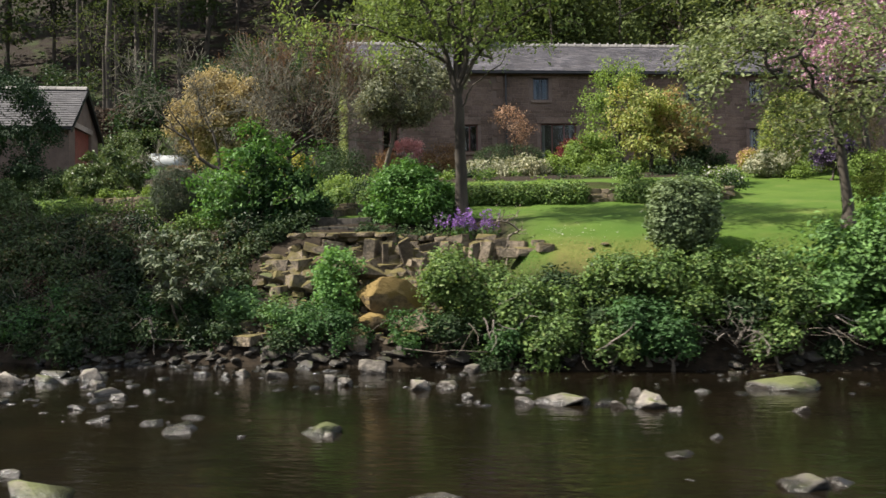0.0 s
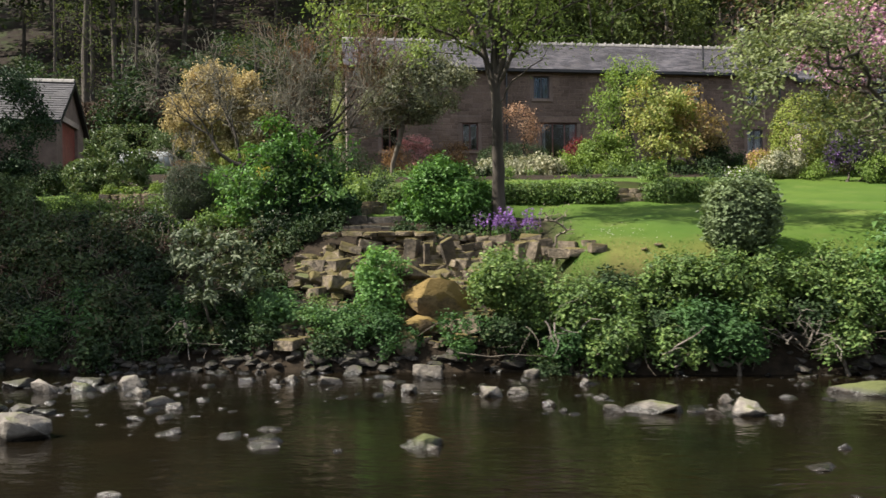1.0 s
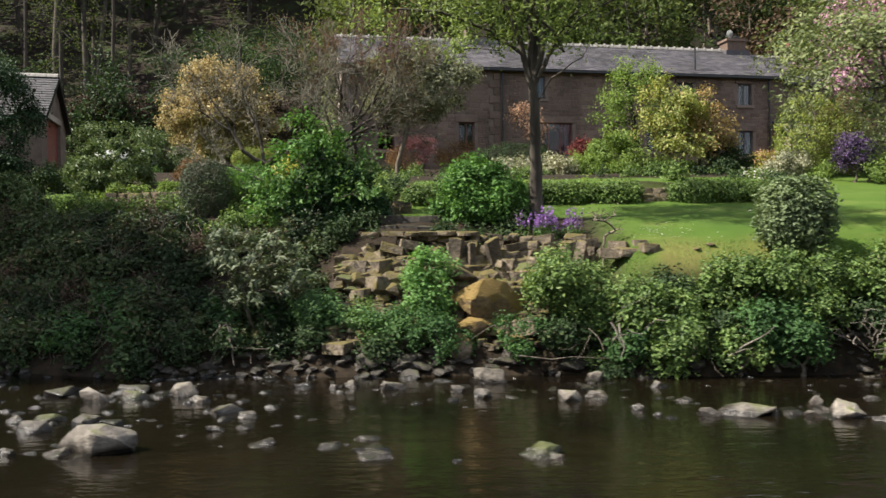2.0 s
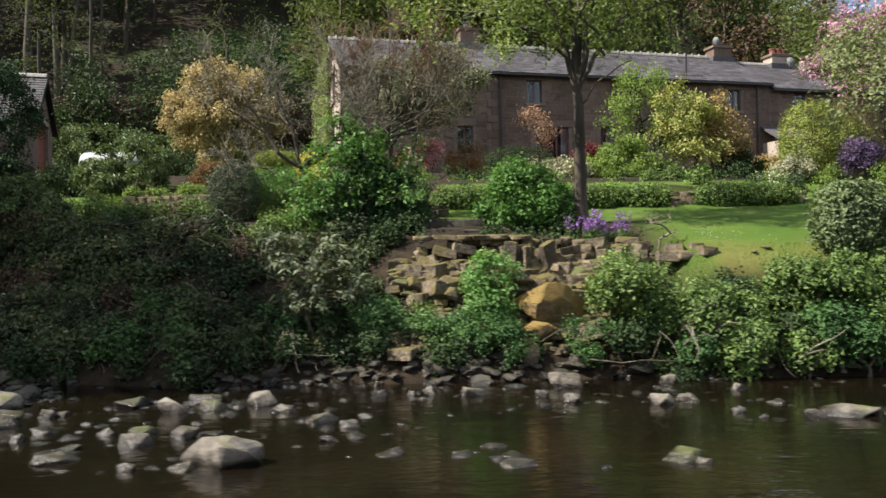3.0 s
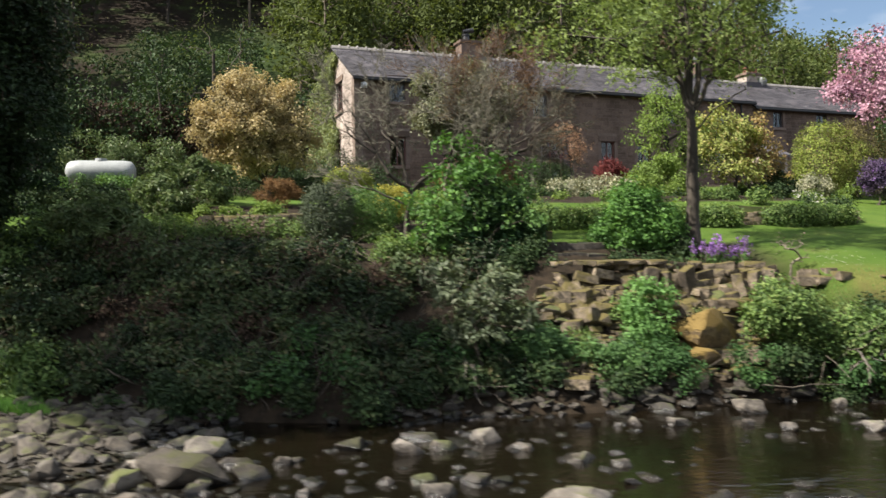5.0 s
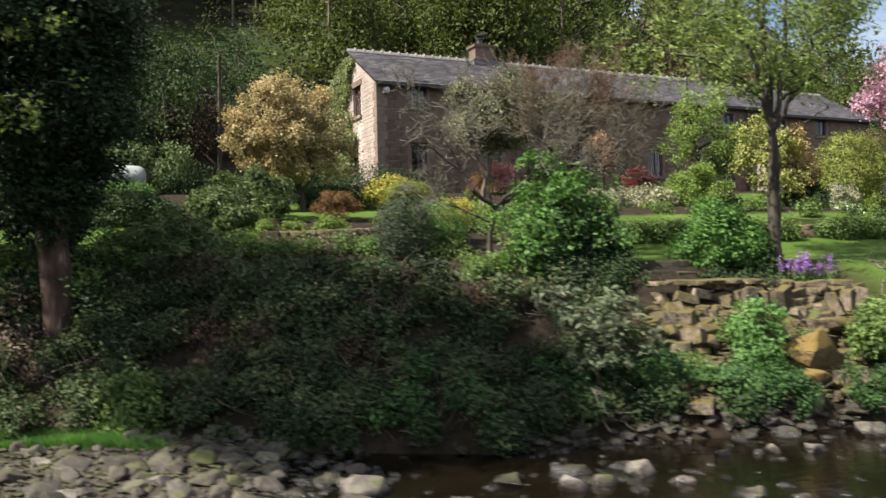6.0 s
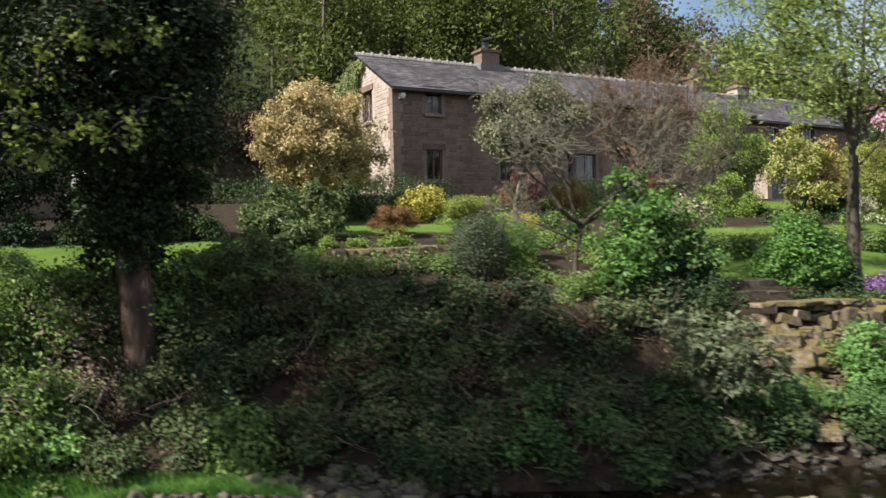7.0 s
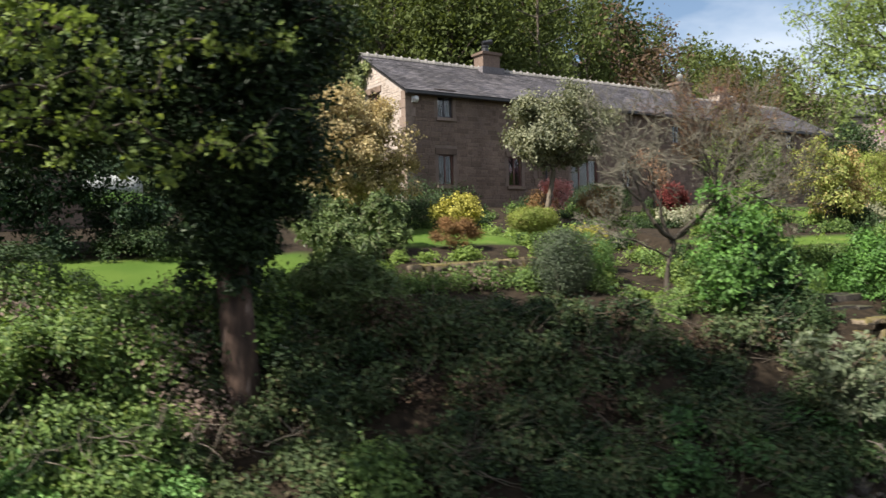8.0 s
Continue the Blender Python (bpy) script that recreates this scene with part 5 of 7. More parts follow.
MOSSY_ROCKS = [(5.75, 13.85, 1.2, 0.46), (-2.84, 7.69, 0.75, 0.31), (-11.36, 13.25, 0.56, 0.43), (-6.95, 14.25, 0.48, 0.3), (-0.9, 10.5, 0.5, 0.28), (-7.53, 12.55, 0.45, 0.28)]
DARK_ROCKS = [(-10.5, 13.2, 1.1, 0.85), (-9.75, 13.35, 0.5, 0.34), (-6.87, 12.4, 0.5, 0.26), (-6.6, 12.35, 0.42, 0.22), (-2.82, 10.75, 0.42, 0.2), (-8.9, 12.9, 0.4, 0.2), (-7.2, 14.9, 0.7, 0.28), (-8.3, 14.7, 0.6, 0.26), (-6.3, 14.9, 0.5, 0.22), (-4.4, 15.2, 0.4, 0.15)]


def stone_in_river(x, y, w, h, seed, material, label, group="stones in the river"):
    """An angular stone, narrower towards its top, sunk a little into the river bed."""
    d = w * (0.65 + 0.4 * ((seed * 37) % 10) / 10)
    h = max(0.05, 0.68 * h - 0.08 * w)
    tall = h + 0.22
    shape = peaked_stone("rock", w * 1.14, d * 1.1, tall, material, seed, 2, 0.35 + 0.35 * ((seed * 17) % 10) / 10)
    ob = new("rock", shape)
    ob.matrix_world = pose(x, y + 0.12 * d, h - tall / 2 + max(0.0, float(land(x, y))), ((seed * 13) % 11) - 5, ((seed * 29) % 13) - 6, ((seed * 71) % 60) - 30)
    return tagged(ob, label, "rock", group)


for i, (x, y, w, h) in enumerate(ROCKS_A + ROCKS_B + ROCKS_C):
    stone_in_river(x, y, w, h, 100 + i, M_ROCK, "pale grey worn stone standing in shallow river water")
for i, (x, y, w, h) in enumerate(MOSSY_ROCKS):
    stone_in_river(x, y, w, h, 300 + i, M_MOSSY, "grey river stone with yellow-green moss on top")

for i, (x, y, w, h) in enumerate(DARK_ROCKS):
    stone_in_river(x, y, w, h, 340 + i, M_DARKROCK, "dark brown river stone with olive moss and a wet foot")

# smaller stones: shared shapes, scattered along both shores
PEBBLES = [peaked_stone("rock", 1.0, 0.75, 0.5, M_ROCK, 500 + i, 0, 0.5) for i in range(9)]
SHORE = [peaked_stone("rock", 1.0, 0.8, 0.8, M_GRAVEL, 560 + i, 0, 0.5) for i in range(8)]
WET = [peaked_stone("rock", 1.0, 0.8, 0.65, M_WETROCK, 520 + i, 0, 0.5) for i in range(8)]


def scatter(meshes, places, label, group):
    for x, y, s in places:
        ob = new("rock", meshes[int(rng.integers(len(meshes)))])
        ob.matrix_world = pose(x, y, max(float(land(x, y)), -0.04) + 0.06 * s, *rng.uniform(-14, 14, 2), rng.uniform(0, 360)) @ Matrix.Diagonal((s * 1.15, s, s * rng.uniform(0.4, 0.85), 1))
        tagged(ob, label, "rock", group)


places = []
for cx, cy, sx, sy, n in ((-6.6, 14.5, 0.9, 0.35, 45), (-8.6, 14.6, 1.0, 0.5, 24), (1.0, 14.9, 2.6, 0.35, 26), (5.6, 15.6, 1.6, 0.3, 26), (-4.6, 12.9, 0.9, 0.7, 10), (-9.2, 13.0, 1.0, 1.2, 26), (2.9, 12.5, 0.8, 0.3, 26), (0.0, 14.2, 1.6, 0.6, 22), (-3.4, 13.5, 1.4, 1.4, 10), (3.5, 10.0, 2.5, 1.2, 4), (-7.4, 11.9, 1.2, 0.7, 16), (-4.2, 11.2, 1.8, 1.0, 10), (-9.5, 11.5, 0.8, 0.8, 14), (-5.0, 15.4, 2.5, 0.4, 22)):
    places += [(rng.normal(cx, sx), rng.normal(cy, sy), rng.uniform(0.06, 0.12) * rng.choice((1, 1, 2, 2.6, 3.6))) for _ in range(n)]
places = sorted([p for p in places if p[1] < 16], key=lambda p: -p[2])
joined("pebbles", "small pale stones in shallow river water", "stones", PEBBLES, places[90:], lambda x, y, s: max(float(land(x, y)), -0.04) + 0.1 * s, M_ROCK)
DIM = [peaked_stone("rock", 1.0, 0.8, 0.5, M_DARKROCK, 580 + i, 0, 0.5) for i in range(6)]
scatter(DIM, [p for k, p in enumerate(places[:90]) if k % 5 < 3], "small dark wet stone in shallow river water", "small dark stones in the river")
r = random.Random(23)
small = [(r.uniform(-10, 8.5), r.uniform(13.2, 15.9), r.uniform(0.07, 0.2) * r.choice((1, 1, 1.6))) for _ in range(150)] + [(r.gauss(-7.6, 1.6), r.gauss(13.2, 1.3), r.uniform(0.06, 0.2) * r.choice((1, 1.5))) for _ in range(90)]
joined("dark_pebbles", "small dark wet stones in the shallows off the bank", "stones", DIM, [p for p in small if p[1] < 16], lambda x, y, s: max(float(land(x, y)), -0.04) + 0.08 * s, M_DARKROCK)
scatter(PEBBLES, [p for k, p in enumerate(places[:90]) if k % 5 > 2], "small pale stone in shallow river water", "small stones in the river")
places = [(x, float(16.05 + (0.36 * max(0, -8 - x)) + (0.36 if x < 1.5 else -0.05) + rng.normal(0, 0.14)), rng.uniform(0.12, 0.28) * rng.choice((1, 1, 1.4, 2.0))) for x in np.concatenate([rng.uniform(-11.5, 9.5, 150), rng.uniform(-7.5, 1.5, 100)])]
rest = lambda x, y, s: max(float(land(x, y)), -0.04) + 0.1 * s
places.sort(key=lambda p: -p[2])
scatter(WET, places[:70], "dark wet stone at the foot of the river bank", "stones along the bank")
joined("bank_stones", "small dark wet stones along the foot of the bank", "stones", WET, places[70:], rest, M_WETROCK)
places = sorted([(x, y, rng.uniform(0.14, 0.27) * rng.choice((1, 1, 1.6, 2.4))) for x, y in zip(rng.uniform(-18, -10, 560), rng.uniform(9.5, 18.3, 560)) if x + 0.08 * (y - 14) < -10.3 and rng.random() < ((y - 8.8) / 3.5) * ((18.6 + x) / 2.5)], key=lambda p: -p[2])
scatter(SHORE, places[:60], "rounded grey stone on the gravel bar", "stones on the gravel bar")
joined("shore_stones", "small grey stones on the gravel bar", "stones", SHORE, places[60:], rest, M_GRAVEL)
r = random.Random(11)
LUMPS = [peaked_stone("rock", 1.0, 0.8, 0.8, (M_ROCK, M_GRAVEL, M_ROCK, M_GRAVEL, M_MOSSY, M_GRAVEL)[i], 700 + i, 2, 0.3 + 0.05 * i) for i in range(6)]
for x, y, s in ((-14.0, 16.6, 0.62), (-12.8, 16.6, 0.55), (-12.4, 16.9, 0.4), (-11.9, 16.9, 0.46), (-11.8, 15.3, 0.5), (-13.4, 15.8, 0.42), (-15.3, 17.2, 0.36), (-11.6, 17.4, 0.55), (-12.3, 15.6, 0.36), (-13.0, 17.5, 0.5), (-12.6, 14.4, 0.4), (-11.3, 14.2, 0.5), (-13.9, 14.6, 0.44), (-12.1, 13.3, 0.38), (-14.6, 15.6, 0.4), (-11.0, 16.5, 0.34), (-14.4, 17.3, 0.3), (-12.2, 17.8, 0.3)):
    ob = new("rock", LUMPS[r.randrange(6)])
    ob.matrix_world = pose(x, y, max(float(land(x, y)), 0.0) + 0.1 * s, r.uniform(-12, 12), r.uniform(-12, 12), r.uniform(-40, 40)) @ Matrix.Diagonal((s, s, s * r.uniform(0.6, 0.95), 1))
    tagged(ob, "pale angular stone lying on the gravel bar", "rock", "large stones on the gravel bar")
bits = [(x, y, rng.uniform(0.03, 0.15)) for x, y in zip(rng.uniform(-19.5, -9, 8000), rng.uniform(9.0, 18.2, 8000)) if x + 0.08 * (y - 14) < -10.2 + 0.5 * math.sin(1.7 * y) and rng.random() < ((y - 8.8 + 0.6 * math.sin(1.3 * x)) / 3.5) * ((19.6 + x) / 3.0)]
joined("gravel", "loose grey river gravel on the shore", "gravel", [rock_mesh("pebbles", 1.0, 0.75, 0.6, M_GRAVEL, 540, sub=1)], bits, lambda x, y, s: max(float(land(x, y)), -0.02) + 0.15 * s, M_GRAVEL)

# ---- rockery and the dry stone wall above it ----
dry_wall = thing("retaining_wall", "low mossy dry stone retaining wall along the garden", "wall", (0, 0, 0), kind="structure")
STONES = [cut_stone("stone", 1.1, 0.8, 1.1, M_WALLROCK, 600 + i) for i in range(9)]
r = random.Random(5)
for row, (z, tall) in enumerate(((1.7, 0.22), (1.9, 0.22), (2.1, 0.2), (2.28, 0.2), (2.46, 0.18))):
    x = -3.95 + 0.1 * row
    while x < 1.7 - 0.15 * row:
        w = r.choice((0.16, 0.24, 0.32, 0.42, 0.55)) * r.uniform(0.85, 1.15)
        if r.random() < 0.88:
            ob = child("stone", STONES[r.randrange(9)], dry_wall)
            ob.matrix_world = pose(x + w / 2, 18.4 + 0.1 * row - 0.05 * (x + 1) + r.uniform(-0.1, 0.1), z + tall / 2 + r.uniform(-0.04, 0.04), r.uniform(-12, 12), r.uniform(-9, 9), r.uniform(-22, 22)) @ Matrix.Diagonal((w * 1.05, 0.5, tall * r.uniform(0.7, 1.15), 1))
        x += w
x = -3.75
while x < -1.5:
    w = r.uniform(0.3, 0.6)
    ob = child("stone", STONES[r.randrange(9)], dry_wall, "flat coping stone")
    ob.matrix_world = pose(x + w / 2, 18.66 - 0.05 * (x + 1) + r.uniform(-0.04, 0.04), 2.68 + r.uniform(-0.012, 0.012), r.uniform(-4, 4), r.uniform(-3, 3), r.uniform(-6, 6)) @ Matrix.Diagonal((w * 1.05, 0.6, 0.1, 1))
    x += w
for x, w, h in ((-1.75, 0.3, 0.6), (-1.42, 0.16, 0.5), (-0.95, 0.3, 0.6), (0.2, 0.24, 0.42), (0.55, 0.18, 0.5), (0.85, 0.22, 0.55)):
    ob = child("stone", STONES[r.randrange(9)], dry_wall, "upright slab of stone")
    ob.matrix_world = pose(x, 18.26 - 0.05 * (x + 1), 1.95 + h / 2, r.uniform(-12, 6), r.uniform(-14, 14), r.uniform(-30, 30)) @ Matrix.Diagonal((w, 0.35, h, 1))
for _ in range(90):
    x, y = r.uniform(-4.0, 1.2), r.uniform(17.9, 18.7)
    w = r.uniform(0.22, 0.5)
    ob = child("stone", STONES[r.randrange(9)], dry_wall)
    ob.matrix_world = pose(x, y, float(land(x, y)) + 0.06, r.uniform(-30, 10), r.uniform(-20, 20), r.uniform(-40, 40)) @ Matrix.Diagonal((w, w * 0.9, w * r.uniform(0.4, 0.7), 1))
for x, y, z, w in ((1.55, 17.75, 2.35, 0.42), (1.95, 17.7, 2.38, 0.3), (1.75, 17.55, 2.22, 0.5), (2.1, 17.45, 2.3, 0.36), (1.35, 17.6, 2.2, 0.4)):
    ob = child("stone", STONES[r.randrange(9)], dry_wall)
    ob.matrix_world = pose(x, y, z, r.uniform(-6, 6), r.uniform(-6, 6), r.uniform(-20, 20)) @ Matrix.Diagonal((w, 0.4, 0.2, 1))

for x, y, z, w, d, h, turn in ((-0.98, 17.2, 1.22, 1.7, 1.0, 1.0, 10.0), (-1.38, 16.9, 0.8, 0.75, 0.6, 0.5, -14.0), (-2.95, 16.75, 0.6, 0.7, 0.6, 0.7, 20.0), (-1.75, 16.6, 0.5, 0.65, 0.5, 0.7, -8.0)):
    ob = new("boulder", peaked_stone("boulder", w, d, h, M_GOLDMOSS if x > -1.5 else M_WALLROCK, int(905 - 100 * x), 3, 0.95))
    ob.matrix_world = pose(x, y, z, -14, 10, turn)
    tagged(ob, "large split boulder covered in golden moss" if x > -1.5 else "mossy brown split boulder low on the bank", "boulder", "rockery stones")
BOULDERS = [(cut_stone if i % 2 else peaked_stone)("boulder", 1.0, 0.9, 0.85, m, 640 + i, 1) for i, m in enumerate((M_WALLROCK, M_WALLROCK, M_WALLROCK, M_WALLROCK, M_MOSSY, M_WALLROCK))]
spots = [(-1.75, 17.9, 1.85, 0.95, 0.35), (-0.2, 17.75, 1.75, 0.6, 0.4), (0.15, 17.55, 1.7, 0.5, 0.45), (-2.3, 17.9, 1.6, 0.6, 0.5), (-3.0, 18.0, 1.75, 0.7, 0.45), (-3.5, 18.2, 1.8, 0.6, 0.5)]
for k in range(290):
    x, f = r.uniform(-4.3, 1.0), r.random() ** 0.75
    y = 16.55 + 1.85 * f
    spots.append((x, y, float(land(x, y)) + 0.1, r.choice((0.16, 0.22, 0.28, 0.38, 0.52)) * r.uniform(0.85, 1.25), r.uniform(0.28, 0.6)))
for k, (x, y, z, w, tall) in enumerate(spots):
    ob = new("boulder", BOULDERS[r.choice((0, 1, 2, 3, 5, 0, 1, 3, 4))])
    ob.matrix_world = pose(x, y, z, r.uniform(-22, 14), r.uniform(-14, 14), r.uniform(-50, 50)) @ Matrix.Diagonal((w * 1.1, w * 0.9, w * tall * 1.2, 1))
    tagged(ob, "mossy brown rockery stone on the bank", "boulder", "rockery stones")
rubble = [(x, y, r.uniform(0.05, 0.2)) for x, y in ((r.uniform(-4.3, 1.2), r.uniform(16.6, 18.5)) for _ in range(900))]
joined("rubble", "small broken stones between the rockery boulders", "stones", [cut_stone("boulder", 1.0, 0.9, 0.8, M_WALLROCK, 690 + i, 0) for i in range(5)], rubble, lambda x, y, s: float(land(x, y)) + 0.25 * s, M_WALLROCK)

for x, y, w in ((3.35, 17.5, 0.3), (3.05, 17.4, 0.24)):
    ob = new("earth_clod", BOULDERS[0])
    ob.matrix_world = pose(x, y, float(land(x, y)) + 0.01, 0, 0, x * 200) @ Matrix.Diagonal((w * 0.8, w * 0.6, 0.08, 1))
    tagged(ob, "brown stony clod of earth at the worn lawn edge", "earth", "clods at the lawn edge")
X = np.c_[rng.normal(2.6, 0.5, 70), rng.normal(18.1, 0.35, 70)]
daisies = leaves_mesh("daisies", np.c_[X, land(X[:, 0], X[:, 1]) + 0.05], np.tile([0, 0, 1.0], (70, 1)), 0.035, L_WHITEFL, 1.0, 0.2)
tagged(new("daisies", daisies), "scattered white daisies in the lawn", "flowers", kind="stuff")

# steps up from the wall; their dark stone also carries the shadow on them
steps = thing("garden_steps", "rough dark stone garden steps beside the laurel", "steps", (-2.75, 18.75, 0))
for i in range(5):
    for k in range(3):
        ob = child("step", cut_stone("step", 0.56, 0.52, 0.34, M_WETROCK, 720 + 3 * i + k, 2, 0.82, 0.03, 22), steps)
        ob.location = (-0.55 + 0.47 * k + 0.06 * (i % 3), 0.34 * i + 0.2 + 0.03 * (k % 2), 2.04 + 0.235 * i - 0.02 * ((i + k) % 2))
        ob.rotation_euler = (0.03 * (k - 1), 0.03 * ((i + k) % 3 - 1), 0.05 * ((i * 2 + k) % 3 - 1))
for x, y in ((-3.35, 21.6), (-2.95, 21.9), (-3.2, 22.3), (-3.0, 22.7), (-3.3, 23.1)):
    z = float(land(x, y))
    ob = new("boulder", BOULDERS[3])
    ob.matrix_world = pose(x, y, z + 0.08, 0, 0, x * 90) @ Matrix.Diagonal((0.55, 0.45, 0.3, 1))
    tagged(ob, "flat mossy stone in the garden bed", "boulder", "stepping stones")

# terrace walls
for name_label, xs, y0, zf in (("low stone terrace wall under a clipped hedge", (-3.0, 7.2), 24.0, 0.42), ("low stone wall in front of a flower bed", (-11.8, -7.2), 24.3, 0.6)):
    tw = thing("terrace_wall", name_label, "wall", (0, 0, 0), kind="structure")
    for row in range(3):
        x = xs[0] + 0.1 * row
        while x < xs[1]:
            w = r.uniform(0.25, 0.55)
            z = float(land(x, y0 - 0.3)) + zf / 3 * (row + 0.5) - 0.02
            ob = child("stone", STONES[r.randrange(9)], tw)
            ob.matrix_world = pose(x + w / 2, y0 + 0.05 * row + r.uniform(-0.03, 0.03), z, r.uniform(-5, 5), r.uniform(-5, 5), r.uniform(-10, 10)) @ Matrix.Diagonal((w * 1.06, 0.5, zf / 3 * 1.2, 1))
            x += w

# ---- growth on the banks ----


def clear_foot(x, y):
    """Away from the foot of the ivy-clad tree."""
    return ((x + 16.0) / 0.95) ** 2 + ((y - 20.4) / 1.5) ** 2 > 1


def strip(x0, x1, y0, y1, keep=None):
    def xy(n):
        out = np.empty((0, 2))
        while len(out) < n:
            X = np.c_[rng.uniform(x0, x1, n), rng.uniform(y0, y1, n)]
            X[:, 1] += 0.36 * np.clip(-8.0 - X[:, 0], 0, 14) * (1 - ease(X[:, 1], 19.5, 27.0))
            if keep is not None:
                X = X[keep(X[:, 0], X[:, 1])]
            out = np.concatenate([out, X])
        return out[:n]
    return xy


not_path = lambda x, y: (x < -7.6) | (x > -5.9) | (y < 19.6)
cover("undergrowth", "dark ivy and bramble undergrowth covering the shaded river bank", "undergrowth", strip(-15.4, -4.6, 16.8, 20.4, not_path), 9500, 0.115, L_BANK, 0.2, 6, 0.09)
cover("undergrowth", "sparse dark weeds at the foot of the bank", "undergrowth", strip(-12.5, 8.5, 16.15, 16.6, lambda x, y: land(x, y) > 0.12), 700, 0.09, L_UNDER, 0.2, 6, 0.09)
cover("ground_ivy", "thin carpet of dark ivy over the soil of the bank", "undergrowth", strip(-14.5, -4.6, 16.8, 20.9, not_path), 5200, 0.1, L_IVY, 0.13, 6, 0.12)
cover("undergrowth", "nettles and weeds low on the river bank", "undergrowth", strip(-14.5, -5.2, 16.75, 18.2), 420, 0.11, L_NETTLE, 0.25, 6, 0.09)
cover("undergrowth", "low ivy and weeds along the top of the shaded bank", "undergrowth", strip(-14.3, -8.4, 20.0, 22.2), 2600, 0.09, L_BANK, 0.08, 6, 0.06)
cover("undergrowth", "low weeds beside the trodden path", "undergrowth", strip(-8.2, -4.4, 20.2, 20.9), 700, 0.09, L_BRAMBLE, 0.15, 6, 0.08)
cover("dead_growth", "brown dead leaves among the undergrowth", "dead plants", strip(-13.5, -5.4, 17.0, 20.4, not_path), 700, 0.09, L_DARKRUSSET, 0.3, 5, 0.1)
# Leaf tone follows the light here: bright left of the trunk, dark beyond
cover("undergrowth", "ivy and young brambles below the ivy-clad tree", "undergrowth", strip(-24, -15.4, 16.8, 20.0, clear_foot), 9000, 0.12, L_BRAMBLE, 0.36, 6, 0.09)
cover("undergrowth", "dark ground ivy on the bank", "undergrowth", strip(-24, -14.2, 17.2, 20.0, clear_foot), 1500, 0.1, L_IVY, 0.34, 6, 0.1)
cover("dead_growth", "dry brown leaves and dead bracken on the bank", "dead plants", strip(-22, -15.4, 18.0, 19.9, clear_foot), 2200, 0.09, L_DRY, 0.45, 5, 0.1)
cover("undergrowth", "low weeds between the rockery stones", "undergrowth", strip(-4.4, 1.2, 16.3, 18.2, lambda x, y: bumps(np.c_[x, y, x * 0], 2.6, 3.0) > 0.1), 900, 0.055, L_BRAMBLE, 0.14, 6, 0.06)
cover("undergrowth", "green weeds along the foot of the stone wall", "undergrowth", strip(-14, -7, 23.2, 24.1), 1900, 0.08, L_BRAMBLE, 0.24, 6, 0.08)
cover("dead_growth", "pale dead stems and leaves along the foot of the stone wall", "dead plants", strip(-12, -7.4, 23.5, 24.1), 260, 0.09, L_DRY, 0.22, 5, 0.08)
# Dark leaves laid where the hornbeam's shadow falls on the soil
cover("undergrowth", "low dark ivy on the soil behind the wall", "undergrowth", strip(-4.6, -0.2, 18.9, 20.5, lambda x, y: (x < -3.5) | (x > -2.2)), 1300, 0.09, L_UNDER, 0.12, 6, 0.09)
cover("undergrowth", "weeds and moss spilling over the rockery stones", "undergrowth", strip(-4.3, 1.2, 17.0, 18.6, lambda x, y: bumps(np.c_[x, y, x * 0], 3.2, 7.0) > 0.25), 700, 0.05, L_BRAMBLE, 0.12, 6, 0.06)
cover("flower_bed", "bright green spring plants in a raised bed", "plants", strip(-12.2, -7.2, 24.5, 24.95), 900, 0.08, L_FRESH, 0.16, 6, 0.06)
cover("border_plants", "mixed green plants filling the upper garden borders", "plants", strip(-6.6, 8.2, 24.7, 36.6), 2400, 0.1, L_BRAMBLE, 0.16, 6, 0.1)
cover("border_plants", "low dark green plants filling the garden borders", "plants", strip(-6.8, 8.0, 21.5, 36.8, lambda x, y: (y > 24.7) | (x < -3.4)), 3000, 0.09, L_UNDER, 0.18, 6, 0.1)
cover("border_plants", "fresh green perennials in the garden borders", "plants", strip(-6.4, 7.5, 24.8, 33.0), 1200, 0.11, L_FRESH, 0.2, 6, 0.09)
cover("border_plants", "dark evergreen planting in front of the gable", "plants", strip(-13, -5.5, 33.5, 37.4), 2200, 0.1, L_UNDER, 0.5, 6, 0.1)
cover("border_plants", "shaded evergreen planting near the old wall", "plants", strip(-30, -9, 43.5, 46.5), 2600, 0.13, L_UNDER, 0.7, 6, 0.13)
blades("rough_grass", "bright green rough grass above the gravel bar", strip(-18.5, -11.6, 15.4, 16.6, lambda x, y: rng.random(len(x)) < (-13.5 - x + 0.35 * np.sin(2.3 * y)) / 0.9), 20000, 0.2, 0.007, L_GRASS)
blades("lawn_edge_grass", "longer grass along the edge of the lawn", strip(1.6, 12, 16.7, 17.6), 7000, 0.045, 0.005, L_GRASS)

# Both covers use dark leaves in place of the shaded hollow below the bank
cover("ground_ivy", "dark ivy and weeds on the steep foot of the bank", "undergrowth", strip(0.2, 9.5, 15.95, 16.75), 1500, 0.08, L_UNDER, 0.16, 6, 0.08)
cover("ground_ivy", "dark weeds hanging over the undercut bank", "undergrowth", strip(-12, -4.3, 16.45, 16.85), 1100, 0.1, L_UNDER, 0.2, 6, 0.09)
cover("ground_ivy", "low ivy and leaf litter round the foot of the tree", "undergrowth", strip(-17.4, -14.6, 16.6, 19.6), 2000, 0.1, L_BANK, 0.19, 6, 0.09)
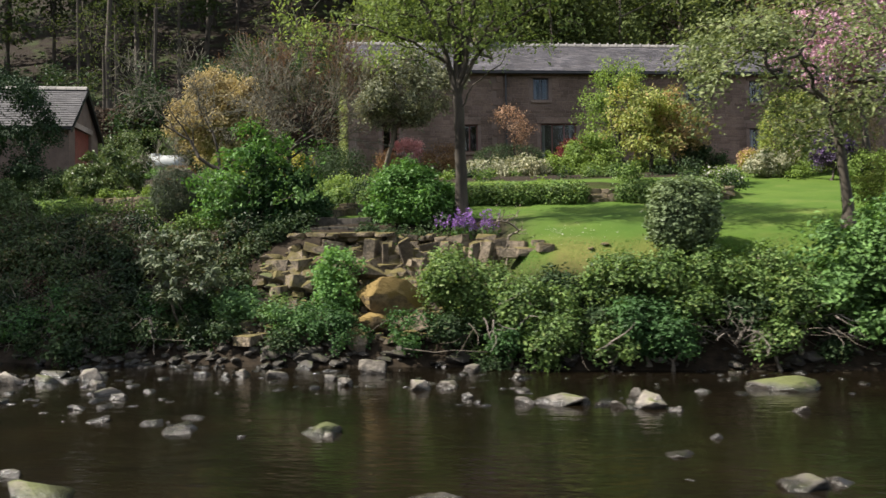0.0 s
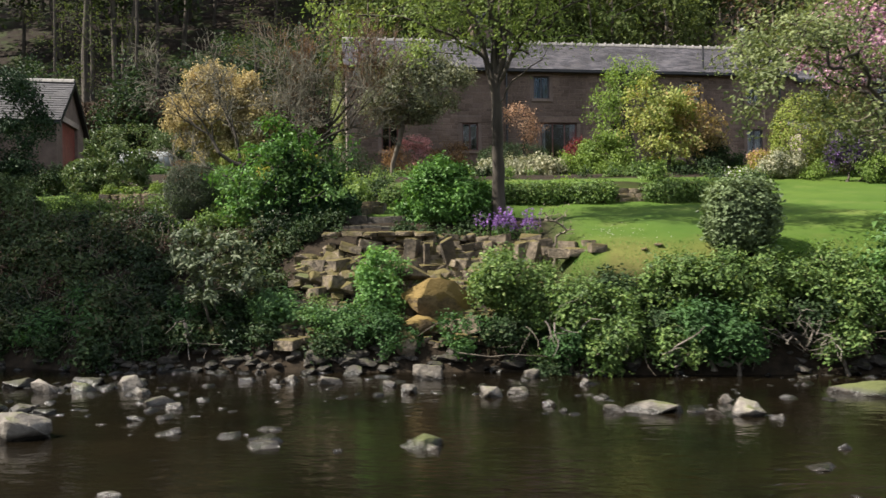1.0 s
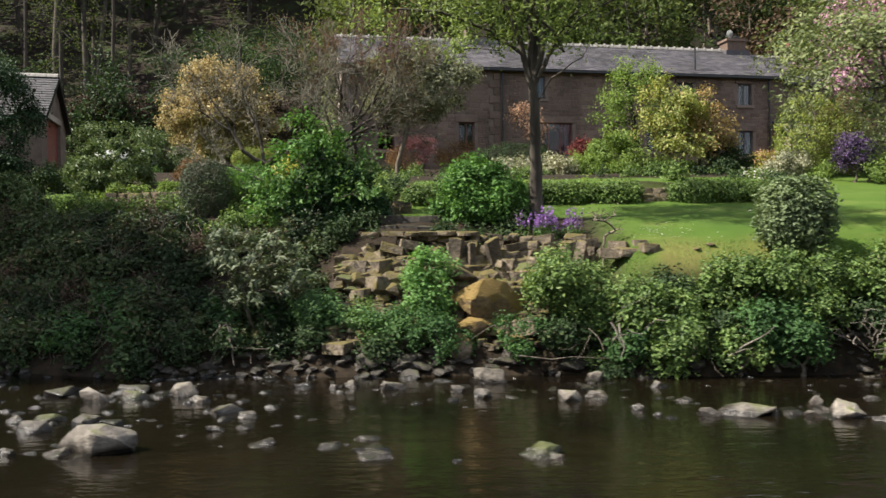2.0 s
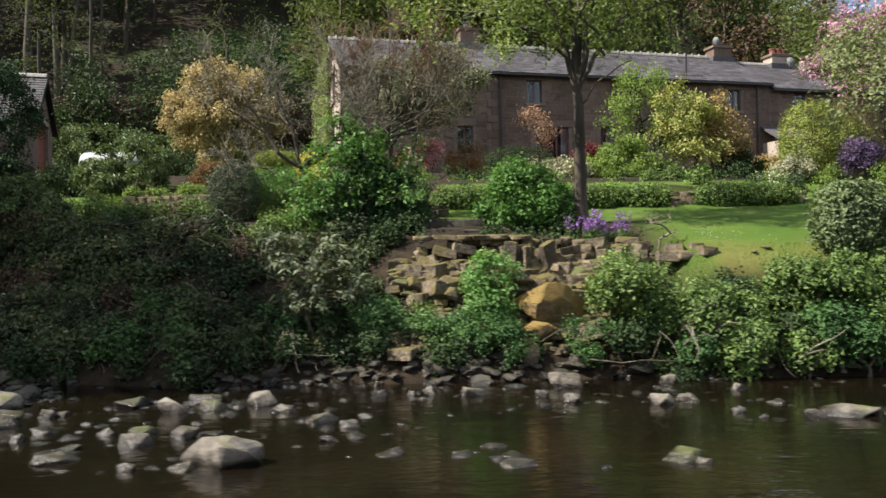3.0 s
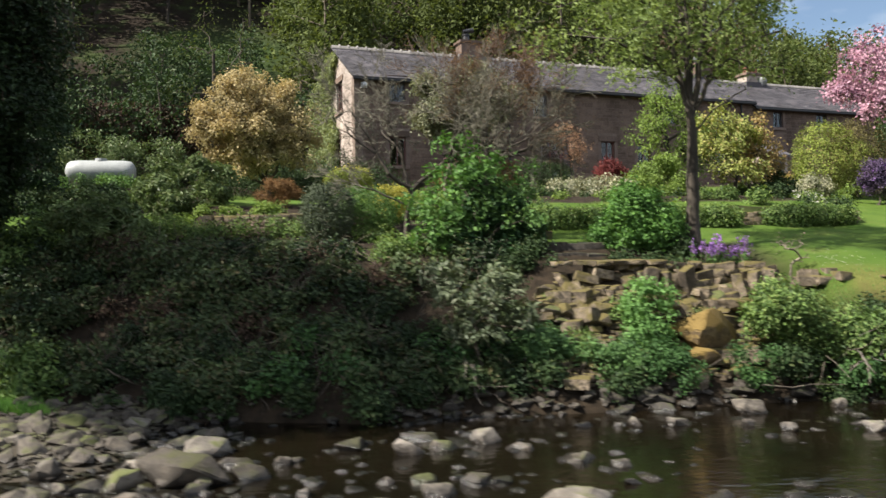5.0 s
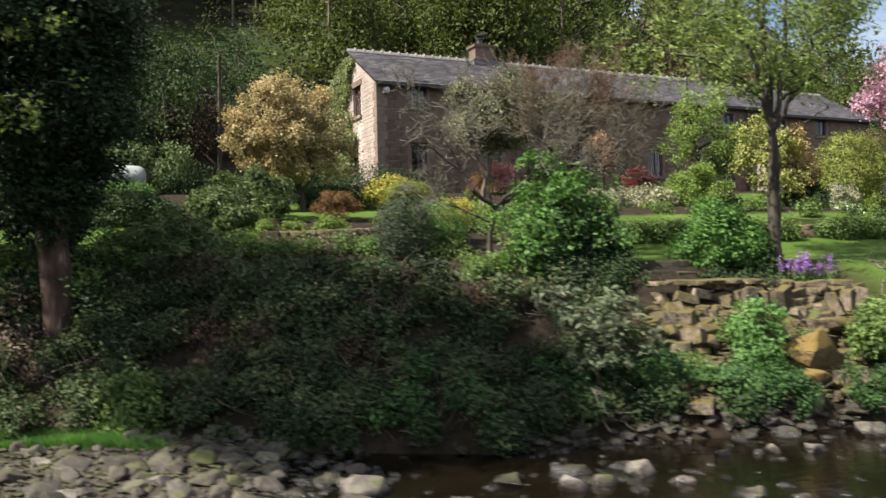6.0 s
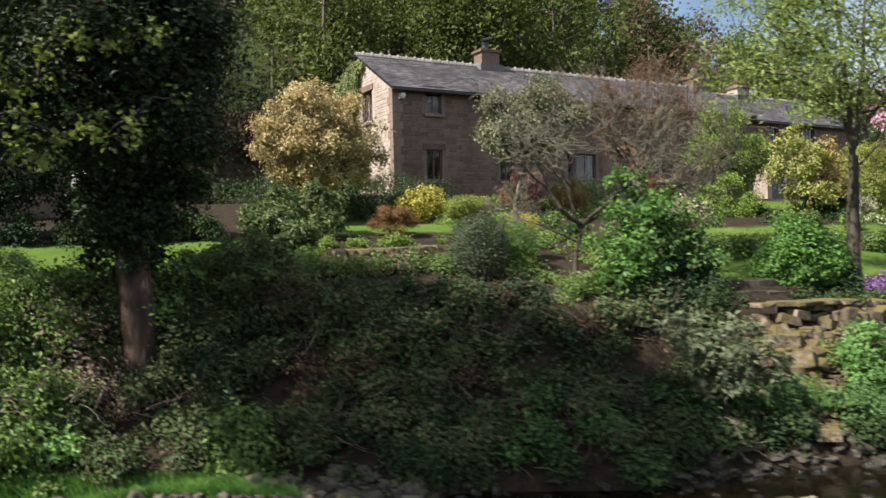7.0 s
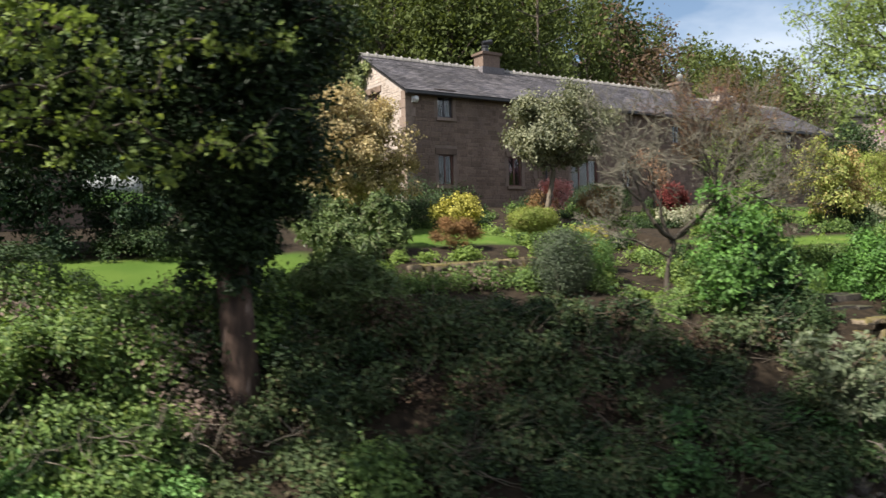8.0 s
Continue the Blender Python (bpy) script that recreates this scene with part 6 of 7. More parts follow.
cover("leaf_litter", "dry brown leaf litter round the foot of the tree", "dead plants", strip(-17.4, -14.6, 16.9, 19.6), 500, 0.08, L_DRY, 0.09, 5, 0.09)
cover("border_plants", "fresh low plants beside the garden path", "plants", strip(-7.3, -4.6, 21.4, 30.0), 1600, 0.1, L_FRESH, 0.17, 6, 0.09)
cover("border_plants", "mixed low plants beside the garden path", "plants", strip(-7.6, -3.2, 20.9, 30.0), 2000, 0.1, L_BRAMBLE, 0.16, 6, 0.1)
# Bright leaves put where the sun falls low on the bank
cover("undergrowth", "fresh green nettles low on the sunny bank", "undergrowth", strip(-21, -14.4, 16.3, 17.3, clear_foot), 1000, 0.12, L_SPRING, 0.26, 6, 0.08)
cover("undergrowth", "bramble and dock leaves on the sunny bank", "undergrowth", strip(-21, -14.0, 16.3, 17.4, clear_foot), 1200, 0.13, L_BRAMBLE, 0.28, 6, 0.09)
# brambles on the right bank
def bank_bush(x, y, z, w, d, h, count, material, label="bramble bush hanging over the river bank", size=0.09):
    blobs = [(x, y, z, w, d, h)]
    for _ in range(3):
        blobs.append((x + rng.uniform(-0.8, 0.8) * w, y + rng.uniform(-0.5, 0.3) * d, z + rng.uniform(-0.7, 0.45) * h, w * 0.55, d * 0.6, h * 0.55))
    return bush("bramble_bush", label, "bush", blobs, count, size, material, 12, 0.08, rough=0.6, stems=40, group="brambles on the bank", lump=0.6, inner=0.1, bark=M_TWIG, scale=2.6)


for x, y, z, w, d, h, n, m in ((0.45, 16.85, 1.75, 0.62, 0.45, 0.5, 460, L_BRAMBLE), (1.0, 16.6, 1.3, 0.5, 0.4, 0.42, 330, L_BRAMBLE), (0.3, 16.55, 0.75, 0.35, 0.3, 0.3, 130, L_UNDER),
                               (1.75, 16.2, 1.1, 0.55, 0.42, 0.42, 380, L_BRAMBLE), (2.2, 15.95, 0.6, 0.34, 0.3, 0.45, 230, L_BRAMBLE), (2.75, 16.45, 1.25, 0.36, 0.3, 0.26, 150, L_BRAMBLE),
                               (3.45, 16.5, 1.62, 0.52, 0.4, 0.34, 330, L_BRAMBLE), (3.0, 16.2, 0.75, 0.4, 0.3, 0.26, 150, L_UNDER), (4.35, 16.55, 1.75, 0.5, 0.4, 0.3, 330, L_BRAMBLE),
                               (3.9, 15.85, 0.9, 0.5, 0.36, 0.38, 330, L_NETTLE), (5.25, 16.55, 1.75, 0.55, 0.4, 0.36, 360, L_BRAMBLE), (4.9, 16.1, 1.1, 0.4, 0.3, 0.26, 170, L_BRAMBLE),
                               (6.2, 16.6, 1.8, 0.5, 0.4, 0.4, 330, L_BRAMBLE), (5.75, 16.0, 1.05, 0.36, 0.25, 0.22, 110, L_UNDER), (6.6, 16.0, 1.15, 0.4, 0.3, 0.3, 170, L_BRAMBLE),
                               (2.1, 15.75, 0.42, 0.3, 0.2, 0.26, 130, L_BRAMBLE), (3.3, 15.75, 0.5, 0.35, 0.22, 0.24, 130, L_BRAMBLE), (4.4, 15.7, 0.55, 0.4, 0.22, 0.25, 140, L_NETTLE), (1.3, 15.95, 0.5, 0.3, 0.22, 0.24, 110, L_NETTLE), (6.3, 15.75, 0.6, 0.35, 0.22, 0.24, 110, L_BRAMBLE)):
    bank_bush(x, y, z, w, d, h, n, m)
bush("laurel_bush", "large dark green laurel bush on the bank", "bush", [(7.5, 16.3, 1.75, 0.75, 0.7, 0.85), (8.5, 16.2, 2.0, 1.0, 0.8, 1.0), (9.4, 16.3, 1.8, 0.9, 0.8, 0.95), (8.0, 15.9, 1.1, 0.6, 0.5, 0.5), (7.0, 16.6, 2.0, 0.4, 0.4, 0.4)], 2600, 0.125, L_HORNBEAM, 7, 0.1, rough=0.3)
bush("rhododendron", "straggling pale grey-green rhododendron leaning over the water", "bush", [(-5.85, 17.2, 2.25, 0.6, 0.5, 0.34), (-5.3, 16.9, 1.75, 0.5, 0.45, 0.32), (-6.2, 16.9, 1.62, 0.45, 0.4, 0.28), (-5.2, 17.3, 2.3, 0.4, 0.4, 0.26), (-5.7, 16.75, 1.3, 0.42, 0.35, 0.2), (-6.3, 17.6, 2.5, 0.4, 0.4, 0.22)], 250, 0.17, L_RHODO, 9, 0.03, shape=0.3, rough=0.4, stems=60, lump=0.42, bark=M_BARK_PALE, inner=0.1, radiate=0.5, wild=0.7)
bush("fern_clump", "green fern clump beside the rockery", "fern", [(-4.35, 17.5, 0.95, 0.6, 0.5, 0.45), (-3.7, 17.3, 0.75, 0.6, 0.45, 0.35)], 700, 0.14, L_FERN, 6, 0.09, shape=0.3, rough=0.3)
bush("bright_shrub", "fresh bright green shrub growing among the rocks", "bush", [(-2.3, 17.3, 1.75, 0.42, 0.35, 0.5), (-2.25, 17.2, 1.35, 0.4, 0.35, 0.4)], 520, 0.09, L_SPRING, 7, 0.07, rough=0.4)
bush("low_shrub", "grey-green low shrub above the water", "bush", [(-2.4, 16.75, 0.8, 0.6, 0.4, 0.4), (-2.0, 16.6, 0.55, 0.5, 0.35, 0.35), (-0.6, 16.3, 0.75, 0.5, 0.35, 0.35)], 800, 0.075, L_NETTLE, 7, 0.07, rough=0.35)
bush("low_shrub", "low green shrub on the rockery", "bush", [(-3.2, 16.9, 0.8, 0.6, 0.4, 0.3)], 420, 0.08, L_FERN, 7, 0.07, rough=0.35)


def brush(name, label, starts, length, count, material, thick=0.012, slant=(0, -0.5, -0.35)):
    """Dead branches in a tangle."""
    A, B, ra, rb = [], [], [], []
    for x, y, z in starts:
        for _ in range(count):
            p = np.array([x, y, z]) + rng.normal(0, 0.12, 3)
            d = unit(np.array(slant) + rng.normal(0, 0.6, 3))
            n, rad = int(rng.integers(3, 6)), thick * rng.uniform(0.5, 1.4)
            for k in range(n):
                q = p + d * length / n * rng.uniform(0.6, 1.3)
                A.append(p), B.append(q), ra.append(rad * (1 - 0.8 * k / n)), rb.append(rad * (1 - 0.8 * (k + 1) / n))
                p, d = q, unit(d + rng.normal(0, 0.25, 3))
    ob = new(name, sticks_mesh(name, np.array(A), np.array(B), np.array(ra), np.array(rb), material))
    return tagged(ob, label, "branches", kind="stuff")


for x, y, w, n in ((-18.7, 22.2, 1.0, 420), (-17.3, 22.3, 0.7, 300), (-20.3, 22.4, 1.1, 420), (-15.0, 22.5, 0.5, 200)):
    bank_bush(x, y, float(land(x, y)) + 0.4, w, 0.6, 0.5, n, L_BRAMBLE, "mounded bramble bush along the top of the bank", 0.11)
brush("dead_branches", "pale dead branches caught on the river bank", [(5.2, 15.65, 0.8), (5.5, 15.6, 0.95), (5.9, 15.6, 0.8), (5.7, 15.5, 0.6)], 0.42, 8, M_DEADWOOD, 0.009, (0.3, -0.2, -0.15))
brush("dead_branches", "pale dead branches hanging from the bank", [(7.0, 15.6, 0.95), (7.2, 15.55, 0.85)], 0.5, 6, M_DEADWOOD, 0.01, (0.7, -0.2, -0.3))
brush("dead_branches", "bare dead branch resting on the bank", [(3.1, 15.6, 0.38), (3.2, 15.55, 0.4)], 0.8, 2, M_DEADWOOD, 0.018, (0.9, -0.05, 0.4))
brush("dead_branches", "bare dead branch hanging from the brambles", [(1.05, 15.6, 0.8), (1.4, 15.6, 0.95)], 0.45, 4, M_DEADWOOD, 0.013, (0.5, -0.2, -0.3))
brush("dead_branches", "thin dead stems under the brambles", [(x, 15.95, 0.75) for x in np.linspace(0.6, 7.2, 14)], 0.7, 5, M_TWIG, 0.008, (0.1, -0.3, -0.3))
brush("exposed_roots", "whitish exposed roots under the rhododendron", [(-6.15, 16.5, 0.85), (-6.05, 16.5, 0.75)], 0.6, 5, M_DEADWOOD, 0.015, (0.05, -0.15, -1.6))
brush("dead_branches", "thin dead stems lying on the dark bank", [(x, 16.9 + 0.36 * max(0, -8 - x), 0.4) for x in np.linspace(-12.5, -4.8, 16)], 0.8, 4, M_TWIG, 0.008, (0.3, -0.3, 0.1))
brush("dead_branches", "dead twigs at the foot of the ivy-clad tree", [(-15.3, 20.6, 1.3), (-14.8, 20.3, 1.1), (-15.9, 20.5, 1.2)], 1.0, 9, M_TWIG, 0.012, (0.5, -0.4, -0.1))
brush("dead_branches", "thin pale dead stems among the brambles", [(x, 19.9, 1.7) for x in np.linspace(-20, -16.5, 8)], 0.8, 6, M_TWIG, 0.008, (0.2, -0.4, 0.3))
brush("dead_branches", "brown dead bramble stems tangled over the bank", [(x, y, float(land(x, y)) + 0.35) for x, y in strip(-13.5, -4.8, 16.8, 20.3)(90)], 0.9, 4, M_BARK_PALE, 0.007, (0.3, -0.4, 0.2))
brush("driftwood", "long pale stick lying at the water's edge", [(-0.4, 15.95, 0.5)], 1.7, 1, M_TWIG, 0.014, (1.0, -0.2, -0.28))

# ---- garden shrubs ----
G = lambda x, y: float(land(x, y))
bush("laurel_bush", "rounded bright green laurel bush above the wall", "bush", [(-1.15, 20.5, 3.5, 0.8, 0.8, 0.72), (-0.7, 20.5, 3.35, 0.7, 0.75, 0.6), (-1.6, 20.5, 3.3, 0.5, 0.6, 0.55)], 2300, 0.105, L_LAUREL, 7, 0.09, rough=0.14, inner=0.3)
# Dense core in dark leaves that stand in for its shade
bush("hornbeam_bush", "dense dark green bush beside the stone wall", "bush", [(-4.45, 20.9, 2.95, 1.0, 0.9, 0.35), (-4.4, 20.9, 3.45, 0.95, 0.8, 0.3), (-5.2, 20.6, 3.2, 0.7, 0.6, 0.25), (-4.5, 20.9, 3.95, 0.85, 0.7, 0.22), (-4.75, 20.9, 4.4, 0.7, 0.6, 0.17), (-4.9, 20.9, 4.75, 0.45, 0.45, 0.12)], 1700, 0.12, L_HORNBEAM_SHADE, 7, 0.075, rough=0.42, inner=0.2, lump=0.4, droop=0.3, stems=30)
bush("hornbeam_bush", "open tiers of broad green leaves on bare stems", "bush", [(-5.55, 20.3, 3.35, 0.8, 0.4, 0.12), (-5.8, 20.3, 3.8, 0.65, 0.45, 0.1), (-4.7, 20.3, 4.1, 0.8, 0.4, 0.1), (-4.9, 20.6, 4.45, 0.8, 0.5, 0.1), (-3.9, 20.8, 4.3, 0.5, 0.5, 0.1), (-4.2, 20.2, 3.7, 0.6, 0.3, 0.08)], 420, 0.125, L_HORNBEAM, 7, 0.075, rough=0.42, inner=0.2, lump=0.42, droop=0.3, stems=60)
bush("hazel_shrub", "open shrub with sprays of fresh light green leaves", "bush", [(-5.15, 20.8, 4.75, 0.75, 0.6, 0.13), (-4.2, 21.0, 4.75, 0.6, 0.5, 0.12), (-6.05, 20.4, 4.15, 0.6, 0.5, 0.13), (-4.75, 20.9, 5.15, 0.6, 0.5, 0.13), (-5.5, 20.1, 3.55, 0.8, 0.3, 0.12), (-5.1, 20.1, 4.0, 0.8, 0.3, 0.1), (-6.1, 20.2, 3.3, 0.5, 0.4, 0.12), (-5.3, 20.9, 5.55, 0.45, 0.4, 0.12), (-3.7, 20.9, 5.0, 0.4, 0.4, 0.1)], 330, 0.12, L_LAUREL, 8, 0.09, rough=0.45, inner=0.15, stems=110, lump=0.45, droop=0.2)
bush("topiary", "clipped rounded cube of leafy shrub on the lawn", "bush", [(4.83, 17.0, 3.0, 0.6, 0.56, 0.56), (4.83, 17.0, 2.7, 0.46, 0.46, 0.42)], 1900, 0.09, L_TOPIARY, 6, 0.05, power=4.4, rough=0.09, inner=0.25)
bush("hedge", "clipped dark hedge on the lower lawn", "hedge", [(-20.0, 24.6, 4.0, 1.0, 0.7, 0.7)], 1100, 0.08, L_UNDER, 7, 0.06, power=3.5, rough=0.06)
bush("box_ball", "small dark clipped ball on the lawn", "bush", [(-18.65, 24.4, 3.85, 0.36, 0.36, 0.33)], 500, 0.05, L_UNDER, 7, 0.045, rough=0.05, power=2.05)
bush("dark_shrub", "low dark bed of evergreens on the lawn", "bush", [(-17.3, 28.6, 4.55, 1.3, 0.8, 0.4), (-15.4, 29.0, 4.7, 1.3, 0.8, 0.45)], 1300, 0.09, L_UNDER, 7, 0.08, rough=0.2)
bush("hedge", "dark clipped hedge in front of the gable", "hedge", [(-8.6, 33.2, 5.4, 1.6, 0.5, 0.5)], 1200, 0.07, L_UNDER, 7, 0.06, power=3.5, rough=0.08)
bush("box_ball", "clipped grey-green box ball", "bush", [(-8.35, 22.9, 4.05, 0.62, 0.6, 0.72)], 2000, 0.05, L_BOX, 7, 0.05, power=2.6, rough=0.06)
bush("clipped_shrub", "clipped dark green shrub behind the box ball", "bush", [(-7.4, 23.8, 4.05, 0.85, 0.75, 0.65)], 1500, 0.055, L_HORNBEAM, 7, 0.05, power=2.6, rough=0.08)
bush("topiary", "cushion of clipped yellow-green hedge with a domed top", "bush", [(-7.62, 25.5, 5.1, 0.62, 0.55, 0.27)], 1500, 0.05, L_OLIVE, 7, 0.045, power=2.6, rough=0.05)
bush("russet_bush", "low rounded russet-brown clipped bush", "bush", [(-9.68, 26.06, 4.82, 0.56, 0.5, 0.3)], 1200, 0.045, L_RUSSET, 7, 0.05, rough=0.08)
bush("yellow_bush", "bright yellow-leaved bush by the house", "bush", [(-7.14, 31.3, 5.6, 0.62, 0.6, 0.45)], 800, 0.1, L_YELLOW, 6, 0.08, rough=0.25)
bush("yellow_bush", "yellow-green shrub beside the clipped box", "bush", [(-6.5, 24.6, 4.4, 0.4, 0.4, 0.36)], 380, 0.08, L_YELLOW, 6, 0.07, rough=0.3)
bush("rhododendron", "dense green rhododendron in the garden", "bush", [(-12.3, 26.2, 4.9, 1.2, 1.0, 0.8), (-11.6, 26.0, 4.6, 0.65, 0.8, 0.5)], 1000, 0.17, L_RHODO_GREEN, 9, 0.04, shape=0.35, rough=0.2, radiate=0.5)
bush("rhododendron", "tall glossy rhododendron above the bank", "bush", [(-13.7, 22.5, 4.0, 0.75, 0.65, 0.45), (-13.2, 22.4, 3.5, 0.8, 0.7, 0.5), (-12.7, 22.3, 3.1, 0.6, 0.6, 0.35), (-14.0, 22.4, 3.3, 0.55, 0.6, 0.4)], 900, 0.17, L_RHODO_GREEN, 9, 0.04, shape=0.35, rough=0.25, radiate=0.5)
bush("rhododendron", "broad rhododendron in front of the old wall", "bush", [(-19.5, 44.8, 8.2, 2.3, 1.0, 1.25), (-16.4, 44.8, 8.0, 2.0, 1.0, 1.1), (-22.3, 44.8, 7.8, 1.4, 1.0, 1.0)], 1700, 0.18, L_RHODO_GREEN, 6, 0.13, shape=0.4, rough=0.2)
bush("holly_bush", "dark evergreen bush near the garage", "bush", [(-17.6, 29.5, 6.9, 1.15, 1.1, 2.6), (-18.2, 29.0, 5.3, 1.4, 1.2, 1.4)], 1900, 0.13, L_CONIFER, 7, 0.1, rough=0.25)
bush("holly_bush", "tall dark evergreen screening the garage", "bush", [(-20.9, 29.5, 6.9, 1.7, 1.3, 2.9), (-22.8, 29.8, 6.6, 1.8, 1.3, 2.8), (-21.4, 31.0, 5.6, 1.2, 1.2, 1.2)], 1700, 0.16, L_CONIFER, 7, 0.12, rough=0.25)
bush("holly_bush", "tall dark evergreen beside the garage", "bush", [(-21.2, 30.2, 6.8, 0.95, 0.9, 2.3), (-20.9, 30.0, 5.4, 1.1, 0.9, 1.2)], 1200, 0.14, L_CONIFER, 7, 0.1, rough=0.3)
bush("dark_shrub", "dark glossy evergreen above the bank", "bush", [(-16.2, 29.4, 4.7, 1.3, 0.8, 0.5)], 800, 0.1, L_RHODO_GREEN, 7, 0.09, rough=0.25)
bush("green_shrub", "low green shrub in front of the fuel tank", "bush", [(-18.9, 41.1, 6.3, 1.2, 0.5, 0.42), (-17.3, 41.1, 6.3, 1.2, 0.5, 0.42)], 900, 0.11, L_HORNBEAM, 6, 0.09, rough=0.15)
bush("coral_bush", "small bush of coral pink young leaves", "bush", [(-2.8, 32.2, 6.45, 0.5, 0.45, 0.18), (-2.6, 32.2, 6.25, 0.3, 0.3, 0.2), (-2.75, 32.2, 5.9, 0.2, 0.2, 0.25)], 300, 0.11, L_PINK, 6, 0.07, rough=0.4, stems=30)
bush("copper_shrub", "straggly copper-leaved shrub by the house", "bush", [(-1.5, 31.6, 5.8, 0.7, 0.6, 0.5), (-3.6, 32.0, 5.8, 0.5, 0.5, 0.4)], 800, 0.07, L_RUSSET, 6, 0.1, rough=0.35)
bush("clipped_shrub", "low dark clipped hedge by the house wall", "bush", [(1.0, 35.2, 6.1, 1.4, 0.6, 0.6)], 1400, 0.06, L_UNDER, 7, 0.06, power=3.0, rough=0.06)
bush("maple_bush", "dark red maple bush beside the glazed door", "bush", [(3.75, 34.0, 6.1, 0.55, 0.5, 0.55)], 800, 0.09, L_RED, 6, 0.09, rough=0.25)
bush("bright_shrub", "bright green leafy shrub in the upper garden", "bush", [(4.2, 30.0, 5.4, 1.0, 0.8, 0.8), (3.0, 29.6, 5.0, 0.8, 0.7, 0.5)], 1700, 0.11, L_FRESH, 7, 0.1, rough=0.25)
bush("green_shrub", "mixed green shrub in the terrace border", "bush", [(1.6, 29.2, 4.95, 0.8, 0.7, 0.5), (0.4, 29.5, 5.0, 0.8, 0.7, 0.5)], 1000, 0.1, L_VARIEG, 6, 0.09, rough=0.3)
bush("green_shrub", "spreading green shrub on the terrace", "bush", [(6.2, 26.2, 4.25, 1.1, 0.8, 0.38), (4.9, 26.4, 4.3, 0.8, 0.7, 0.32)], 1100, 0.085, L_BRAMBLE, 7, 0.08, rough=0.25)
bush("dark_shrub", "dark bronze-green shrub in the border", "bush", [(7.6, 28.6, 5.0, 0.85, 0.7, 0.75)], 900, 0.09, L_UNDER, 7, 0.09, rough=0.25)
for x0, x1, y0 in ((-2.9, -1.2, 24.1), (-1.2, 0.5, 24.1), (0.5, 2.0, 24.1), (2.0, 3.3, 24.1), (4.5, 5.6, 24.1), (5.6, 7.0, 24.1)):
    bush("hedge", "low clipped green hedge along the terrace wall", "hedge", [((x0 + x1) / 2, y0 - 0.45, G((x0 + x1) / 2, y0 - 0.6) + 0.24, (x1 - x0) / 2 + 0.12, 0.34, 0.3)], 800, 0.085, L_BRAMBLE, 6, 0.07, power=3.2, rough=0.22, scale=2.6, group="hedge along the terrace")
bush("dome_bush", "large domed golden-green clipped bush", "bush", [(11.5, 31.0, 6.4, 1.1, 1.1, 1.35), (12.4, 30.8, 6.1, 0.9, 0.9, 1.0), (11.2, 30.7, 5.9, 0.9, 0.9, 0.9)], 2000, 0.085, L_OLIVE, 7, 0.08, power=2.4, rough=0.1)
bush("dome_bush", "olive brown twiggy domed bush", "bush", [(13.2, 31.3, 6.4, 1.3, 1.1, 1.5)], 1700, 0.07, L_BRONZE, 7, 0.08, power=2.2, rough=0.15, stems=60)
bush("variegated_bush", "rounded cream-edged bush at the lawn edge", "bush", [(10.4, 30.3, 5.1, 0.85, 0.6, 0.55)], 1100, 0.09, L_VARIEG, 6, 0.07, rough=0.15)
bush("purple_bush", "rounded dusky purple-leaved bush", "bush", [(11.9, 28.5, 5.4, 0.55, 0.55, 0.6)], 900, 0.08, L_PURPLELEAF, 7, 0.08, rough=0.2, flowers=L_PURPLE, flower_share=0.04)
bush("orange_bush", "small orange-flowered shrub near the porch", "bush", [(10.35, 32.2, 5.45, 0.5, 0.5, 0.35)], 500, 0.08, L_YELLOW, 6, 0.07, rough=0.2, flowers=L_ORANGE, flower_share=0.5, flower_size=0.09)
bush("green_shrub", "low green border plants beside the lawn", "bush", [(11.6, 29.2, 4.75, 1.0, 0.5, 0.35), (13.0, 28.0, 4.8, 1.0, 0.6, 0.45)], 1000, 0.08, L_FRESH, 6, 0.08, rough=0.3)
bush("green_shrub", "olive brown shrub near the cherry tree", "bush", [(9.9, 19.5, 3.6, 0.8, 0.7, 0.6)], 900, 0.07, L_OLIVE, 6, 0.08, rough=0.2)
bush("green_shrub", "upright bright green hedge shrub", "bush", [(12.6, 22.5, 5.2, 0.9, 0.9, 1.6)], 2200, 0.08, L_FRESH, 7, 0.08, rough=0.15)
bush("flower_clump", "clump of white and lilac flowers at the lawn edge", "flowers", [(7.9, 27.0, 4.35, 0.7, 0.4, 0.3)], 300, 0.08, L_FRESH, 6, 0.07, flowers=L_WHITEFL, flower_share=0.3, flower_size=0.07)
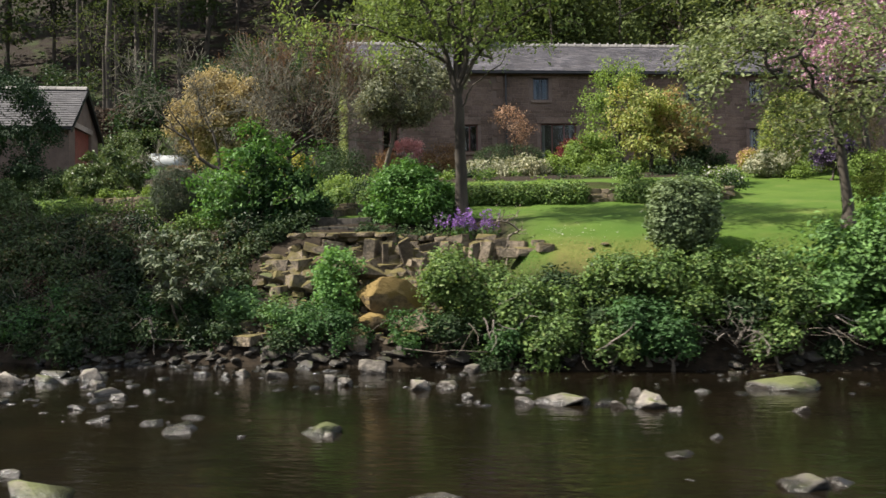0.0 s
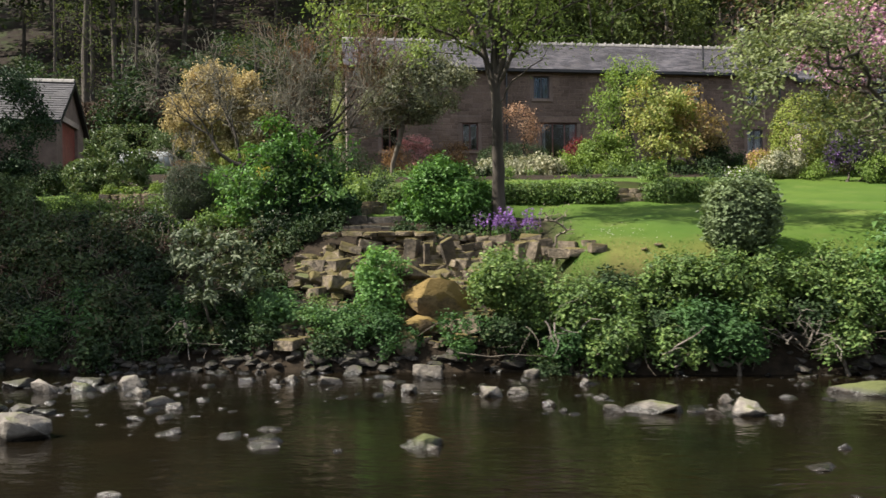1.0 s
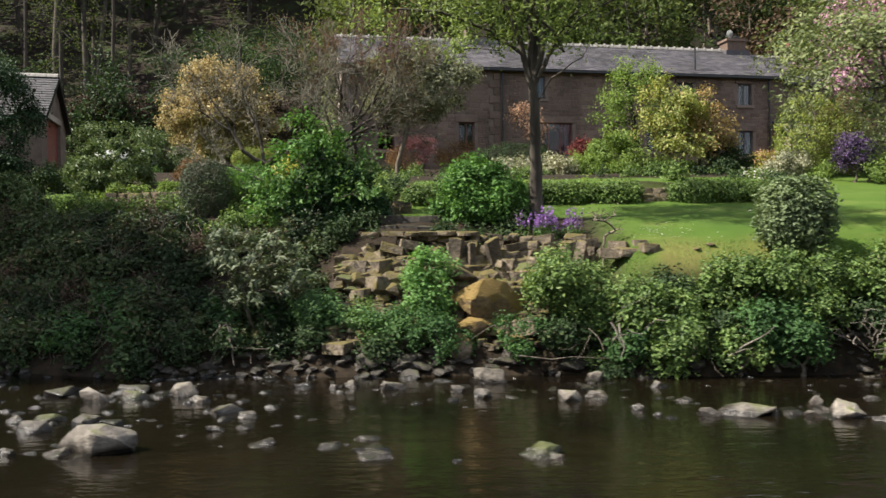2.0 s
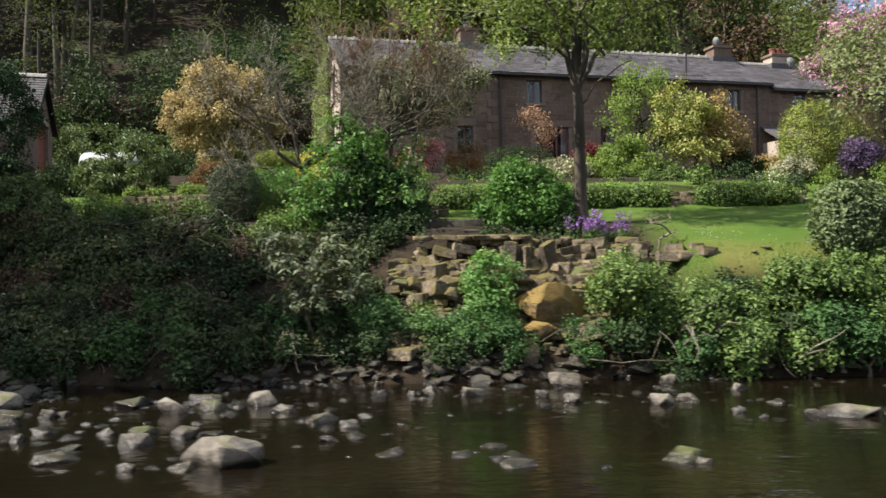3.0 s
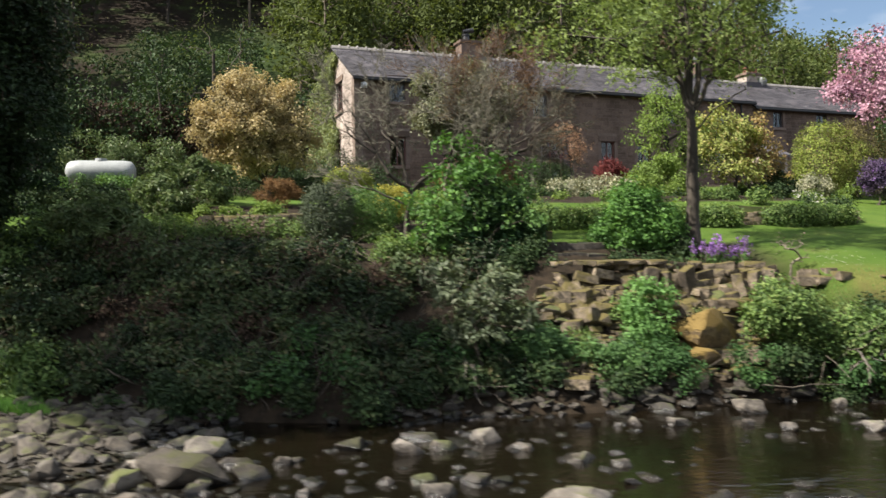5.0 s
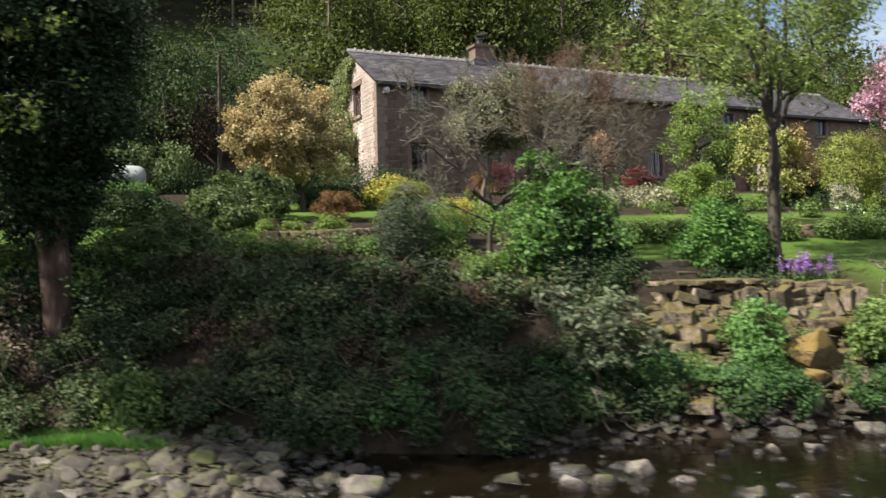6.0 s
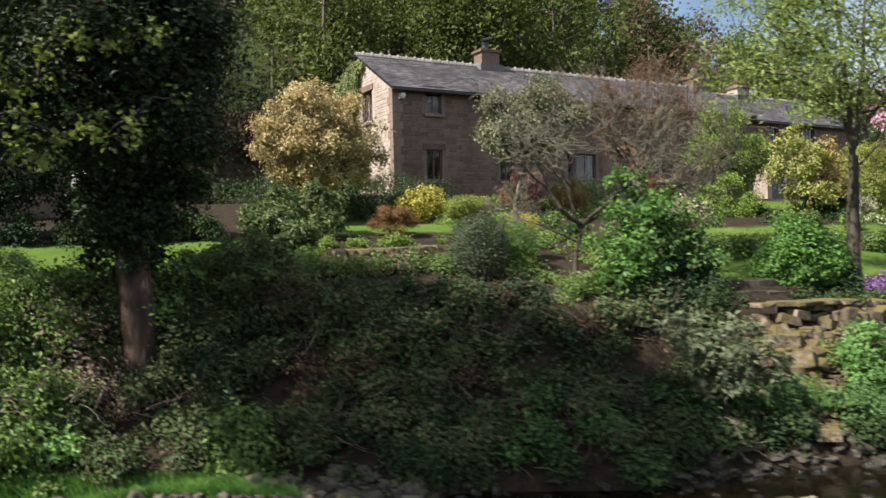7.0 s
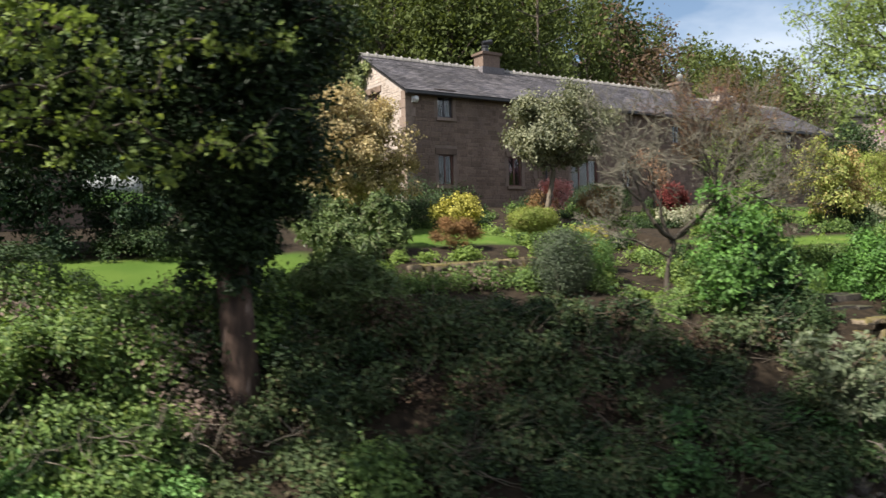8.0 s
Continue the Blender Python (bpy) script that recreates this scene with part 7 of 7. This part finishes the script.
def spikes(x, y, n, seed):
    """A clump of upright flower spikes over low leaves."""
    q = np.random.default_rng(seed)
    z = float(land(x, y))
    ob = thing("wallflower", "clump of upright purple wallflowers on the stone wall", "flowers", (x, y, z), group="purple wallflowers")
    foot = np.c_[q.normal(0, 0.16, n), q.normal(0, 0.1, n), np.zeros(n)]
    tip = foot * 1.5 + np.c_[q.normal(0, 0.05, (n, 2)), q.uniform(0.36, 0.66, n)]
    child("stalks", sticks_mesh("stalks", foot, tip, np.full(n, 0.008), np.full(n, 0.005), M_TWIG), ob)
    k = np.repeat(np.arange(n), 16)
    f = q.uniform(0.5, 1.05, len(k))[:, None]
    child("bloom_cover", leaves_mesh("bloom_cover", foot[k] * (1 - f) + tip[k] * f + q.normal(0, 0.022, (len(k), 3)), unit(q.normal(0, 1, (len(k), 3))), 0.055, L_PURPLE, 0.9), ob)["kind"] = "stuff"
    f = q.uniform(0.0, 0.5, len(k))[:, None]
    child("foliage", leaves_mesh("foliage", foot[k] * (1 - f) + tip[k] * f + q.normal(0, 0.04, (len(k), 3)), unit(q.normal(0, 1, (len(k), 3))), 0.1, L_HORNBEAM, 0.35), ob)


for i, (x, y) in enumerate(((-0.1, 19.25), (0.15, 19.2), (0.4, 19.15), (0.68, 19.1), (0.92, 19.15), (0.3, 19.4))):
    spikes(x, y, 7, 70 + i)
bush("dead_shrub", "leafless twiggy shrub on the wall", "bush", [(1.3, 18.0, 2.85, 0.45, 0.35, 0.35)], 60, 0.04, L_DRY, 2, 0.05, stems=30, bark=M_TWIG)

for k in range(7):
    x = -37 + 4.6 * k
    bush("beech_hedge", "brown-leaved beech hedge along the foot of the wood", "hedge", [(x, 47.4, 10.1, 2.5, 0.5, 1.1)], 900, 0.16, L_DARKRUSSET, 6, 0.12, power=4.0, rough=0.12, group="beech hedge")

# ---- trees ----
tree("ash_tree", "slender tree with a dark forked trunk and fresh light leaves", "tree",
     [(0.16, 20.05, 2.75), (0.17, 20.05, 3.8), (0.15, 20.03, 5.0), (0.13, 20.0, 6.0)],
     [(-0.3, 20.0, 8.2, 1.9, 1.8, 0.9), (-2.3, 19.7, 7.6, 1.4, 1.2, 0.6), (-1.3, 19.6, 7.2, 0.8, 0.7, 0.4), (1.7, 19.9, 7.6, 1.3, 1.3, 0.7), (0.1, 20.0, 9.6, 2.7, 2.3, 1.3), (-1.1, 19.5, 6.8, 0.7, 0.5, 0.3), (1.0, 19.6, 7.0, 0.8, 0.6, 0.3), (0.2, 19.3, 7.3, 0.9, 0.5, 0.4), (1.6, 19.6, 6.6, 0.45, 0.5, 0.25), (-1.7, 19.6, 6.7, 0.5, 0.5, 0.2), (0.8, 19.4, 6.9, 0.5, 0.6, 0.25), (-3.3, 19.6, 7.4, 0.7, 0.6, 0.35), (-3.2, 19.6, 8.0, 0.9, 0.7, 0.4), (2.6, 19.8, 7.3, 0.5, 0.5, 0.3)],
     820, 22, 0.125, L_ASH, 0.17, 0.007, M_BARK, 0.15, 0.35, wobble=0.09, arch=0.05, first=14, shape=0.42, lump=0.36,
     limbs=(([(0.13, 20.0, 6.0), (-0.08, 20.0, 6.8), (-0.32, 19.9, 7.7), (-0.9, 19.8, 8.6), (-1.9, 19.7, 9.1)], 0.085, 0.03), ([(0.13, 20.0, 6.0), (0.1, 20.1, 7.2), (-0.02, 20.1, 8.4), (-0.15, 20.2, 10.2)], 0.1, 0.04),
            ([(0.13, 20.0, 6.0), (0.32, 20.0, 6.9), (0.5, 20.0, 8.2), (0.7, 20.1, 10.0)], 0.095, 0.04), ([(0.13, 20.0, 6.0), (0.5, 19.9, 6.8), (1.2, 19.8, 7.6), (2.3, 19.7, 8.1)], 0.05, 0.02),
            ([(-0.08, 20.0, 6.8), (-0.9, 19.7, 7.3), (-2.0, 19.5, 7.7), (-3.3, 19.5, 7.8)], 0.045, 0.018), ([(0.13, 20.0, 6.0), (0.25, 20.2, 7.4), (0.25, 20.4, 8.8), (0.2, 20.5, 10.4)], 0.07, 0.03), ([(0.14, 20.02, 5.6), (0.5, 19.6, 6.2), (1.2, 19.4, 6.6)], 0.03, 0.012)))
tree("apple_tree", "old garden tree with grey bark and small pale leaves", "tree",
     [(8.35, 17.9, 2.6), (8.3, 17.9, 3.6), (8.1, 17.85, 4.6), (7.85, 17.8, 5.3)],
     [(7.3, 17.9, 6.0, 2.0, 1.7, 1.5), (8.8, 18.0, 6.4, 1.6, 1.5, 1.6), (6.3, 17.9, 5.6, 1.2, 1.1, 0.9), (9.6, 18.0, 5.4, 1.0, 1.0, 0.9)],
     400, 24, 0.115, L_APPLE, 0.11, 0.008, M_BARK, 0.17, 0.45, first=6)
tree("cherry_tree", "cherry tree in full pink blossom", "tree",
     [(13.2, 28.8, 4.5), (13.1, 28.8, 6.0), (12.9, 28.8, 7.2)],
     [(11.9, 28.6, 9.1, 1.4, 1.4, 1.0), (13.3, 28.8, 9.9, 1.8, 1.6, 1.5), (11.3, 28.4, 8.0, 0.7, 0.8, 0.4), (13.5, 28.6, 8.2, 1.2, 1.1, 0.8), (12.4, 28.6, 10.4, 0.9, 0.9, 0.5)],
     330, 26, 0.13, L_BLOSSOM, 0.13, 0.009, M_BARK, 0.15, 0.4, shape=0.9, lump=0.5)
tree("maple_tree", "golden-leaved maple with several dark stems", "tree",
     [(-10.15, 32.6, 4.95), (-10.15, 32.5, 5.3), (-10.2, 32.5, 5.6)],
     [(-10.9, 32.6, 9.4, 0.9, 0.8, 0.25), (-10.6, 32.3, 8.9, 1.4, 1.1, 0.25), (-11.5, 32.3, 8.3, 1.2, 1.0, 0.24), (-9.9, 32.2, 8.2, 1.2, 1.0, 0.24), (-10.9, 32.0, 7.6, 1.5, 1.0, 0.24), (-9.3, 32.2, 7.4, 1.0, 0.9, 0.22), (-12.1, 32.2, 7.4, 0.9, 0.8, 0.22), (-10.3, 32.0, 6.8, 1.4, 1.0, 0.22), (-9.2, 32.2, 6.5, 0.9, 0.8, 0.18), (-11.5, 32.1, 6.7, 0.9, 0.8, 0.2), (-10.4, 31.9, 6.2, 1.0, 0.8, 0.15)],
     900, 32, 0.13, L_GOLD, 0.09, 0.008, M_BARK, 0.12, 0.3, shape=0.5, lump=0.36, first=2,
     limbs=(([(-10.2, 32.5, 5.6), (-10.5, 32.5, 6.1), (-11.0, 32.4, 7.2), (-11.2, 32.4, 8.4)], 0.06, 0.02), ([(-10.2, 32.5, 5.6), (-9.9, 32.4, 6.1), (-9.6, 32.3, 7.0), (-9.5, 32.3, 7.8)], 0.055, 0.02), ([(-10.2, 32.5, 5.6), (-10.25, 32.4, 6.4), (-10.4, 32.4, 7.8), (-10.7, 32.4, 9.0)], 0.06, 0.02), ([(-10.2, 32.5, 5.6), (-10.7, 32.5, 5.8), (-11.5, 32.4, 6.5)], 0.045, 0.015)))
tree("maple_tree", "yellow-green maple tinged with orange", "tree",
     [(5.95, 28.2, 4.35), (5.95, 28.1, 5.0), (6.0, 28.0, 5.6)],
     [(5.7, 27.9, 6.6, 0.9, 0.9, 0.3), (5.5, 27.9, 7.3, 0.7, 0.7, 0.3), (6.1, 27.8, 7.0, 0.6, 0.7, 0.25), (5.1, 27.9, 6.1, 0.55, 0.6, 0.25), (5.9, 27.6, 5.6, 0.8, 0.7, 0.22), (5.8, 27.9, 7.75, 0.35, 0.4, 0.18), (4.9, 27.8, 6.8, 0.35, 0.4, 0.2)],
     210, 24, 0.12, L_YELLOWGREEN, 0.08, 0.008, M_BARK, 0.11, 0.35, shape=0.6, lump=0.5)
tree("maple_tree", "amber-leaved maple beside the yellow-green one", "tree",
     [(6.6, 28.4, 4.4), (6.6, 28.3, 5.1), (6.65, 28.2, 5.7)],
     [(6.8, 28.1, 6.4, 0.7, 0.7, 0.3), (6.7, 28.1, 7.1, 0.55, 0.6, 0.3), (7.2, 28.1, 5.9, 0.5, 0.6, 0.25), (6.5, 28.0, 5.6, 0.6, 0.6, 0.22)],
     120, 22, 0.11, L_AMBER, 0.06, 0.008, M_BARK, 0.11, 0.35, shape=0.6, lump=0.5)
tree("pollard_tree", "stout pruned tree with tufts of fresh leaves", "tree",
     [(5.35, 31.9, 5.0), (5.3, 31.9, 6.3), (5.1, 31.9, 7.6), (4.95, 31.9, 8.7)],
     [(4.8, 31.8, 8.1, 0.9, 0.8, 0.6), (5.5, 31.8, 8.7, 0.8, 0.8, 0.55), (4.5, 31.8, 7.3, 0.7, 0.6, 0.5), (5.6, 31.8, 7.5, 0.8, 0.7, 0.7), (5.0, 31.8, 9.3, 0.4, 0.4, 0.4), (6.8, 32.4, 7.2, 0.9, 0.8, 1.2)],
     330, 24, 0.12, L_FRESH, 0.2, 0.01, M_BARK, 0.14, 0.4)
tree("maple_tree", "small slender maple with orange leaves", "tree",
     [(1.35, 32.0, 5.0), (1.35, 32.0, 5.9), (1.3, 32.0, 6.4)],
     [(1.1, 32.0, 7.4, 0.5, 0.45, 0.5), (1.5, 32.0, 6.9, 0.5, 0.45, 0.55), (1.4, 32.0, 6.3, 0.35, 0.3, 0.4)],
     75, 18, 0.09, L_ORANGE, 0.05, 0.007, M_BARK, 0.11, 0.35)
tree("holly_tree", "standard tree with a pale stem and a rounded silvery crown", "tree",
     [(-3.75, 31.5, 4.8), (-3.7, 31.5, 5.6), (-3.45, 31.55, 6.4), (-3.3, 31.6, 7.0)],
     [(-3.2, 31.7, 8.4, 1.5, 1.3, 1.1), (-2.1, 31.8, 8.7, 1.2, 1.1, 1.0), (-4.3, 31.4, 8.6, 0.5, 0.6, 0.45), (-2.9, 31.7, 9.3, 1.0, 0.9, 0.6)],
     620, 28, 0.14, L_SILVER, 0.09, 0.009, M_BARK_PALE, 0.14, 0.35)
bare_tree("bare_tree", "leafless spreading tree with pale lichened branches", [(-6.55, 21.4, 3.1), (-6.5, 21.4, 3.9), (-6.35, 21.35, 4.5)], 0.065,
          [((-6.35, 21.35, 4.5), (-0.95, -0.1, 0.5), 1.2, 0.06), ((-6.4, 21.35, 4.4), (-0.35, 0.1, 0.9), 1.2, 0.05), ((-6.35, 21.35, 4.5), (0.6, -0.1, 0.75), 1.2, 0.055), ((-6.35, 21.35, 4.5), (0.95, 0.1, 0.45), 1.3, 0.05), ((-6.45, 21.4, 4.1), (-1.0, -0.2, 0.1), 0.9, 0.03)],
          5, 11, M_BARK, M_LICHEN, spread=0.42, shrink=0.7, lift=0.25, curl=0.2, side=0.2, thin=0.007)
bare_tree("twiggy_tree", "leafless tree with a fan of fine grey-olive twigs", [(-4.55, 21.7, 3.1), (-4.55, 21.7, 4.2), (-4.6, 21.65, 5.0)], 0.09,
          [((-4.6, 21.65, 5.0), (0.9, -0.1, 0.55), 1.15, 0.05), ((-4.6, 21.65, 5.0), (0.55, 0.1, 0.8), 1.2, 0.05), ((-4.6, 21.65, 4.8), (1.0, -0.2, 0.25), 1.15, 0.04), ((-4.6, 21.65, 5.0), (0.1, 0.0, 1.0), 1.2, 0.05), ((-4.6, 21.65, 5.0), (-0.55, 0.1, 0.8), 1.1, 0.045)],
          4, 23, M_BARK, M_LICHEN, L_RUSSET, 0.035, spread=0.42, shrink=0.74, lift=0.3, curl=0.14, side=0.55, thin=0.007)
bare_tree("red_twig_tree", "bare tree with upright reddish twigs", [(-4.2, 22.2, 3.1), (-4.25, 22.2, 4.6), (-4.3, 22.2, 5.6)], 0.08,
          [((-4.3, 22.2, 5.6), (x, y, 0.8), 1.2, 0.035) for x, y in ((-1.0, 0.1), (-0.45, -0.2), (0.0, 0.2), (0.45, -0.1), (1.0, 0.1), (1.2, -0.1))],
          4, 31, M_BARK, M_TWIG_RED, L_RUSSET, 0.05, spread=0.36, shrink=0.7, lift=0.6, curl=0.12, side=0.5, thin=0.006)
tree("ivy_clad_tree", "tall tree smothered in dark ivy with a flaking red-brown trunk", "tree",
     [(-15.9, 21.5, 0.9), (-15.95, 21.5, 2.2), (-16.0, 21.5, 3.4), (-16.1, 21.5, 5.0), (-16.2, 21.6, 7.5), (-16.2, 21.6, 10.5)],
     [(-16.0, 21.5, 5.4, 0.8, 0.75, 0.5), (-16.05, 21.4, 6.2, 1.4, 1.2, 0.7), (-16.2, 21.4, 7.0, 1.75, 1.5, 1.1), (-16.2, 21.4, 8.4, 2.0, 1.7, 1.4), (-18.6, 22.4, 7.9, 1.6, 1.2, 1.4), (-20.2, 22.8, 7.5, 1.4, 1.0, 1.3)],
     1900, 34, 0.13, L_IVY, 0.36, 0.012, M_BARK_RED, 0.22, 0.45, first=6, lump=0.5)
bush("climbing_ivy", "thick dark ivy wrapped round the tree trunk", "climber", [(-15.95, 21.5, 3.75, 0.36, 0.34, 0.45), (-15.95, 21.5, 4.35, 0.75, 0.6, 0.5), (-16.0, 21.5, 5.1, 1.1, 0.8, 0.6)], 2200, 0.12, L_IVY, 8, 0.08, rough=0.25, stems=4, lump=0.4)
# Stands out of view; its crown is placed to shade bank and ivy
tree("sycamore_tree", "tall broad sycamore whose crown overhangs bank and river", "tree",
     [(-26.5, 19.9, 1.4), (-26.3, 19.9, 5.0), (-25.2, 19.4, 9.0), (-23.5, 18.5, 11.5)],
     [(-19.5, 16.2, 11.5, 2.8, 1.9, 1.9), (-18.0, 15.7, 11.2, 2.2, 1.9, 1.5), (-21.5, 16.9, 11.0, 2.2, 1.5, 1.6), (-18.8, 15.9, 13.0, 2.0, 1.9, 1.2), (-23.5, 20.8, 14.5, 2.2, 1.2, 2.0)],
     900, 26, 0.22, L_UNDER, 0.24, 0.012, M_BARK, 0.3, 0.45, first=6, lump=0.5)
tree("sycamore_tree", "spreading lower limbs with young bright green leaves", "tree",
     [(-22.5, 23.6, 2.2), (-22.3, 23.4, 4.5), (-21.8, 23.0, 6.5), (-21.0, 22.4, 8.5)],
     [(-18.9, 19.5, 7.6, 1.0, 0.5, 0.5), (-18.8, 19.5, 6.5, 1.2, 0.5, 0.5), (-17.8, 19.5, 7.3, 0.9, 0.4, 0.4), (-16.3, 19.4, 7.9, 0.9, 0.4, 0.35), (-16.1, 19.4, 6.2, 0.6, 0.3, 0.35), (-15.1, 19.5, 7.0, 0.5, 0.3, 0.4), (-17.3, 19.5, 5.9, 0.6, 0.4, 0.35), (-19.8, 20.2, 5.9, 0.6, 0.4, 0.25), (-20.4, 20.4, 7.0, 0.8, 0.5, 0.4)],
     120, 18, 0.12, L_SYCAMORE, 0.16, 0.012, M_BARK, 0.1, 0.3, first=6, shape=0.8)

# ---- the wooded hill ----
def wood_tree(x, y, height, lean, sk_a, sk_b, ra, rb, leaf_p, leaf_n, leaves, crown, low):
    z = G(x, y)
    top = np.array([x + lean * height, y, z + height])
    base = np.array([x, y, z - 0.3])
    pts = [base + (top - base) * f + np.append(rng.normal(0, 0.12 * (f > 0), 2), 0) for f in (0, 0.25, 0.5, 0.75, 1.0)]
    r0 = height * 0.014
    for i in range(4):
        sk_a.append(pts[i]), sk_b.append(pts[i + 1]), ra.append(r0 * (1 - 0.2 * i)), rb.append(r0 * (1 - 0.2 * (i + 1)))
    for _ in range(14):
        f = rng.uniform(low, 0.98)
        p = base + (top - base) * f
        d = unit(np.array([rng.normal(), rng.normal(), rng.uniform(0.3, 1.2)])) * height * rng.uniform(0.12, 0.26)
        sk_a.append(p), sk_b.append(p + d), ra.append(r0 * 0.35), rb.append(r0 * 0.08)
        if leaves:
            c = p + d
            leaf_p.append(c + rng.normal(0, crown * 0.55, (leaves, 3)))
            leaf_n.append(unit(rng.normal(0, 1, (leaves, 3)) + np.array([0, -0.3, 0.5])))


def woodland(name, label, places, tall, leaves, size, material, bark, crown, low=0.35):
    a, b, ra, rb, lp, ln = [], [], [], [], [], []
    for x, y in places:
        height = rng.uniform(*tall)
        if ((x + 15) / 6.5) ** 2 + ((y - 71) / 6) ** 2 < 1 or (-20 < x < -10 and y < 71 and height > 7):
            continue                      # a grassy clearing in the wood
        bearing = math.degrees(math.atan2(x + 17, y - 6))
        if math.degrees(math.atan2(G(x, y) + height - 4.3, math.hypot(x + 17, y - 6))) > 16.5 - max(0.0, bearing - 33.0) * 0.52 and bearing > 30 and y > 30:
            continue                      # the wood thins out above the end of the house
        wood_tree(x, y, height, rng.normal(0, 0.04), a, b, ra, rb, lp, ln, leaves, crown, low)
    ob = tagged(new(name), label, "woodland", kind="stuff")
    child("trunks", sticks_mesh("trunks", np.array(a), np.array(b), np.array(ra), np.array(rb), bark, 6), ob)
    child("crowns", leaves_mesh("crowns", np.concatenate(lp), np.concatenate(ln), size, material, 0.6), ob)


def grove(n, x0, x1, y0, y1):
    return list(zip(rng.uniform(x0, x1, n), y0 + (y1 - y0) * rng.random(n) ** 1.3))


woodland("woodland", "spring-green beech wood on the hillside", grove(150, -20, 70, 50, 100), (8, 13), 115, 0.37, L_WOOD, M_BARK_PALE, 1.2)
woodland("woodland", "dark wood on the upper hillside", grove(120, -75, 40, 62, 130), (9, 15), 85, 0.46, L_WOODDARK, M_BARK, 1.4)
woodland("woodland", "budding brown trees on the hill", grove(100, 10, 110, 60, 125), (8, 12), 75, 0.38, L_WOODBROWN, M_BARK_PALE, 1.1)
woodland("woodland", "shrubs and saplings along the foot of the hill", grove(90, -45, 45, 46.5, 58), (3, 6), 45, 0.25, L_UNDER, M_BARK, 0.7)
woodland("woodland", "tall dark trees on the steep slope above the garage", grove(42, -85, -27, 52, 90), (15, 21), 80, 0.56, L_UNDER, M_BARK, 1.7, 0.6)
# Unseen trees added behind the viewpoint to darken reflections in the window panes
woodland("woodland", "spring-green trees along the near side of the river", grove(90, -60, 55, -50, -15), (14, 22), 22, 0.85, L_WOOD, M_BARK, 1.3, 0.3)
for x, y, h in ((-24.1, 47.5, 10.0), (-22.9, 52.0, 12.0), (-13.6, 47.0, 9.0), (-29.5, 54.0, 13.0)):
    z = G(x, y)
    tree("birch_tree", "thin bare birch at the edge of the wood", "tree", [(x, y, z - 0.2), (x + 0.1, y, z + h * 0.4), (x + 0.15, y, z + h * 0.8)],
         [(x, y, z + h * 0.75, 1.8, 1.5, h * 0.3)], 60, 16, 0.14, L_WOOD, 0.13, 0.012, M_BARK, 0.3, 0.6, first=4, group="birches at the wood's edge")

# a far cottage
far = thing("cottage", "distant pale stone cottage with a low slate roof", "house", (52.0, 76.0, 14.0), -20.0)
bm = bmesh.new()
box(bm, 0, 16, 0, 6, -4, 3.6)
part("wall", bm, M_PALE_LITSTONE, far)
roof(far, -0.3, 16.3, 3.6, 6.2, 6.0, seed=12, finials=False)
for x in (2.0, 5.0, 8.5, 12.0):
    bm = bmesh.new()
    box(bm, x, x + 1.0, -0.03, -0.004, 1.6, 3.0)
    part("window", bm, M_FRAME, far)

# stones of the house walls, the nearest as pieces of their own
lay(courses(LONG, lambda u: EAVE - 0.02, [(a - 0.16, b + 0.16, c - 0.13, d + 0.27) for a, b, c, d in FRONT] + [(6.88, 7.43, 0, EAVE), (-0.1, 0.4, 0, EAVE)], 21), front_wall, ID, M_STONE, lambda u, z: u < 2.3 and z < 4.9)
lay(courses(DEPTH, lambda q: gable_top(DEPTH - q) - 0.05, [(DEPTH - b - 0.16, DEPTH - a + 0.16, c - 0.13, d + 0.27) for a, b, c, d in GABLE] + [(DEPTH - 0.42, DEPTH + 0.1, 0, EAVE)], 22), gable_wall, ON_GABLE, M_PALE_LITSTONE, lambda u, z: u > 5.1)
lay([(u + LONG, z, w, h) for u, z, w, h in courses(9.1, lambda u: EAVE - 0.27, [(a - LONG - 0.16, b - LONG + 0.16, c - 0.13, d + 0.27) for a, b, c, d in W2], 23)], far_wall, ID, M_STONE, lambda u, z: False)
# ivy on the gable
n = 6200
v, z = rng.uniform(1.9, 7.3, n), rng.uniform(0.2, 6.8, n)
ok = (z < np.array([gable_top(q) for q in v]) - 0.02) & (v > 3.3 + 0.45 * np.sin(z * 1.7) + 0.25 * np.sin(z * 5.0 + v))
IP = np.c_[-0.06 - (0.2 + 0.12 * np.maximum(v - 4, 0)) * rng.random(n) ** 2, v, z][ok]
Q, Mn = sprays(IP, np.tile([-1.0, 0, 0], (len(IP), 1)), 6, 0.08)
ivy = child("climbing_ivy", leaves_mesh("climbing_ivy", Q, Mn, 0.1, L_APPLE, 0.8, 0.6), None)
ivy.matrix_world = pose(*HOUSE_AT, 0, 0, HOUSE_TURN)
tagged(ivy, "fresh green ivy covering the back of the gable wall", "climber")
